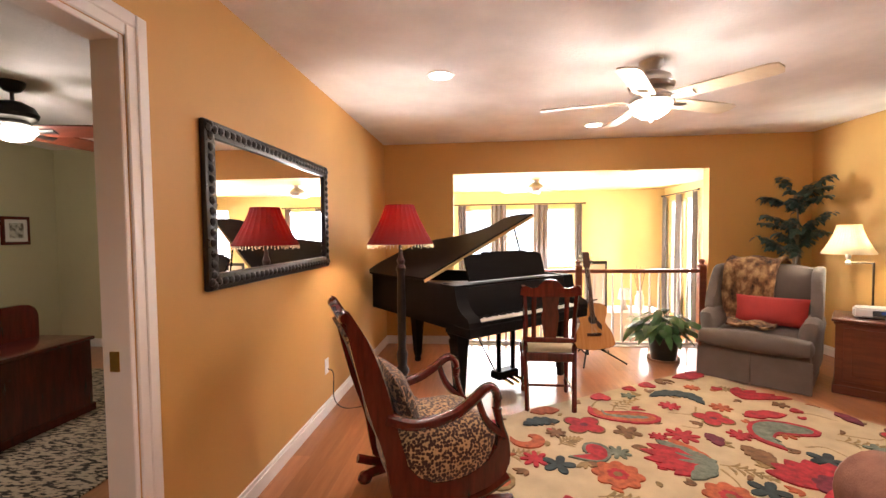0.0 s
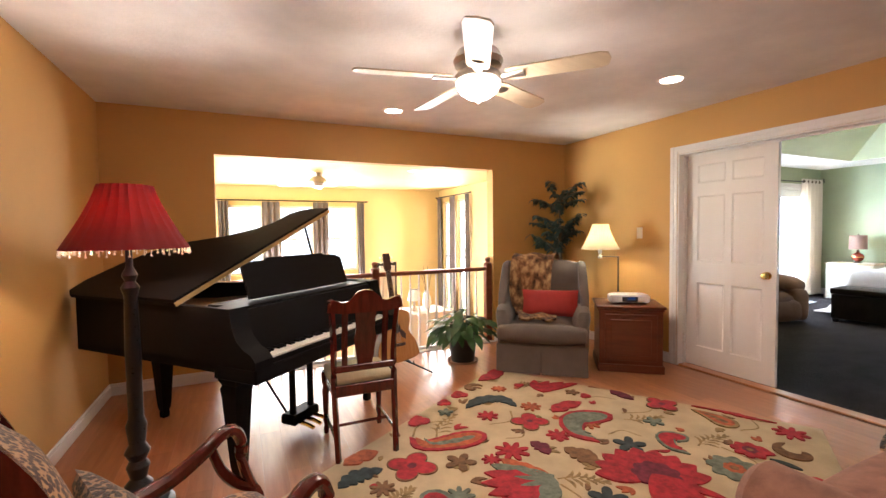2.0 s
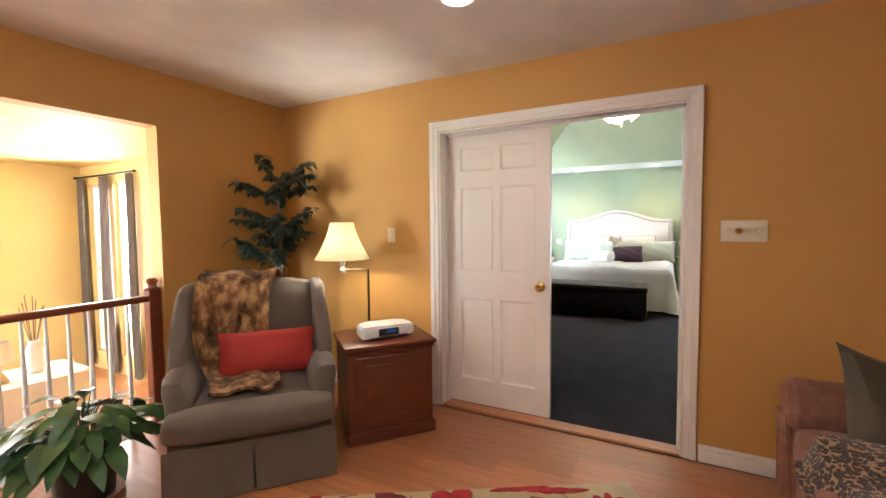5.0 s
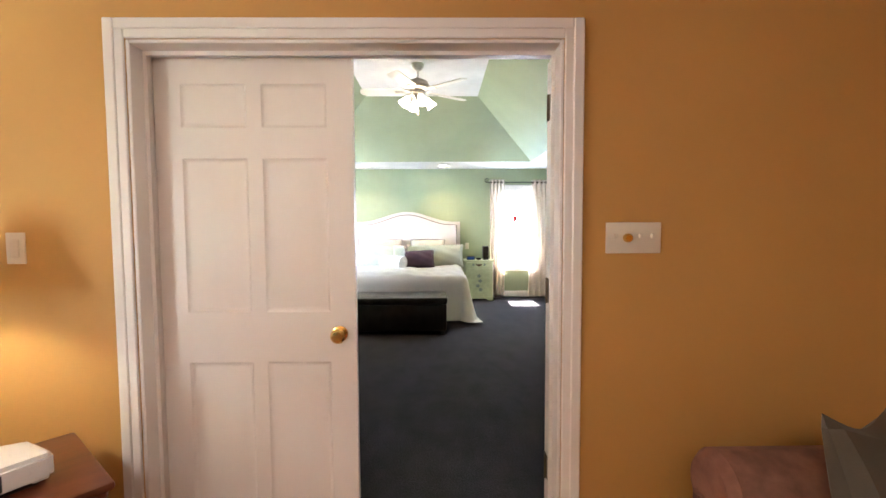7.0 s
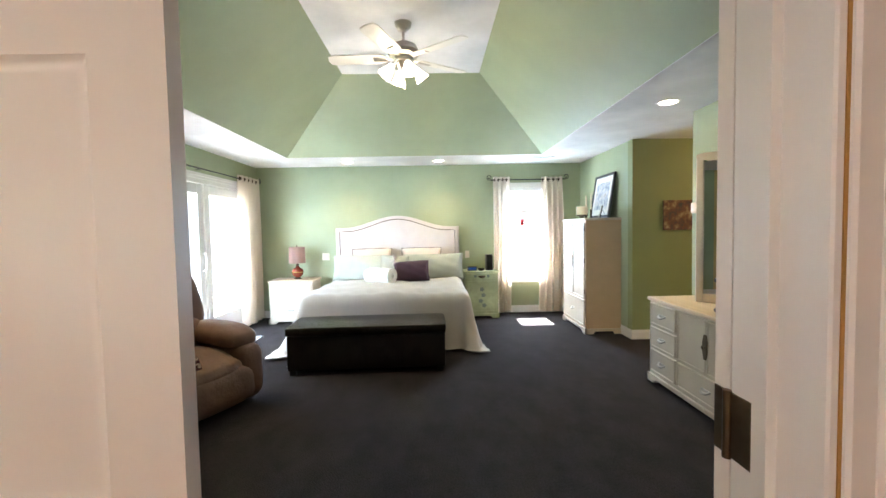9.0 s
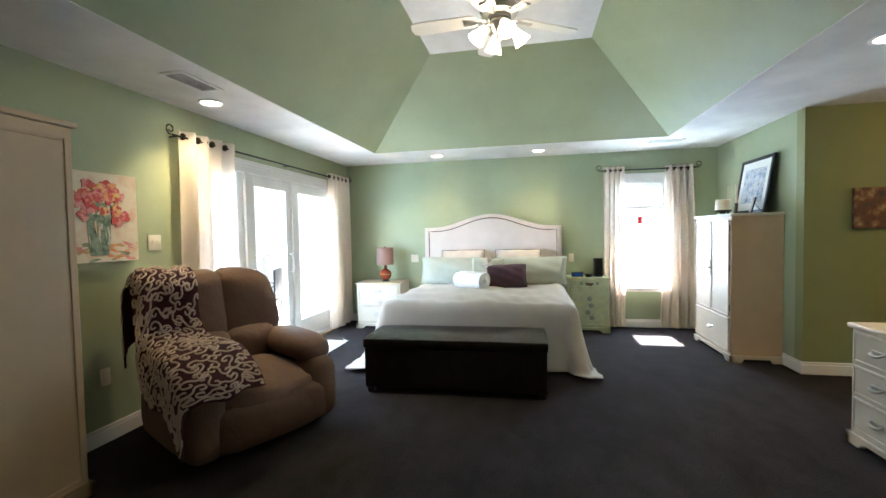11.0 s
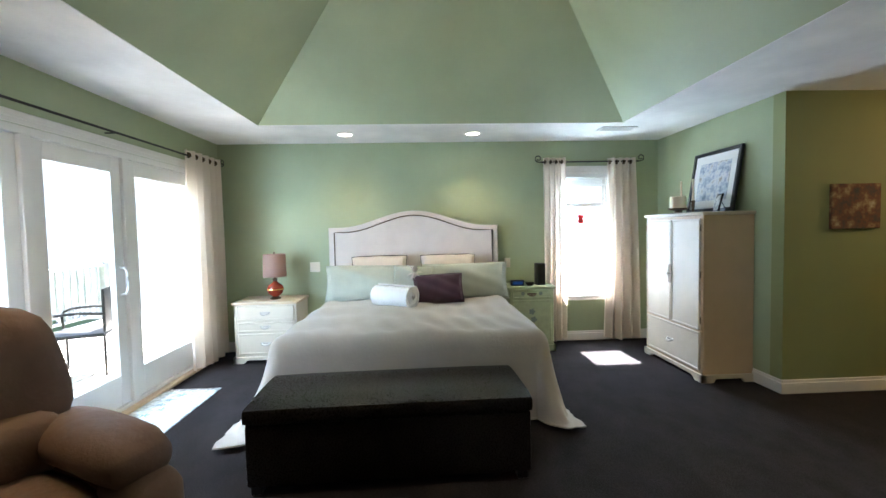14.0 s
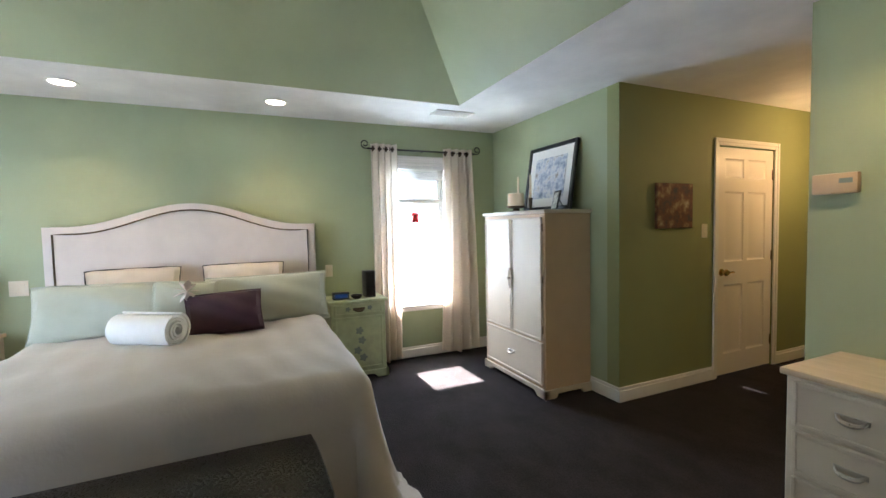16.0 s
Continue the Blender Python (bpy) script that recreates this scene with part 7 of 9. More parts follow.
def sash_window():
    w = tagged(thing("window_7", "white double-hung window with a raised blind, bright outside", "window", BACK_X, 0, 0), kind="structure")
    y0, y1, z0, z1 = WN
    for p0, p1, q0, q1 in ((y0, y0 + 0.03, z0, z1), (y1 - 0.03, y1, z0, z1), (y0 + 0.03, y1 - 0.03, z1 - 0.03, z1), (y0 + 0.03, y1 - 0.03, z0, z0 + 0.03)):
        part("window_frame", box(fresh(), (0.0, p0, q0), (0.14, p1, q1), 0.003), "trim", w)
    zm = 1.66
    for zb, zt, d, nm in ((z0 + 0.03, zm + 0.02, 0.05, "lower_sash"), (zm - 0.02, z1 - 0.03, 0.085, "upper_sash")):
        bm = fresh()
        for p0, p1, q0, q1 in ((y0 + 0.03, y0 + 0.07, zb, zt), (y1 - 0.07, y1 - 0.03, zb, zt), (y0 + 0.07, y1 - 0.07, zb, zb + 0.04), (y0 + 0.07, y1 - 0.07, zt - 0.04, zt)):
            box(bm, (d, p0, q0), (d + 0.03, p1, q1), 0.003)
        s = part(nm, bm, "trim", w)
        g = part("pane", box(fresh(), (d + 0.012, y0 + 0.065, zb + 0.035), (d + 0.018, y1 - 0.065, zt - 0.035)), "glass", s)
        g.visible_shadow = False
    part("window_sill", box(fresh(), (-0.04, y0 - 0.08, z0 - 0.022), (0.05, y1 + 0.08, z0), 0.005), "trim", w)
    bl = part("blind", box(fresh(), (0.01, y0 + 0.035, 1.99), (0.045, y1 - 0.035, 2.03), 0.004), "white_plastic", w)
    for k in range(7):
        part("blind_slat", box(fresh(), (0.012, y0 + 0.04, 1.885 + 0.014 * k), (0.042, y1 - 0.04, 1.893 + 0.014 * k), 0.001), "white_plastic", bl)
    o = thing("window_ornament", "small red glass ornament hanging in the window", "ornament", BACK_X + 0.035, 1.568, 1.49)
    part("drop", lathe(fresh(), [(0.0, -0.065), (0.042, -0.058), (0.034, 0.0), (0.046, 0.035), (0.026, 0.055), (0.0, 0.06)], 12), "redglass", o)
    part("thread", tube(fresh(), ((0, 0, 0.045), (0, 0, 0.19)), 0.001, 4), "black_plastic", o)


sash_window()
WC = "ivory sheer curtain on iron rings"
for (p, q, z0, z1, n, fl) in (((6.86, SLIDE_Y - 0.09), (7.50, SLIDE_Y - 0.09), 0.03, 2.22, 4, 1.0), ((9.40, SLIDE_Y - 0.09), (10.06, SLIDE_Y - 0.09), 0.04, 2.22, 5, 1.02), ((BACK_X - 0.09, 1.79), (BACK_X - 0.09, 2.06), 0.03, 2.215, 4, 1.0), ((BACK_X - 0.09, 0.94), (BACK_X - 0.09, 1.28), 0.03, 2.205, 4, 1.35)):
    c = curtain("curtain", WC, p, q, z0, z1, n, 0.035, "whitecurtain", "ivory curtains", fl)
    d = Vector(q) - Vector(p)
    for k in range(n * 2):
        at = Vector(p) + d * (k + 0.5) / (n * 2)
        bm = lathe(fresh(), [(0.018, -0.004), (0.028, -0.004), (0.028, 0.004), (0.018, 0.004), (0.018, -0.004)], 14, m=pose(at.x, at.y, z1 - 0.05, 0, 90, 90 if abs(d.x) < 0.01 else 0))
        part("grommet", bm, "antique", c)


def scroll_rod(p, q, out, label):
    """Iron rod with curled ends on brackets; out points away from the wall."""
    p, q, out = Vector(p), Vector(q), Vector(out)
    r = thing("curtain_rod", label, "curtain rod", group="iron rods")
    part("rod", tube(fresh(), (p, q), 0.009, 8), "iron", r)
    d = (q - p).normalized()
    for e, s in ((p, -1), (q, 1)):
        pts = []
        for k in range(18):
            a = k / 17 * 7.5
            rr = 0.042 * (1 - 0.62 * k / 17)
            pts.append(e + d * s * (0.02 + 0.042 + rr * math.sin(a) - 0.0) + Vector((0, 0, 0.042 - rr * math.cos(a))) - d * s * 0.042)
        part("scroll_finial", tube(fresh(), [e, *pts], 0.006, 6), "iron", r)
        part("bracket", tube(fresh(), (e + d * -s * 0.06, e + d * -s * 0.06 - out * 0.088), 0.006, 6), "iron", r)
    m = (p + q) / 2
    part("bracket", tube(fresh(), (m, m - out * 0.088), 0.006, 6), "iron", r)


scroll_rod((6.80, SLIDE_Y - 0.09, 2.165), (10.12, SLIDE_Y - 0.09, 2.165), (0, -1, 0), "long black iron curtain rod with scrolled ends")
scroll_rod((BACK_X - 0.09, 0.90, 2.165), (BACK_X - 0.09, 2.10, 2.165), (-1, 0, 0), "black iron curtain rod with scrolled ends")


def bed():
    d = thing("bed", "king bed with a linen upholstered arched headboard", "bed", 0, 0, 0)
    y0, y1, ym = 2.626, 4.592, 3.609
    arc = [(y0, 0.02)]
    for k in range(25):
        y = y0 + (y1 - y0) * k / 24
        t = abs(y - ym) / (0.5 * (y1 - y0))
        z = 1.437 + 0.183 * (0.5 + 0.5 * math.cos(math.pi * min(1, t / 0.86)) if t < 0.86 else 0)
        arc.append((y, z))
    arc.append((y1, 0.02))
    bm = prism(fresh(), arc, 10.085, 10.19, "yz")
    bmesh.ops.bevel(bm, geom=[e for e in bm.edges if all(abs(v.co.x - 10.085) < 1e-4 for v in e.verts)], offset=0.02, segments=2, affect="EDGES")
    hb = part("headboard", bm, "linen", d)
    inner = [(ym + (y - ym) * 0.928, max(0.5, z - 0.055)) for y, z in arc]
    part("padded_panel", prism(fresh(), inner, 10.072, 10.086, "yz"), "linen", hb)
    bm = fresh()
    path = [(10.071, y, z) for y, z in inner]
    tube(bm, path, 0.007, 6)
    part("nailhead_trim", bm, "antique", hb, "line of bronze nailheads")
    part("box_base", box(fresh(), (8.14, y0 + 0.06, 0.10), (10.07, y1 - 0.06, 0.36), 0.02), "linen", d)
    part("mattress", soft(fresh(), (8.13, y0 + 0.04, 0.34), (10.07, y1 - 0.04, 0.625), 0.07, 4), "towel", d)
    for x in (8.25, 9.9):
        for y in (y0 + 0.2, y1 - 0.2):
            part("leg", lathe(fresh(), [(0.0, 0), (0.03, 0), (0.035, 0.1), (0.0, 0.11)], 10, (x, y, 0)), "blackwood", d)
    xf, ya, yb = 8.10, y0 + 0.02, y1 - 0.02
    bm = fresh()

    def spread(u, v):
        s, t = 2 * u - 1, v
        L, W, drop, r = 1.87, 0.885, 0.70, 0.10
        a = t * (L + drop)          # from the pillows to the hem at the foot
        e = s * (W + drop)          # across, hem to hem
        over_f, over_s = max(0.0, a - L), max(0.0, abs(e) - W)
        sg = 1 if s > 0 else -1
        down = math.hypot(over_f, over_s)
        df, ds = (over_f / down, over_s / down) if down else (0.0, 0.0)
        turn = min(down / r, math.pi / 2)
        fall = r * (1 - math.cos(turn)) + max(0.0, down - r * math.pi / 2)
        f = min(1.0, down / drop)
        out = r * math.sin(turn) + (0.05 + (0.17 if sg > 0 else 0.05) * ds) * f * f + 0.10 * f * f * 2 * df * ds
        rest = max(0.0, fall - 0.615)
        fall -= rest
        out += rest * 0.35
        wave = f * f * ((0.024 * math.sin(10 * a + 1.3) + 0.008 * math.sin(27 * a)) * ds + (0.022 * math.sin(9 * e) + 0.007 * math.sin(24 * e + 1)) * df)
        x = 10.05 - min(a, L) - (out + wave) * df
        y = ym + sg * (min(abs(e), W) + (out + wave) * ds)
        z = 0.655 - fall + (0.008 * math.sin(9 * s + 3 * t) + 0.005 * math.sin(31 * t + 9 * s + 2 * math.sin(7 * s)) + 0.0045 * math.sin(14 * s - 23 * t + 2 * math.sin(5 * t)) + 0.004 * math.sin(52 * s + 17 * t + 2 * math.sin(9 * t))) * (1 - f)
        return (x, y, max(z, 0.03 + 0.010 * math.sin(17 * s + 13 * t)))
    sheet(bm, spread, 96, 72, -0.006)
    sp = thing("bedspread", "pale cream textured bedspread hanging to the carpet", "bedspread")
    part("cover", bm, "spread", sp)
    rim = [spread(0.0, k / 40) for k in range(40)] + [spread(k / 96, 1.0) for k in range(97)] + [spread(1.0, 1 - k / 40) for k in range(1, 41)]
    part("hem", tube(fresh(), rim, 0.0065, 5), "spread", sp, "narrow stitched hem")
    for y, w, h, th, x, z, tl, mt, lab in ((4.00, 0.62, 0.46, 0.20, 9.91, 0.895, -14, "beige", "beige cotton pillow with dark piping"), (3.23, 0.62, 0.46, 0.20, 9.91, 0.895, -14, "beige", "beige cotton pillow with dark piping"), (4.10, 0.93, 0.41, 0.24, 9.74, 0.825, -16, "mint", "pale mint satin pillow sham"), (3.05, 0.93, 0.41, 0.24, 9.74, 0.825, -18, "mint", "pale mint satin pillow sham"), (3.62, 0.42, 0.36, 0.15, 9.55, 0.85, -20, "mint", "small mint pillow with a rosette"), (3.36, 0.50, 0.31, 0.15, 9.43, 0.795, -22, "plum", "plum velvet lumbar pillow")):
        p = thing("bed_pillow", lab + " on the bed", "pillow", x, y, z, -90, group="pillows on the bed")
        bm = puff(fresh(), w, h, th, None, 18, 0.05, 0.36)
        lean = math.sin(37 * y) * (3.0 if w < 0.6 else 1.2)
        for v in bm.verts:
            a, b2 = v.co.x / w * 2, v.co.z / h * 2
            v.co.y += 0.010 * math.sin(7 * a + 5 * b2) * math.sin(4 * b2 + y) * (1 - min(1, abs(a)) ** 4)
            v.co.z -= 0.04 * h * max(0.0, b2) * abs(a) ** 2.5 * (0.6 + 0.4 * math.sin(9 * y + 3 * a))
        tilt(bm, 0, pose(0, 0, 0, tl, lean))
        part("cover", bm, mt, p)
        edge = []
        for k in range(48):
            a = k / 48 * 2 * math.pi
            cx, cz = math.cos(a), math.sin(a)
            m2 = max(abs(cx), abs(cz))
            u, v = cx / m2, cz / m2
            e = 1 - 0.05 * (1 - min(abs(u), abs(v)) ** 2)
            drop = 0.04 * h * max(0.0, v * e) * abs(u * e) ** 2.5 * (0.6 + 0.4 * math.sin(9 * y + 3 * u * e))
            edge.append(pose(0, 0, 0, tl, lean) @ Vector((u * w / 2 * e, 0, v * h / 2 * e - drop)))
        part("piping", tube(fresh(), edge + edge[:1], 0.006, 5), "blackwood" if mt == "beige" else mt, p, "dark piping" if mt == "beige" else "")
        if w == 0.42:
            bm = fresh()
            for k in range(9):
                leaf(bm, (0, 0, 0), (math.cos(k * 0.7), -0.3, math.sin(k * 0.7)), 0.09, 0.6, 0.0)
            tilt(bm, 0, pose(0.02, -0.06, 0.11))
            part("rosette", bm, "linen", p, "ribbon rosette")
    t = thing("rolled_towel", "white rolled terry towel on the bed", "towel", 9.27, 3.80, 0.757, -34)
    bm = fresh()

    def roll(u, v):
        a = u * 2 * math.pi * 4.2
        r = 0.016 + 0.084 * u
        return (r * math.cos(a), (v - 0.5) * (0.44 + 0.012 * math.sin(7 * u)), r * math.sin(a))
    sheet(bm, roll, 110, 6, 0.0135)
    part("roll", bm, "towel", t)


bed()
b = thing("storage_bench", "black leather storage bench at the foot of the bed", "bench", 7.645, 3.71, 0, 1.5)
part("body", box(fresh(), (-0.275, -0.765, 0.05), (0.275, 0.765, 0.385), 0.012, 2), "leather", b)
part("lid", soft(fresh(), (-0.29, -0.78, 0.38), (0.29, 0.78, 0.478), 0.03, 3, 0.006), "leather", b)
part("stitching", tube(fresh(), ((-0.291, -0.74, 0.402), (-0.291, 0.74, 0.402)), 0.0025, 5), "leather", b)
for _x in (-0.23, 0.23):
    for _y in (-0.72, 0.72):
        part("foot", box(fresh(), (_x - 0.03, _y - 0.03, 0.0), (_x + 0.03, _y + 0.03, 0.055), 0.005), "blackwood", b)


def pull(bm, x, y, z, w=0.09):
    """A small bail pull: on a face that looks along -y."""
    tube(bm, curve(((x - w / 2, y, z + 0.008), (x - w * 0.35, y - 0.02, z - 0.006), (x, y - 0.024, z - 0.012), (x + w * 0.35, y - 0.02, z - 0.006), (x + w / 2, y, z + 0.008))), lambda t: 0.006 + 0.004 * math.sin(math.pi * t), 6)
    box(bm, (x - w * 0.6, y - 0.004, z - 0.006), (x + w * 0.6, y + 0.001, z + 0.016), 0.003)
    return bm


def case_piece(name, label, category, x, y, rz, w, d, h, fronts, top="cream", material="cream", plinth=0.07, over=0.02, carcass=""):
    """Cabinet work facing local -y. fronts: (kind, x0, x1, z0, z1)."""
    c = thing(name, label, category, x, y, 0, rz)
    part("body", box(fresh(), (-w / 2, -d / 2, plinth * 0.6), (w / 2, d / 2, h - 0.03), 0.005), carcass or material, c)
    part("top", box(fresh(), (-w / 2 - over, -d / 2 - over, h - 0.03), (w / 2 + over, d / 2, h), 0.008, 2), top, c)
    bm = fresh()
    for s in (-1, 1):
        prism(bm, [(s * (w / 2 + 0.018), 0), (s * (w / 2 - 0.09), 0), (s * (w / 2 - 0.11), 0.025), (s * (w / 2 - 0.14), 0.035), (s * (w / 2 - 0.14), plinth), (s * (w / 2 + 0.018), plinth)], -d / 2 - 0.018, -d / 2 + 0.02, "xz")
        prism(bm, [(-d / 2 - 0.018, 0), (-d / 2 + 0.09, 0), (-d / 2 + 0.11, 0.035), (d / 2 - 0.11, 0.035), (d / 2 - 0.09, 0), (d / 2, 0), (d / 2, plinth), (-d / 2 - 0.018, plinth)], s * (w / 2 - 0.012), s * (w / 2 + 0.018), "yz")
    box(bm, (-w / 2 + 0.13, -d / 2 - 0.017, 0.034), (w / 2 - 0.13, -d / 2 + 0.019, plinth), 0.004)
    part("plinth", bm, material, c)
    for kind, x0, x1, z0, z1 in fronts:
        f = part(kind, box(fresh(), (x0, -d / 2 - 0.012, z0), (x1, -d / 2 + 0.002, z1), 0.003), material, c)
        bm = fresh()
        for p, q in (((x0, z0), (x0 + 0.018, z1)), ((x1 - 0.018, z0), (x1, z1)), ((x0 + 0.018, z0), (x1 - 0.018, z0 + 0.018)), ((x0 + 0.018, z1 - 0.018), (x1 - 0.018, z1))):
            box(bm, (p[0], -d / 2 - 0.019, p[1]), (q[0], -d / 2 - 0.011, q[1]), 0.003)
        part("moulding", bm, material, f)
        if kind == "drawer":
            part("pull", pull(fresh(), (x0 + x1) / 2, -d / 2 - 0.013, (z0 + z1) / 2), "nickel" if material == "cream" else "antique", f, "small metal pull")
    return c


def door_pull(c, x, z, d):
    """Shaped back plate where two doors meet."""
    bm = prism(fresh(), [(x - 0.012, z - 0.09), (x + 0.012, z - 0.09), (x + 0.028, z - 0.03), (x + 0.022, z), (x + 0.028, z + 0.03), (x + 0.012, z + 0.09), (x - 0.012, z + 0.09), (x - 0.028, z + 0.03), (x - 0.022, z), (x - 0.028, z - 0.03)], -d / 2 - 0.026, -d / 2 - 0.019, "xz")
    lathe(bm, [(0.008, 0), (0.008, 0.012), (0.016, 0.02), (0.0, 0.028)], 12, m=pose(x, -d / 2 - 0.024, z, 90))
    part("pull", bm, "antique", c, "dark metal pull plate")


# wardrobe beside the window; it looks along +y
W, D, H = 0.93, 0.46, 1.50
# carcass tanner than the doors: warm light on its side, put into the colour
c = case_piece("wardrobe", "antique cream two-door wardrobe with a bottom drawer", "wardrobe", 9.155, 0.855, 180, W, D, H, (("door", -W / 2 + 0.03, -0.004, 0.46, H - 0.06), ("door", 0.004, W / 2 - 0.03, 0.46, H - 0.06), ("drawer", -W / 2 + 0.03, W / 2 - 0.03, 0.10, 0.44)), "cream", carcass="tancream")
door_pull(c, 0, 0.92, D)
for _s in (-1, 1):
    for _z in (0.55, 0.95, 1.36):
        part("hinge", lathe(fresh(), [(0.005, -0.03), (0.005, 0.03)], 8, (_s * (W / 2 - 0.018), -D / 2 - 0.012, _z)), "antique", c)
# tall wardrobe near the double door; it looks along -y
W, D, H = 0.98, 0.46, 1.97
# cream piece coloured tan for the warm light that falls on it
c = case_piece("wardrobe", "tall antique cream two-door wardrobe near the double door", "wardrobe", 5.25, 5.615, 0, W, D, H, (("door", -W / 2 + 0.035, -0.004, 0.10, H - 0.09), ("door", 0.004, W / 2 - 0.035, 0.10, H - 0.09)), "tancream", "tancream")
door_pull(c, 0, 1.12, D)
# dresser; it looks along +y
W, D, H = 1.62, 0.47, 0.755
_f = [("drawer", -W / 2 + 0.03, -W / 2 + 0.42, z0, z1) for z0, z1 in ((0.10, 0.30), (0.32, 0.50), (0.52, 0.71))]
_f += [("drawer", W / 2 - 0.42, W / 2 - 0.03, z0, z1) for z0, z1 in ((0.10, 0.30), (0.32, 0.50), (0.52, 0.71))]
_f += [("door", -W / 2 + 0.45, -0.004, 0.32, 0.71), ("door", 0.004, W / 2 - 0.45, 0.32, 0.71), ("drawer", -W / 2 + 0.45, W / 2 - 0.45, 0.10, 0.30)]
c = case_piece("dresser", "antique cream long dresser with drawers and two small doors", "dresser", 7.03 - W / 2, 0.862, 180, W, D, H, _f, "creamtop")
door_pull(c, 0, 0.52, D)
m = thing("dresser_mirror", "tri-fold mirror in a cream frame standing on the dresser", "mirror", 6.22, 0.66, 0.755)
for _w, _h, _at in ((0.62, 1.235, pose(0, 0, 0)), (0.30, 1.215, pose(0.31, 0, 0, 0, 0, 42) @ pose(0.15, 0, 0)), (0.30, 1.215, pose(-0.31, 0, 0, 0, 0, -42) @ pose(-0.15, 0, 0))):
    _a, _e = _w / 2 - 0.003, 0.055
    b = fresh()
    for _p, _q, _r, _s in ((-_a, -_a + _e, 0, _h - 0.04), (_a - _e, _a, 0, _h - 0.04), (-_a + _e, _a - _e, 0, 0.07)):
        box(b, (_p, -0.018, _r), (_q, 0.018, _s), 0.006)
    prism(b, [(-_a, _h - 0.04), (-_a, _h - 0.015), (-_a + 0.03, _h), (_a - 0.03, _h), (_a, _h - 0.015), (_a, _h - 0.04), (_a - _e, _h - 0.055), (_a - _e - 0.03, _h - 0.068), (-_a + _e + 0.03, _h - 0.068), (-_a + _e, _h - 0.055)], -0.018, 0.018, "xz")
    part("frame", tilt(b, 0, _at), "cream", m)
    part("glass", tilt(box(fresh(), (-_a + _e - 0.01, -0.004, 0.06), (_a - _e + 0.01, 0.004, _h - 0.06)), 0, _at), "mirror", m, "mirror glass")


def candlestick(x, y, h, r, wick=0.115):
    c = thing("candlestick", "cream pillar candle on a black turned holder on the dresser", "candle holder", x, y, 0.755, group="candles on the dresser")
    part("holder", lathe(fresh(), [(0.0, 0), (0.062, 0), (0.066, 0.015), (0.045, 0.03), (0.05, 0.06), (0.03, 0.085), (0.028, h * 0.5), (0.042, h * 0.62), (0.026, h * 0.72), (0.03, h - 0.05), (0.062, h - 0.02), (0.062, h), (0.0, h)], 16), "blackwood", c)
    part("candle", lathe(fresh(), [(0.0, h), (r, h), (r, h + wick - 0.004), (r - 0.006, h + wick), (0.0, h + wick - 0.008)], 18), "wax", c, "cream pillar candle")
    part("wick", tube(fresh(), ((0, 0, h + wick - 0.01), (0.002, 0, h + wick + 0.012)), 0.0015, 4), "black_plastic", c)


for _x, _y, _h in ((6.42, 0.80, 0.36), (6.30, 0.93, 0.24), (6.16, 0.82, 0.40), (6.02, 0.93, 0.22)):
    candlestick(_x, _y, _h, 0.042)
# bedside tables
W, D, H = 0.66, 0.45, 0.66
case_piece("nightstand", "antique cream nightstand with three drawers", "nightstand", 9.965, 5.21, -90, W, D, H, [("drawer", -W / 2 + 0.03, W / 2 - 0.03, z0, z1) for z0, z1 in ((0.10, 0.32), (0.34, 0.44), (0.46, 0.615))], "creamtop")
W, D, H = 0.50, 0.38, 0.735
c = case_piece("nightstand", "distressed green nightstand painted with flowers", "nightstand", 10.02, 2.30, -90, W, D, H, [("drawer", -W / 2 + 0.03, W / 2 - 0.03, 0.60, 0.695), ("door", -W / 2 + 0.03, W / 2 - 0.03, 0.10, 0.58)], "celadon", "celadon")
for _k, (_x, _z) in enumerate(((0.0, 0.45), (0.02, 0.36), (-0.02, 0.27), (0.03, 0.20), (-0.10, 0.655), (0.10, 0.655))):
    b = prism(fresh(), [(_x + (0.038 if _k < 4 else 0.025) * (0.6 + 0.4 * abs(math.cos(2.5 * a))) * math.cos(a), _z + (0.038 if _k < 4 else 0.025) * (0.6 + 0.4 * abs(math.cos(2.5 * a))) * math.sin(a)) for a in [k * 0.2094 for k in range(30)]], -D / 2 - 0.0135, -D / 2 - 0.0115, "xz")
    part("painted_flower", b, "flower_grey", c)
l = thing("table_lamp", "red ceramic table lamp with a dusty rose drum shade", "lamp", 9.93, 5.16, 0.66)
part("foot", lathe(fresh(), [(0.0, 0), (0.055, 0), (0.06, 0.012), (0.035, 0.025), (0.035, 0.035), (0.0, 0.035)], 16), "antique", l)
part("base", lathe(fresh(), [(0.0, 0.03), (0.035, 0.03), (0.075, 0.065), (0.092, 0.11), (0.075, 0.155), (0.03, 0.185), (0.022, 0.20), (0.0, 0.20)], 24), "ceramic", l, "red glazed ceramic body")
part("band", lathe(fresh(), [(0.0905, 0.104), (0.0935, 0.11), (0.0905, 0.116)], 24), "brass", l)
part("neck", lathe(fresh(), [(0.0, 0.195), (0.02, 0.195), (0.028, 0.22), (0.012, 0.24), (0.012, 0.30), (0.0, 0.30)], 12), "antique", l)
part("shade", lathe(fresh(), [(0.125, 0.25), (0.118, 0.50), (0.115, 0.50), (0.122, 0.25)], 28), "taupeshade", l, "dusty rose drum shade")
part("finial", lathe(fresh(), [(0.0, 0.49), (0.012, 0.50), (0.008, 0.52), (0.0, 0.53)], 10), "antique", l)
k = thing("alarm_clock", "small black alarm clock with a blue display on the green nightstand", "clock", 9.93, 2.44, 0.735, -90)
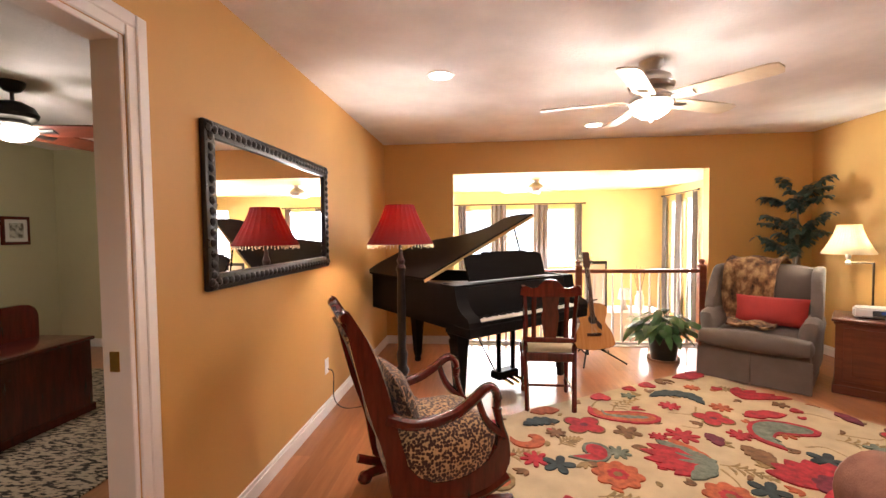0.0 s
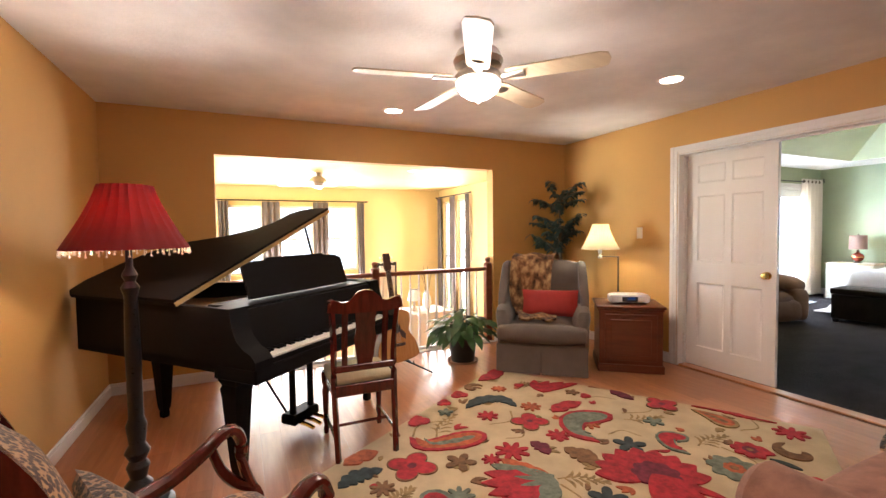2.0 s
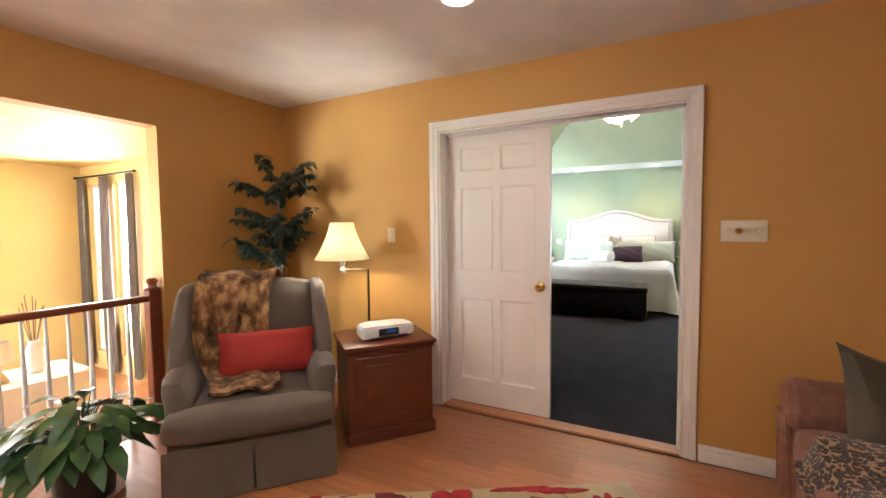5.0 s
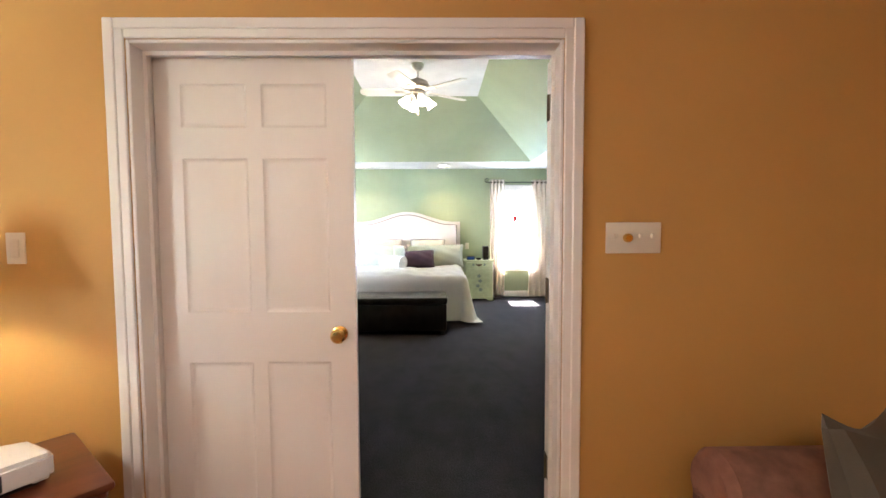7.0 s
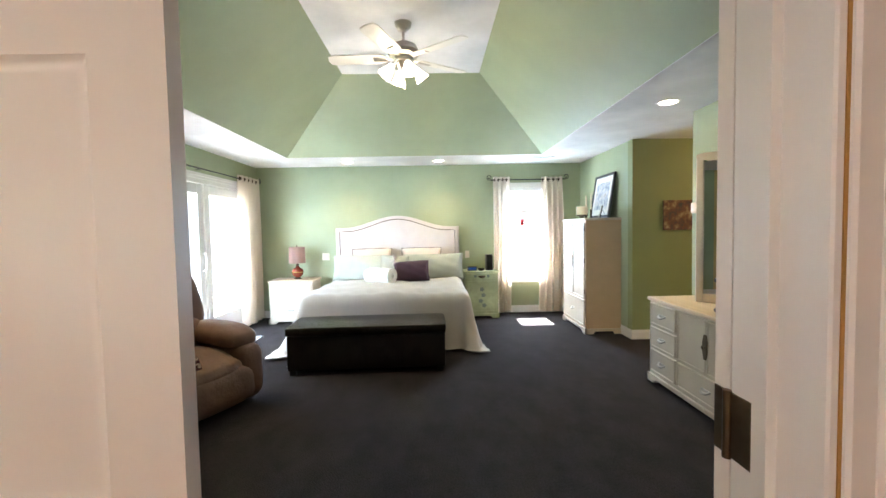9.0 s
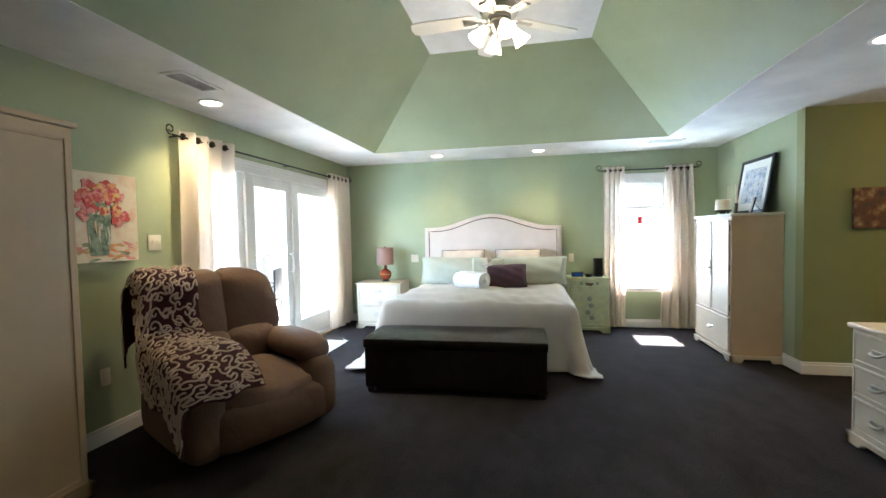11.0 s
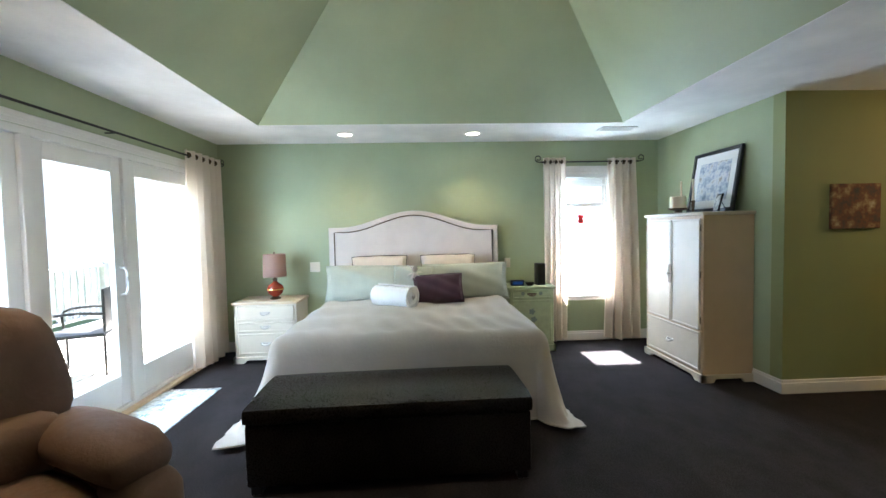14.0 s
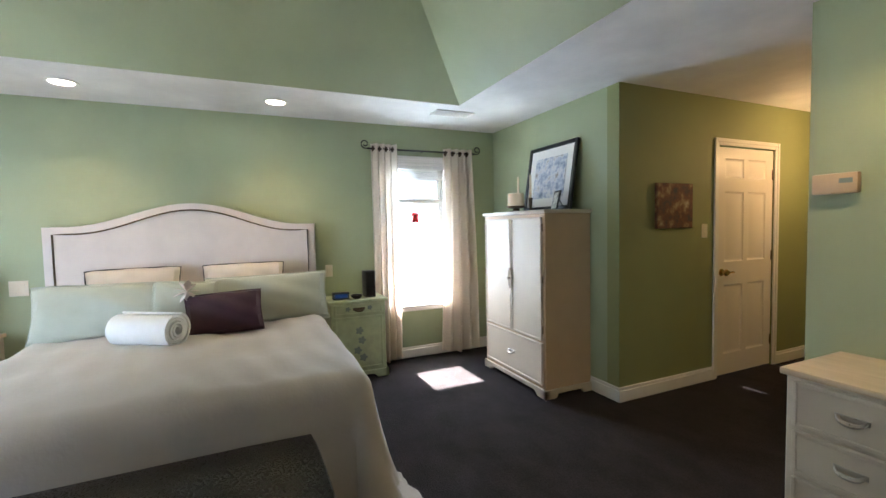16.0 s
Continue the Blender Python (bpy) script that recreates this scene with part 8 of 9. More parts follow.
part("case", box(fresh(), (-0.075, -0.035, 0), (0.075, 0.035, 0.065), 0.008, 2), "black_plastic", k)
part("display", box(fresh(), (-0.055, -0.037, 0.016), (0.055, -0.034, 0.05), 0.001), "display", k, "dim blue display")
k = thing("speaker", "slim black speaker standing on the green nightstand", "speaker", 9.95, 2.17, 0.735, -82)
part("cabinet", box(fresh(), (-0.05, -0.05, 0), (0.05, 0.05, 0.25), 0.01, 2), "black_plastic", k)
part("grille", box(fresh(), (-0.042, -0.054, 0.02), (0.042, -0.049, 0.24), 0.003), "iron", k)
single("trinket_dish", lathe(fresh(), [(0.0, 0), (0.03, 0), (0.05, 0.02), (0.055, 0.035), (0.05, 0.035), (0.03, 0.012), (0.0, 0.01)], 18), "iron", "small dark dish on the green nightstand", "dish", m=pose(9.90, 2.30, 0.735))


def recliner():
    """Faces local -y."""
    X, Y, R = 6.63, 5.20, -27
    c = thing("recliner", "tan microfibre recliner with gathered cushions and padded arms", "recliner", X, Y, 0, R)
    part("base", soft(fresh(), (-0.40, -0.46, 0.02), (0.42, 0.30, 0.30), 0.05, 3), "tan", c)

    def gathers(bm, x0, amount):
        """Short puckers beside a seam at x0."""
        for v in bm.verts:
            v.co.y += amount * math.sin(v.co.z * 120 + v.co.x * 25) * math.exp(-((v.co.x - x0) / 0.05) ** 2)
        return bm
    bm = soft(fresh(), (-0.36, -0.60, 0.06), (0.40, -0.40, 0.345), 0.07, 4, 0.025)
    part("footrest", bm, "tan", c)
    bm = soft(fresh(), (-0.32, -0.57, 0.29), (0.32, 0.12, 0.465), 0.075, 5, 0.025)
    for v in bm.verts:
        v.co.z -= 0.05 * max(0.0, (-0.25 - v.co.y) / 0.3)
    part("seat", bm, "tan", c)
    for s in (-1, 1):
        a, b2 = sorted((s * 0.28, s * 0.51))
        part("arm_side", soft(fresh(), (a + 0.01, -0.50, 0.04), (b2 - 0.01, 0.30, 0.44), 0.09, 4, 0.03), "tan", c)
        part("arm_front", soft(fresh(), (a, -0.575, 0.05), (b2 + 0.005, -0.30, 0.485), 0.085, 4, 0.01), "tan", c)
        bm = soft(fresh(), (a - 0.02, -0.50, 0.445), (b2 + 0.015, 0.24, 0.615), 0.08, 5, 0.012)
        for v in bm.verts:
            v.co.z += 0.025 * math.sin((v.co.y + 0.50) * 4.2) - 0.02 * max(0.0, -0.40 - v.co.y) * 6
            v.co.x += -s * 0.04 * max(0.0, v.co.y)
        part("arm_pad", bm, "tan", c)
        bm = soft(fresh(), (min(-s * 0.012, s * 0.43), 0.02, 0.60), (max(-s * 0.012, s * 0.43), 0.25, 1.115), 0.075, 5, 0.022)
        for v in bm.verts:
            t = (v.co.z - 0.64) / 0.46
            v.co.y += 0.10 * t + 0.03 * abs(v.co.x)
            v.co.z -= 0.05 * (v.co.x / 0.42) ** 2 * t
            v.co.x = 0.01 + v.co.x * (1 - 0.14 * max(0.0, t - 0.35))
        part("headrest_pillow", gathers(bm, 0.02 * s, 0.006), "tan", c)
        bm = soft(fresh(), (min(-s * 0.01, s * 0.36), -0.04, 0.42), (max(-s * 0.01, s * 0.36), 0.18, 0.68), 0.075, 4, 0.028)
        for v in bm.verts:
            v.co.y += 0.03 * abs(v.co.x)
        part("lumbar_pillow", gathers(bm, 0.02 * s, 0.006), "tan", c)
    bm = soft(fresh(), (-0.40, 0.20, 0.10), (0.40, 0.36, 1.04), 0.07, 4, 0.02)
    for v in bm.verts:
        v.co.y += 0.05 * max(0, v.co.z - 0.45)
        v.co.x *= 1 - 0.15 * max(0, v.co.z - 0.7)
    part("back_shell", bm, "tan", c)
    prof = curve([(0, a, b2) for a, b2 in ((0.42, 0.62), (0.415, 0.92), (0.36, 1.085), (0.22, 1.135), (0.085, 1.075), (0.03, 0.93), (-0.005, 0.76), (-0.10, 0.685), (-0.22, 0.675), (-0.36, 0.655), (-0.46, 0.585), (-0.555, 0.50), (-0.60, 0.42))], 6)
    n = len(prof) - 1

    def drape(u, v):
        f = max(0.0, min(0.9999, v)) * n
        q = prof[int(f)].lerp(prof[int(f) + 1], f - int(f))
        right = -0.20 + 0.10 * min(1, max(0, v - 0.45) / 0.3) + 0.02 * math.sin(8 * v)
        width = 0.42 + 0.27 * max(0.0, min(1.0, (v - 0.30) / 0.35))
        edge = -0.505 - 0.02 * min(1, v * 2)
        s = right - u * width
        over = max(0.0, edge - s)
        x = max(s, edge - 0.03 * math.sin(min(1.5, over * 8)) - 0.05 * over)
        wave = 0.010 * math.sin(11 * u + 7 * v) + 0.006 * math.sin(23 * u - 9 * v)
        z = q.z + wave - over * 0.93 - 0.03 * min(1.0, max(0.0, edge + 0.07 - s) / 0.07) ** 2
        return Vector((x - 0.4 * wave * (over > 0), q.y - 0.012 + wave - 0.10 * over, z + 0.010))
    tb = thing("throw_blanket", "maroon fleece throw with cream scrolls draped over the recliner", "throw", X, Y, 0, R)
    part("fleece", sheet(fresh(), drape, 34, 72, -0.012), "scroll", tb)
    # woven curls that follow the cloth
    rng = random.Random(21)
    bm = fresh()
    long_way, wide = 2.0, 0.60
    for i in range(8):
        for j in range(20):
            cu, cv = (i + 0.5 + rng.uniform(-0.15, 0.15)) / 8, (j + 0.5 * (i % 2) + 0.3 + rng.uniform(-0.15, 0.15)) / 20
            turn, hand, big = rng.uniform(0, 6.283), rng.choice((-1, 1)), rng.uniform(0.033, 0.041)
            row = []
            for k in range(31):
                # two spirals that turn into each other, an S
                t = (k - 15) / 15
                side = 1 if t > 0 else -1
                a = turn + (0 if side > 0 else math.pi) + hand * abs(t) * 6.2
                r = big * (1.0 - 0.80 * abs(t))
                ox, oy = side * big * math.cos(turn), side * big * math.sin(turn)
                row.append((cu + (ox - r * math.cos(a)) / wide, cv + (oy - r * math.sin(a)) / long_way))
            row = [(min(0.985, max(0.015, p)), min(0.985, max(0.015, q))) for p, q in row]
            pts = []
            for p, q in row:
                o = drape(p, q)
                e, g = drape(min(1, p + 0.01), q) - o, drape(p, min(1, q + 0.005)) - o
                w = e.cross(g)
                pts.append(o - (w.normalized() if w.length > 1e-9 else Vector((0, 0, 1))) * -0.0125)
            tube(bm, pts, 0.0072, 4)
    tagged(part("scroll_pattern", bm, "scroll_line", tb, "cream curled scroll pattern"), kind="stuff")
    hem = [drape(0.02 + 0.5 * k / 20, 0.985) for k in range(21)]
    part("hem_fold", tube(fresh(), hem, 0.012, 6), "scroll_line", tb, "cream underside turned over at the hem")


recliner()


def flat_picture(name, label, x, y, z, rz, w, h, frame_mat, art, fw=0.0, mat_w=0.0, tiltd=0.0, deep=0.03):
    """Faces local -y; the base point is the middle of its back."""
    p = thing(name, label, "picture", x, y, z, rz)
    m = pose(0, 0, 0, tiltd)
    if fw:
        for a0, a1, b0, b1 in ((-w / 2, -w / 2 + fw, -h / 2, h / 2), (w / 2 - fw, w / 2, -h / 2, h / 2), (-w / 2 + fw, w / 2 - fw, -h / 2, -h / 2 + fw), (-w / 2 + fw, w / 2 - fw, h / 2 - fw, h / 2)):
            part("frame_rail", tilt(box(fresh(), (a0, -deep, b0), (a1, 0, b1), 0.004), 0, m), frame_mat, p)
        part("mat_board", tilt(box(fresh(), (-w / 2 + fw - 0.002, -deep + 0.012, -h / 2 + fw - 0.002), (w / 2 - fw + 0.002, -deep + 0.016, h / 2 - fw + 0.002)), 0, m), "paper", p)
        part("artwork", tilt(box(fresh(), (-w / 2 + mat_w, -deep + 0.009, -h / 2 + mat_w), (w / 2 - mat_w, -deep + 0.0125, h / 2 - mat_w)), 0, m), art, p)
    else:
        part("canvas", tilt(box(fresh(), (-w / 2, -deep, -h / 2), (w / 2, 0, h / 2), 0.004), 0, m), art, p)
    return p


# bouquet canvas
W, H = 0.48, 0.59
p = flat_picture("canvas_painting", "canvas painting of red and orange flowers in a glass vase", 6.275, SLIDE_Y, 1.505, 0, W, H, "", "bouquet", deep=0.035)
_rng = random.Random(3)
def dab(x, z, rx, rz, turn, depth, mat_name, name):
    """One stroke of thick paint with a ragged outline."""
    o = []
    for j in range(14):
        a = j * 2 * math.pi / 14
        k = 0.82 + 0.18 * math.sin(3 * a + 40 * x) + 0.08 * math.sin(5 * a + 31 * z)
        px, pz = rx * k * math.cos(a), rz * k * math.sin(a)
        c, sn = math.cos(turn), math.sin(turn)
        o.append((max(-W / 2 + 0.003, min(W / 2 - 0.003, x + c * px - sn * pz)), max(-H / 2 + 0.003, min(H / 2 - 0.003, z + sn * px + c * pz))))
    part(name, prism(fresh(), o, -0.0355 - depth, -0.0345, "xz"), mat_name, p)


_d = 0.0
for _k in range(26):
    _d += 0.00004
    dab(-0.22 + 0.44 * _rng.random(), -0.285 + 0.11 * _rng.random(), 0.05, 0.014, _rng.uniform(-0.4, 0.4), _d, ("p_table", "p_orange", "p_pink", "p_leaf", "bouquet")[_k % 5], "painted_table")
part("painted_vase", prism(fresh(), [(-0.105, -0.25), (0.015, -0.25), (0.035, -0.12), (0.035, 0.02), (-0.125, 0.02), (-0.12, -0.12)], -0.0355 - _d, -0.0345, "xz"), "p_green", p)
for _k in range(18):
    _d += 0.00004
    dab(-0.115 + 0.14 * _rng.random(), -0.20 + 0.20 * _rng.random(), 0.05, 0.008, 1.57 + _rng.uniform(-0.15, 0.15), _d, ("p_leaf", "p_sky", "p_green", "bouquet")[_k % 4], "painted_glass")
for _k in range(16):
    _d += 0.00004
    dab(-0.04 + _rng.gauss(0, 0.07), 0.06 + _rng.gauss(0, 0.04), 0.035, 0.012, _rng.uniform(0, 3), _d, ("p_leaf", "p_green")[_k % 2], "painted_leaf")
for _k in range(34):
    _x, _z, _r = -0.04 + _rng.gauss(0, 0.10), 0.12 + _rng.gauss(0, 0.065), 0.032 + 0.016 * _rng.random()
    _x, _z = max(-0.20, min(0.20, _x)), min(0.23, _z)
    _c = ("p_red", "p_red", "p_pink", "p_red", "p_orange", "p_red", "p_yellow")[_k % 7]
    for _j in range(4):
        _d += 0.00004
        dab(_x + _rng.gauss(0, _r * 0.35), _z + _rng.gauss(0, _r * 0.35), _r * (1.0 - 0.2 * _j), _r * (0.8 - 0.15 * _j), _rng.uniform(0, 3), _d, _c if _j % 2 == 0 else ("p_red" if _c != "p_red" else "p_pink"), "painted_petal")
flat_picture("canvas_painting", "small dark still-life canvas on the hall wall", 8.395, 0.045, 1.51, -90, 0.41, 0.36, "", "still", deep=0.03)
flat_picture("framed_watercolour", "harbour watercolour in a black frame leaning on the wardrobe", 9.12, 0.685, 1.50 + 0.30, 180, 0.66, 0.60, "black_plastic", "marina", 0.035, 0.115, -9, 0.028)
f = thing("photo_frame", "small easel photo frame on the wardrobe", "picture frame", 8.90, 0.83, 1.50, 165)
part("frame", tilt(box(fresh(), (-0.06, -0.006, 0), (0.06, 0.006, 0.17), 0.003), 0, pose(0, 0, 0, -14)), "iron", f)
part("photo", tilt(box(fresh(), (-0.045, -0.008, 0.015), (0.045, -0.005, 0.155)), 0, pose(0, 0, 0, -14)), "inkprint", f)
part("strut", tube(fresh(), ((0, 0.03, 0.12), (0, 0.10, 0.003)), 0.003, 5), "iron", f)
c = thing("candle_stand", "cream pillar candle on a brass stand on the wardrobe", "candle", 9.36, 0.90, 1.50)
part("stand", lathe(fresh(), [(0.0, 0), (0.06, 0), (0.06, 0.01), (0.03, 0.02), (0.03, 0.035), (0.085, 0.045), (0.09, 0.06), (0.0, 0.06)], 20), "antique", c)
part("candle", lathe(fresh(), [(0.0, 0.06), (0.075, 0.06), (0.075, 0.17), (0.068, 0.178), (0.0, 0.17)], 20), "wax", c)
for _x, _y in ((9.47, 0.80), (9.27, 0.80)):
    c = thing("taper_candle", "slim cream taper candle in a small holder on the wardrobe", "candle", _x, _y, 1.50, group="tapers on the wardrobe")
    part("holder", lathe(fresh(), [(0.0, 0), (0.03, 0), (0.03, 0.008), (0.012, 0.02), (0.016, 0.10), (0.02, 0.13), (0.0, 0.13)], 14), "antique", c)
    part("candle", lathe(fresh(), [(0.0, 0.12), (0.011, 0.12), (0.009, 0.34), (0.0, 0.345)], 10), "wax", c)

# switches and the thermostat
switch_plate("light_switch", 6.68, SLIDE_Y, 1.33, 0, 2, "ivory two-gang toggle switch beside the curtain", "toggle")
switch_plate("wall_outlet", 6.25, SLIDE_Y, 0.44, 0, 1, "ivory wall outlet behind the recliner", "outlet")
switch_plate("wall_outlet", BACK_X, 4.79, 0.98, -90, 2, "ivory two-gang plate beside the headboard", "rocker")
switch_plate("wall_outlet", BACK_X, 2.49, 0.975, -90, 1, "ivory plate beside the headboard", "rocker")
switch_plate("light_switch", 8.395, -0.345, 1.30, -90, 1, "ivory single switch beside the hall door", "rocker")
t = thing("thermostat", "beige wall thermostat with a small display", "thermostat", 7.08, NICHE_Y, 1.545, 180)
part("case", box(fresh(), (-0.088, -0.035, -0.048), (0.088, 0, 0.048), 0.008, 2), "tancream", t)
part("display", box(fresh(), (0.02, -0.037, 0.0), (0.07, -0.034, 0.022)), "flower_grey", t, "grey display window")


def vent(x, y, rz):
    v = thing("ceiling_vent", "white slatted ceiling air vent", "vent", x, y, CEIL, rz, group="ceiling vents")
    bm = fresh()
    for a0, a1, b0, b1 in ((-0.19, 0.19, -0.09, -0.065), (-0.19, 0.19, 0.065, 0.09), (-0.19, -0.165, -0.065, 0.065), (0.165, 0.19, -0.065, 0.065)):
        box(bm, (a0, b0, -0.012), (a1, b1, 0), 0.003)
    part("frame", bm, "trim", v)
    # black sheet in place of the dark duct behind the slats
    part("backing", box(fresh(), (-0.166, -0.066, -0.004), (0.166, 0.066, -0.001)), "black_plastic", v)
    for k in range(7):
        part("slat", tilt(box(fresh(), (-0.166, -0.008, -0.001), (0.166, 0.008, 0.001)), 0, pose(0, -0.054 + 0.018 * k, -0.007, 35)), "trim", v)
    return v


vent(6.50, 5.31, 0)
vent(9.61, 1.42, 90)
f = ceiling_fan("ceiling_fan", "nickel ceiling fan with white blades and four lit glass cups", 7.07, 3.26, TOP, 0.17, 5, 15, 0.66, 0.14, "blade_white", "nickel", -0.30)
part("light_body", lathe(fresh(), [(0.0, -0.31), (0.06, -0.31), (0.075, -0.34), (0.055, -0.40), (0.02, -0.46), (0.0, -0.47)], 18), "nickel", f)
for _k in range(4):
    _m = pose(0, 0, 0, 0, 0, 20 + 90 * _k) @ pose(0.105, 0, -0.375, 0, -38)
    a = part("lamp_arm", tube(fresh(), [pose(0, 0, 0, 0, 0, 20 + 90 * _k) @ Vector(q) for q in ((0.04, 0, -0.36), (0.08, 0, -0.35), (0.105, 0, -0.37))], 0.009, 6), "nickel", f)
    part("glass_cup", lathe(fresh(), [(0.0, 0.0), (0.022, 0.0), (0.03, -0.02), (0.042, -0.06), (0.058, -0.10), (0.064, -0.115), (0.060, -0.115), (0.0, -0.09)], 18, m=_m), "frosted", a, "glowing frosted glass cup")
part("pull_chain", tube(fresh(), ((0, 0, -0.46), (0, 0, -0.54)), 0.003, 5), "nickel", f)
part("pull_knob", lathe(fresh(), [(0.0, -0.57), (0.012, -0.56), (0.012, -0.545), (0.0, -0.535)], 10), "wax", f)

# small rug at the patio door
r = thing("door_mat_rug", "pale blue fringed cotton rug at the patio door", "rug", 8.45, 5.655, 0.0, 0)
part("weave", box(fresh(), (-0.49, -0.30, 0.0), (0.49, 0.19, 0.010), 0.003), "rug_pale", r)
for _s in (-1, 1):
    b = fresh()
    for _k in range(39):
        _y = -0.297 + _k * 0.0127
        tube(b, ((_s * 0.485, _y, 0.006), (_s * 0.53, _y + 0.004 * math.sin(_k), 0.005), (_s * 0.565, _y + 0.006 * math.sin(2.3 * _k), 0.003)), 0.003, 4)
    part("fringe", b, "towel", r, "cream knotted fringe")
for _k in range(9):
    _x, _y = -0.40 + 0.1 * _k, 0.04 * math.sin(2.2 * _k)
    b = prism(fresh(), [(_x + 0.04 * (0.6 + 0.4 * math.cos(5 * a)) * math.cos(a), _y + 0.04 * (0.6 + 0.4 * math.cos(5 * a)) * math.sin(a)) for a in [j * 0.3142 for j in range(20)]], 0.006, 0.0115)
    part("woven_flower", b, "rug_blue", r)

# things on a shelf at the end of the hall
s = thing("wall_shelf", "small dark wall shelf at the end of the hall", "shelf", 8.20, -2.72, 0)
part("board", box(fresh(), (-0.18, -0.17, 0.83), (0.18, 0.17, 0.86), 0.004), "mahogany", s)
for _x in (-0.15, 0.15):
    for _y in (-0.14, 0.14):
        part("leg", box(fresh(), (_x - 0.015, _y - 0.015, 0), (_x + 0.015, _y + 0.015, 0.83), 0.003), "mahogany", s)
b = box(fresh(), (-0.05, -0.05, 0), (0.05, 0.05, 0.14), 0.006)
single("gift_box", b, "red", "small red box on the hall shelf", "box", m=pose(8.12, -2.66, 0.86))
b = lathe(fresh(), [(0.0, 0), (0.04, 0), (0.06, 0.08), (0.035, 0.20), (0.045, 0.26), (0.0, 0.25)], 16)
single("hall_vase", b, "antique", "small metallic vase on the hall shelf", "vase", m=pose(8.26, -2.66, 0.86))

# ---------------------------------------------------------------- outside
b = fresh()
bmesh.ops.create_grid(b, x_segments=2, y_segments=2, size=700, matrix=Matrix.Translation((0, 0, -1.2)))
setting("ground", b, "grass", "lawn running out to the trees", "ground")
b = box(fresh(), (4.1, SLIDE_Y + 0.15, -0.30), (13.0, 9.2, -0.06))
deck = setting("deck", b, "concrete", "pale wooden deck outside the patio door", "deck")
_pl = done("deck_board", box(fresh(), (0, 0, 0), (8.88, 0.135, 0.025), 0.004), "concrete")
for _k in range(20):
    o = new("deck_board", _pl)
    o.parent, o.location = deck, (4.11, SLIDE_Y + 0.17 + 0.155 * _k, -0.06)
r = thing("deck_railing", "weathered grey deck railing with square balusters", "railing", 4.2, 9.1, -0.04)
part("top_rail", box(fresh(), (0, -0.05, 0.92), (8.7, 0.05, 0.96), 0.006), "weathered", r)
part("bottom_rail", box(fresh(), (0, -0.025, 0.08), (8.7, 0.025, 0.13), 0.004), "weathered", r)
_bl = done("baluster", box(fresh(), (-0.018, -0.018, 0.13), (0.018, 0.018, 0.92), 0.003), "weathered")
for _k in range(62):
    o = new("baluster", _bl)
    o.parent, o.location = r, (0.1 + 0.14 * _k, 0, 0)
for _k in range(5):
    part("post", box(fresh(), (2.15 * _k - 0.0, -0.05, 0), (2.15 * _k + 0.1, 0.05, 1.0), 0.005), "weathered", r)
c = thing("patio_chair", "dark metal patio chair on the deck", "chair", 9.75, 7.1, -0.035, 200)
part("seat", soft(fresh(), (-0.25, -0.25, 0.40), (0.25, 0.25, 0.45), 0.02, 3), "iron", c)
part("backrest", soft(fresh(), (-0.25, 0.23, 0.45), (0.25, 0.27, 0.90), 0.02, 3), "iron", c)
for _x in (-0.22, 0.22):
    for _y in (-0.22, 0.24):
        part("leg", tube(fresh(), ((_x, _y, 0), (_x, _y, 0.42)), 0.014, 8), "iron", c)
    part("armrest", tube(fresh(), curve(((_x * 1.1, 0.25, 0.64), (_x * 1.15, 0.0, 0.66), (_x * 1.15, -0.24, 0.62), (_x * 1.1, -0.25, 0.42))), 0.014, 8), "iron", c)
# deep eave over the bed wall
b = fresh()
box(b, (BACK_X + 0.15, -1.5, 2.46), (11.34, 7.5, 2.60), 0.01)
setting("eave", b, "siding", "white soffit of the overhanging roof", "roof")
b = box(fresh(), (-5.6, -3.3, 3.45), (10.9, 10.4, 3.55))
setting("roof", b, "siding", "flat upper roof over the rooms", "roof")


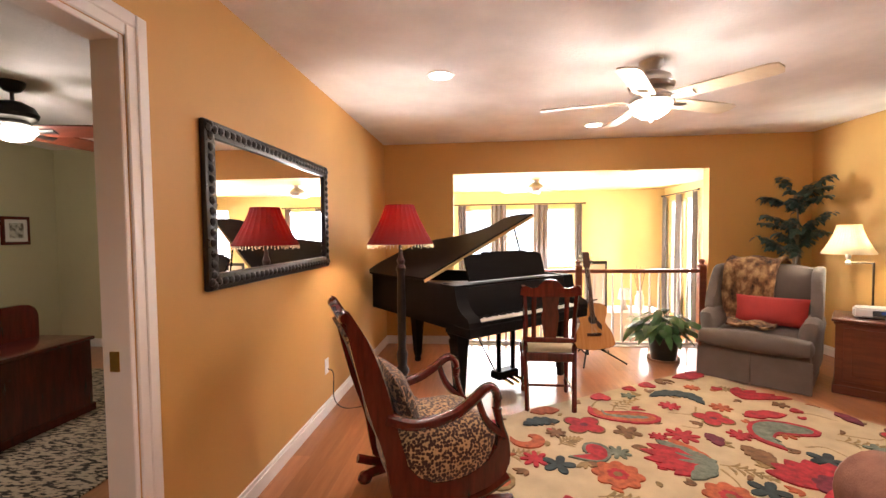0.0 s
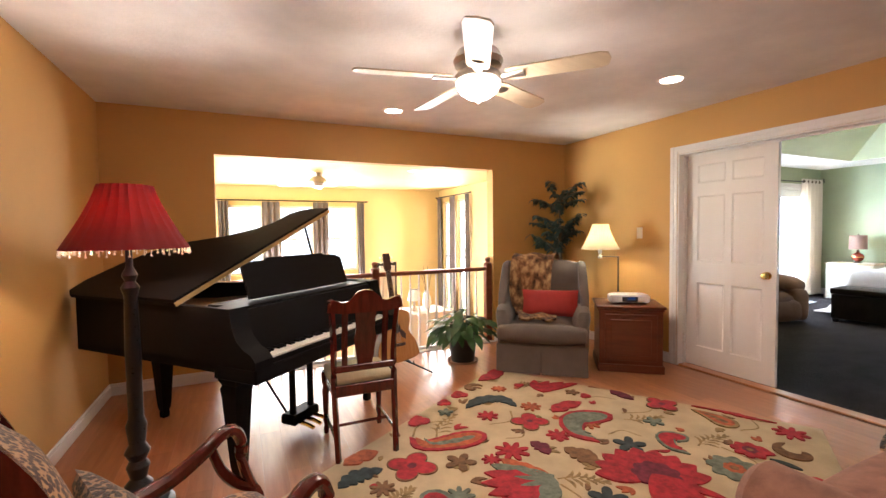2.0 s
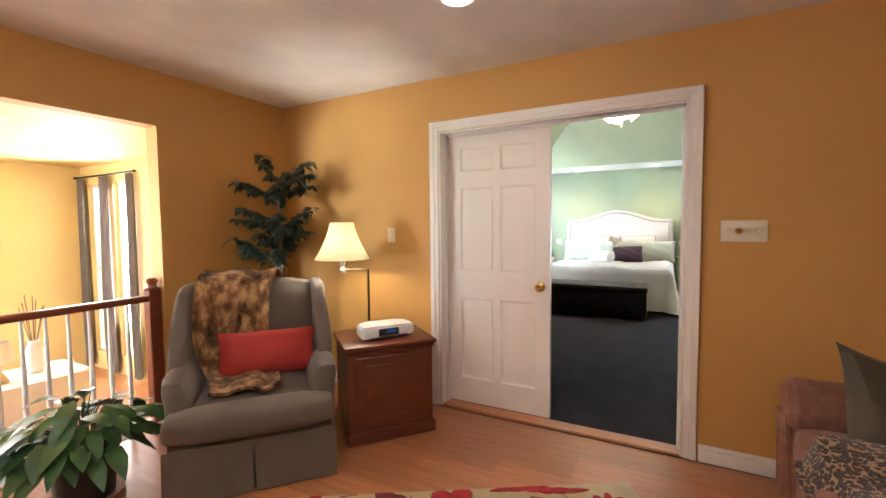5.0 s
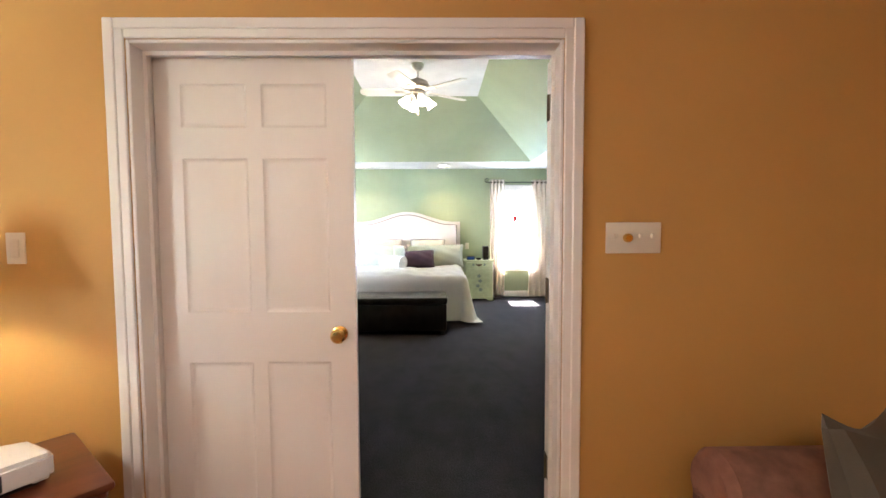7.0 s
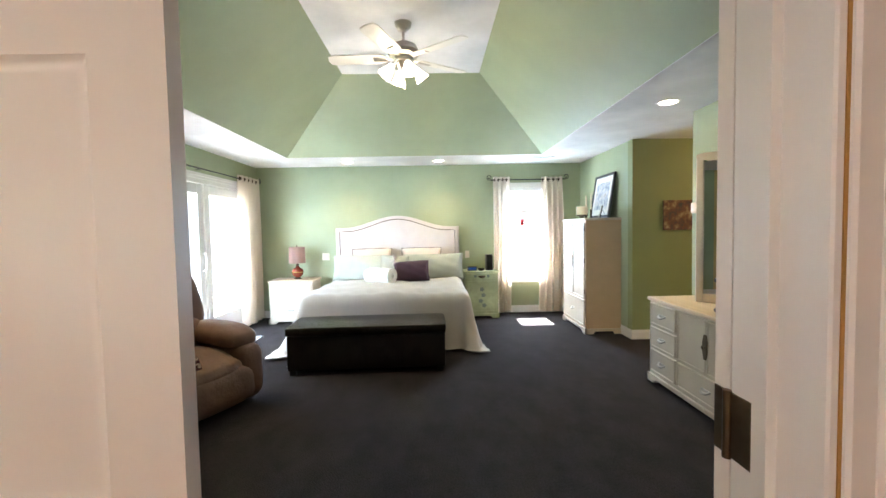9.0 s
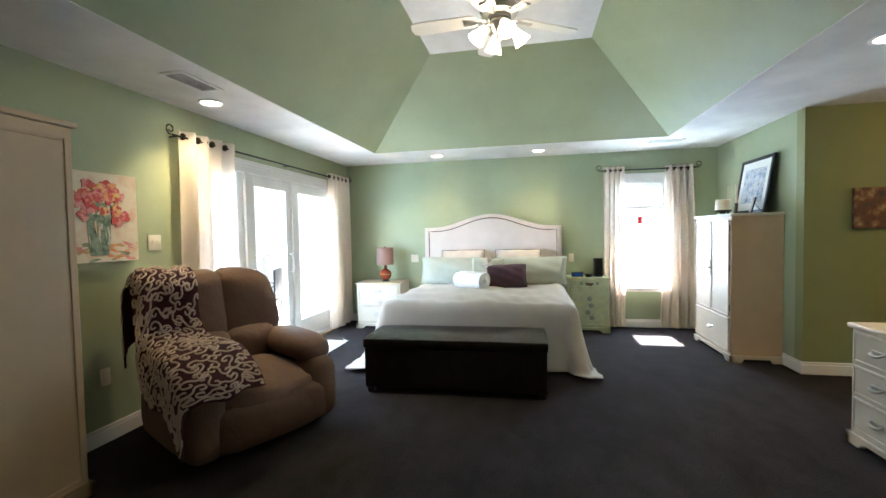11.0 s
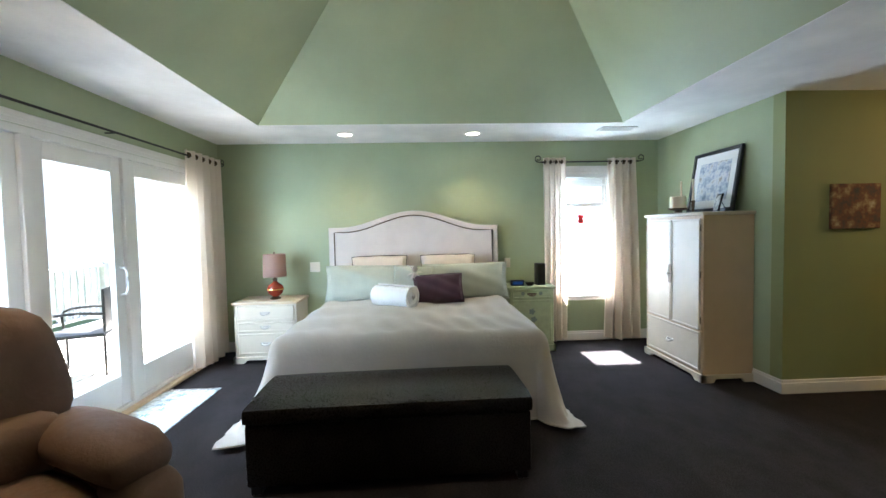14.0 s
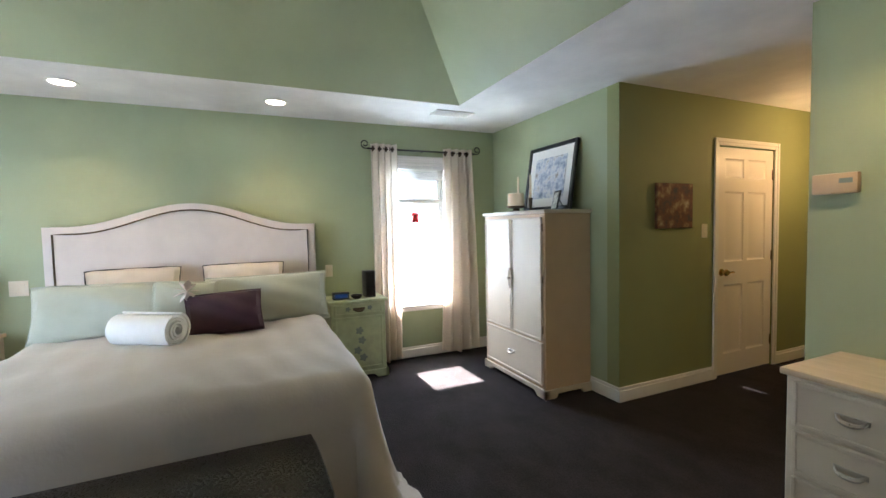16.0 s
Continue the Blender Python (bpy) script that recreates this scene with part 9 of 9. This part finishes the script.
def tree(x, y, h, seed):
    rng = random.Random(seed)
    t = thing("tree", "leafy garden tree with an uneven crown", "tree", x, y, -1.2, group="garden trees")
    part("trunk", tube(fresh(), curve(((0, 0, 0), (0.1, 0.05, h * 0.3), (-0.05, 0.1, h * 0.6), (0.1, 0, h * 0.9))), lambda s: 0.20 * (1.1 - s), 8), "tree_bark", t)
    limbs, crown = fresh(), fresh()
    for k in range(16):
        z0, a = h * (0.35 + 0.5 * rng.random()), rng.random() * 6.283
        ln = h * (0.18 + 0.16 * rng.random())
        tip = Vector((ln * math.cos(a), ln * math.sin(a), z0 + ln * 0.6))
        tube(limbs, ((0, 0, z0), tip * 0.5 + Vector((0, 0, z0 * 0.5 + 0.1)), tip), lambda s: 0.06 * (1.1 - s), 5)
        for j in range(16):
            q = tip + Vector((rng.gauss(0, 0.5), rng.gauss(0, 0.5), rng.gauss(0, 0.4)))
            b2 = rng.random() * 6.283
            leaf(crown, q, (math.cos(b2), math.sin(b2), rng.uniform(-0.6, 0.6)), 0.28, 0.6, 0.3)
    part("limbs", limbs, "tree_bark", t)
    part("crown", crown, "tree_leaf", t)
    return t


_t = tree(17.8, 19.6, 5.5, 1)
for _x, _y, _r in ((11.5, 19.4, 70), (7.6, 19.0, 150)):
    copy_thing(_t, pose(_x, _y, -1.2, 0, 0, _r))
# added glowing panels in place of the bright view outside the windows
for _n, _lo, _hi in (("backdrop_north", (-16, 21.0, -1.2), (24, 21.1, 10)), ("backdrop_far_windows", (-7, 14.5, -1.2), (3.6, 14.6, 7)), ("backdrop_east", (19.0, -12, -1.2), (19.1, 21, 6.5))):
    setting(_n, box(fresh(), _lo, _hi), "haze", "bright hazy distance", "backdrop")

# ---------------------------------------------------------------- floor planks of the den
_rng = random.Random(7)
_cache = {}


def plank_mesh(length):
    key = round(length, 3)
    if key not in _cache:
        _cache[key] = done("plank", box(fresh(), (0.0003, 0.0003, -0.012), (0.1237, length - 0.0003, 0.0)), "plank")
    return _cache[key]


for _k in range(39):
    _x, _y, _n = LEFT_X + 0.124 * _k, -1.3, 0
    while _y < FAR_Y - 0.005:
        _len = 1.35 if _n else (0.35, 0.75, 1.15)[(_k * 2 + _k // 3) % 3]
        if FAR_Y - _y - _len < 0.25:
            _len = FAR_Y - _y
        o = new("plank", plank_mesh(_len))
        o.parent, o.location = floor_den, (_x, _y, 0)
        _y, _n = _y + _len, _n + 1
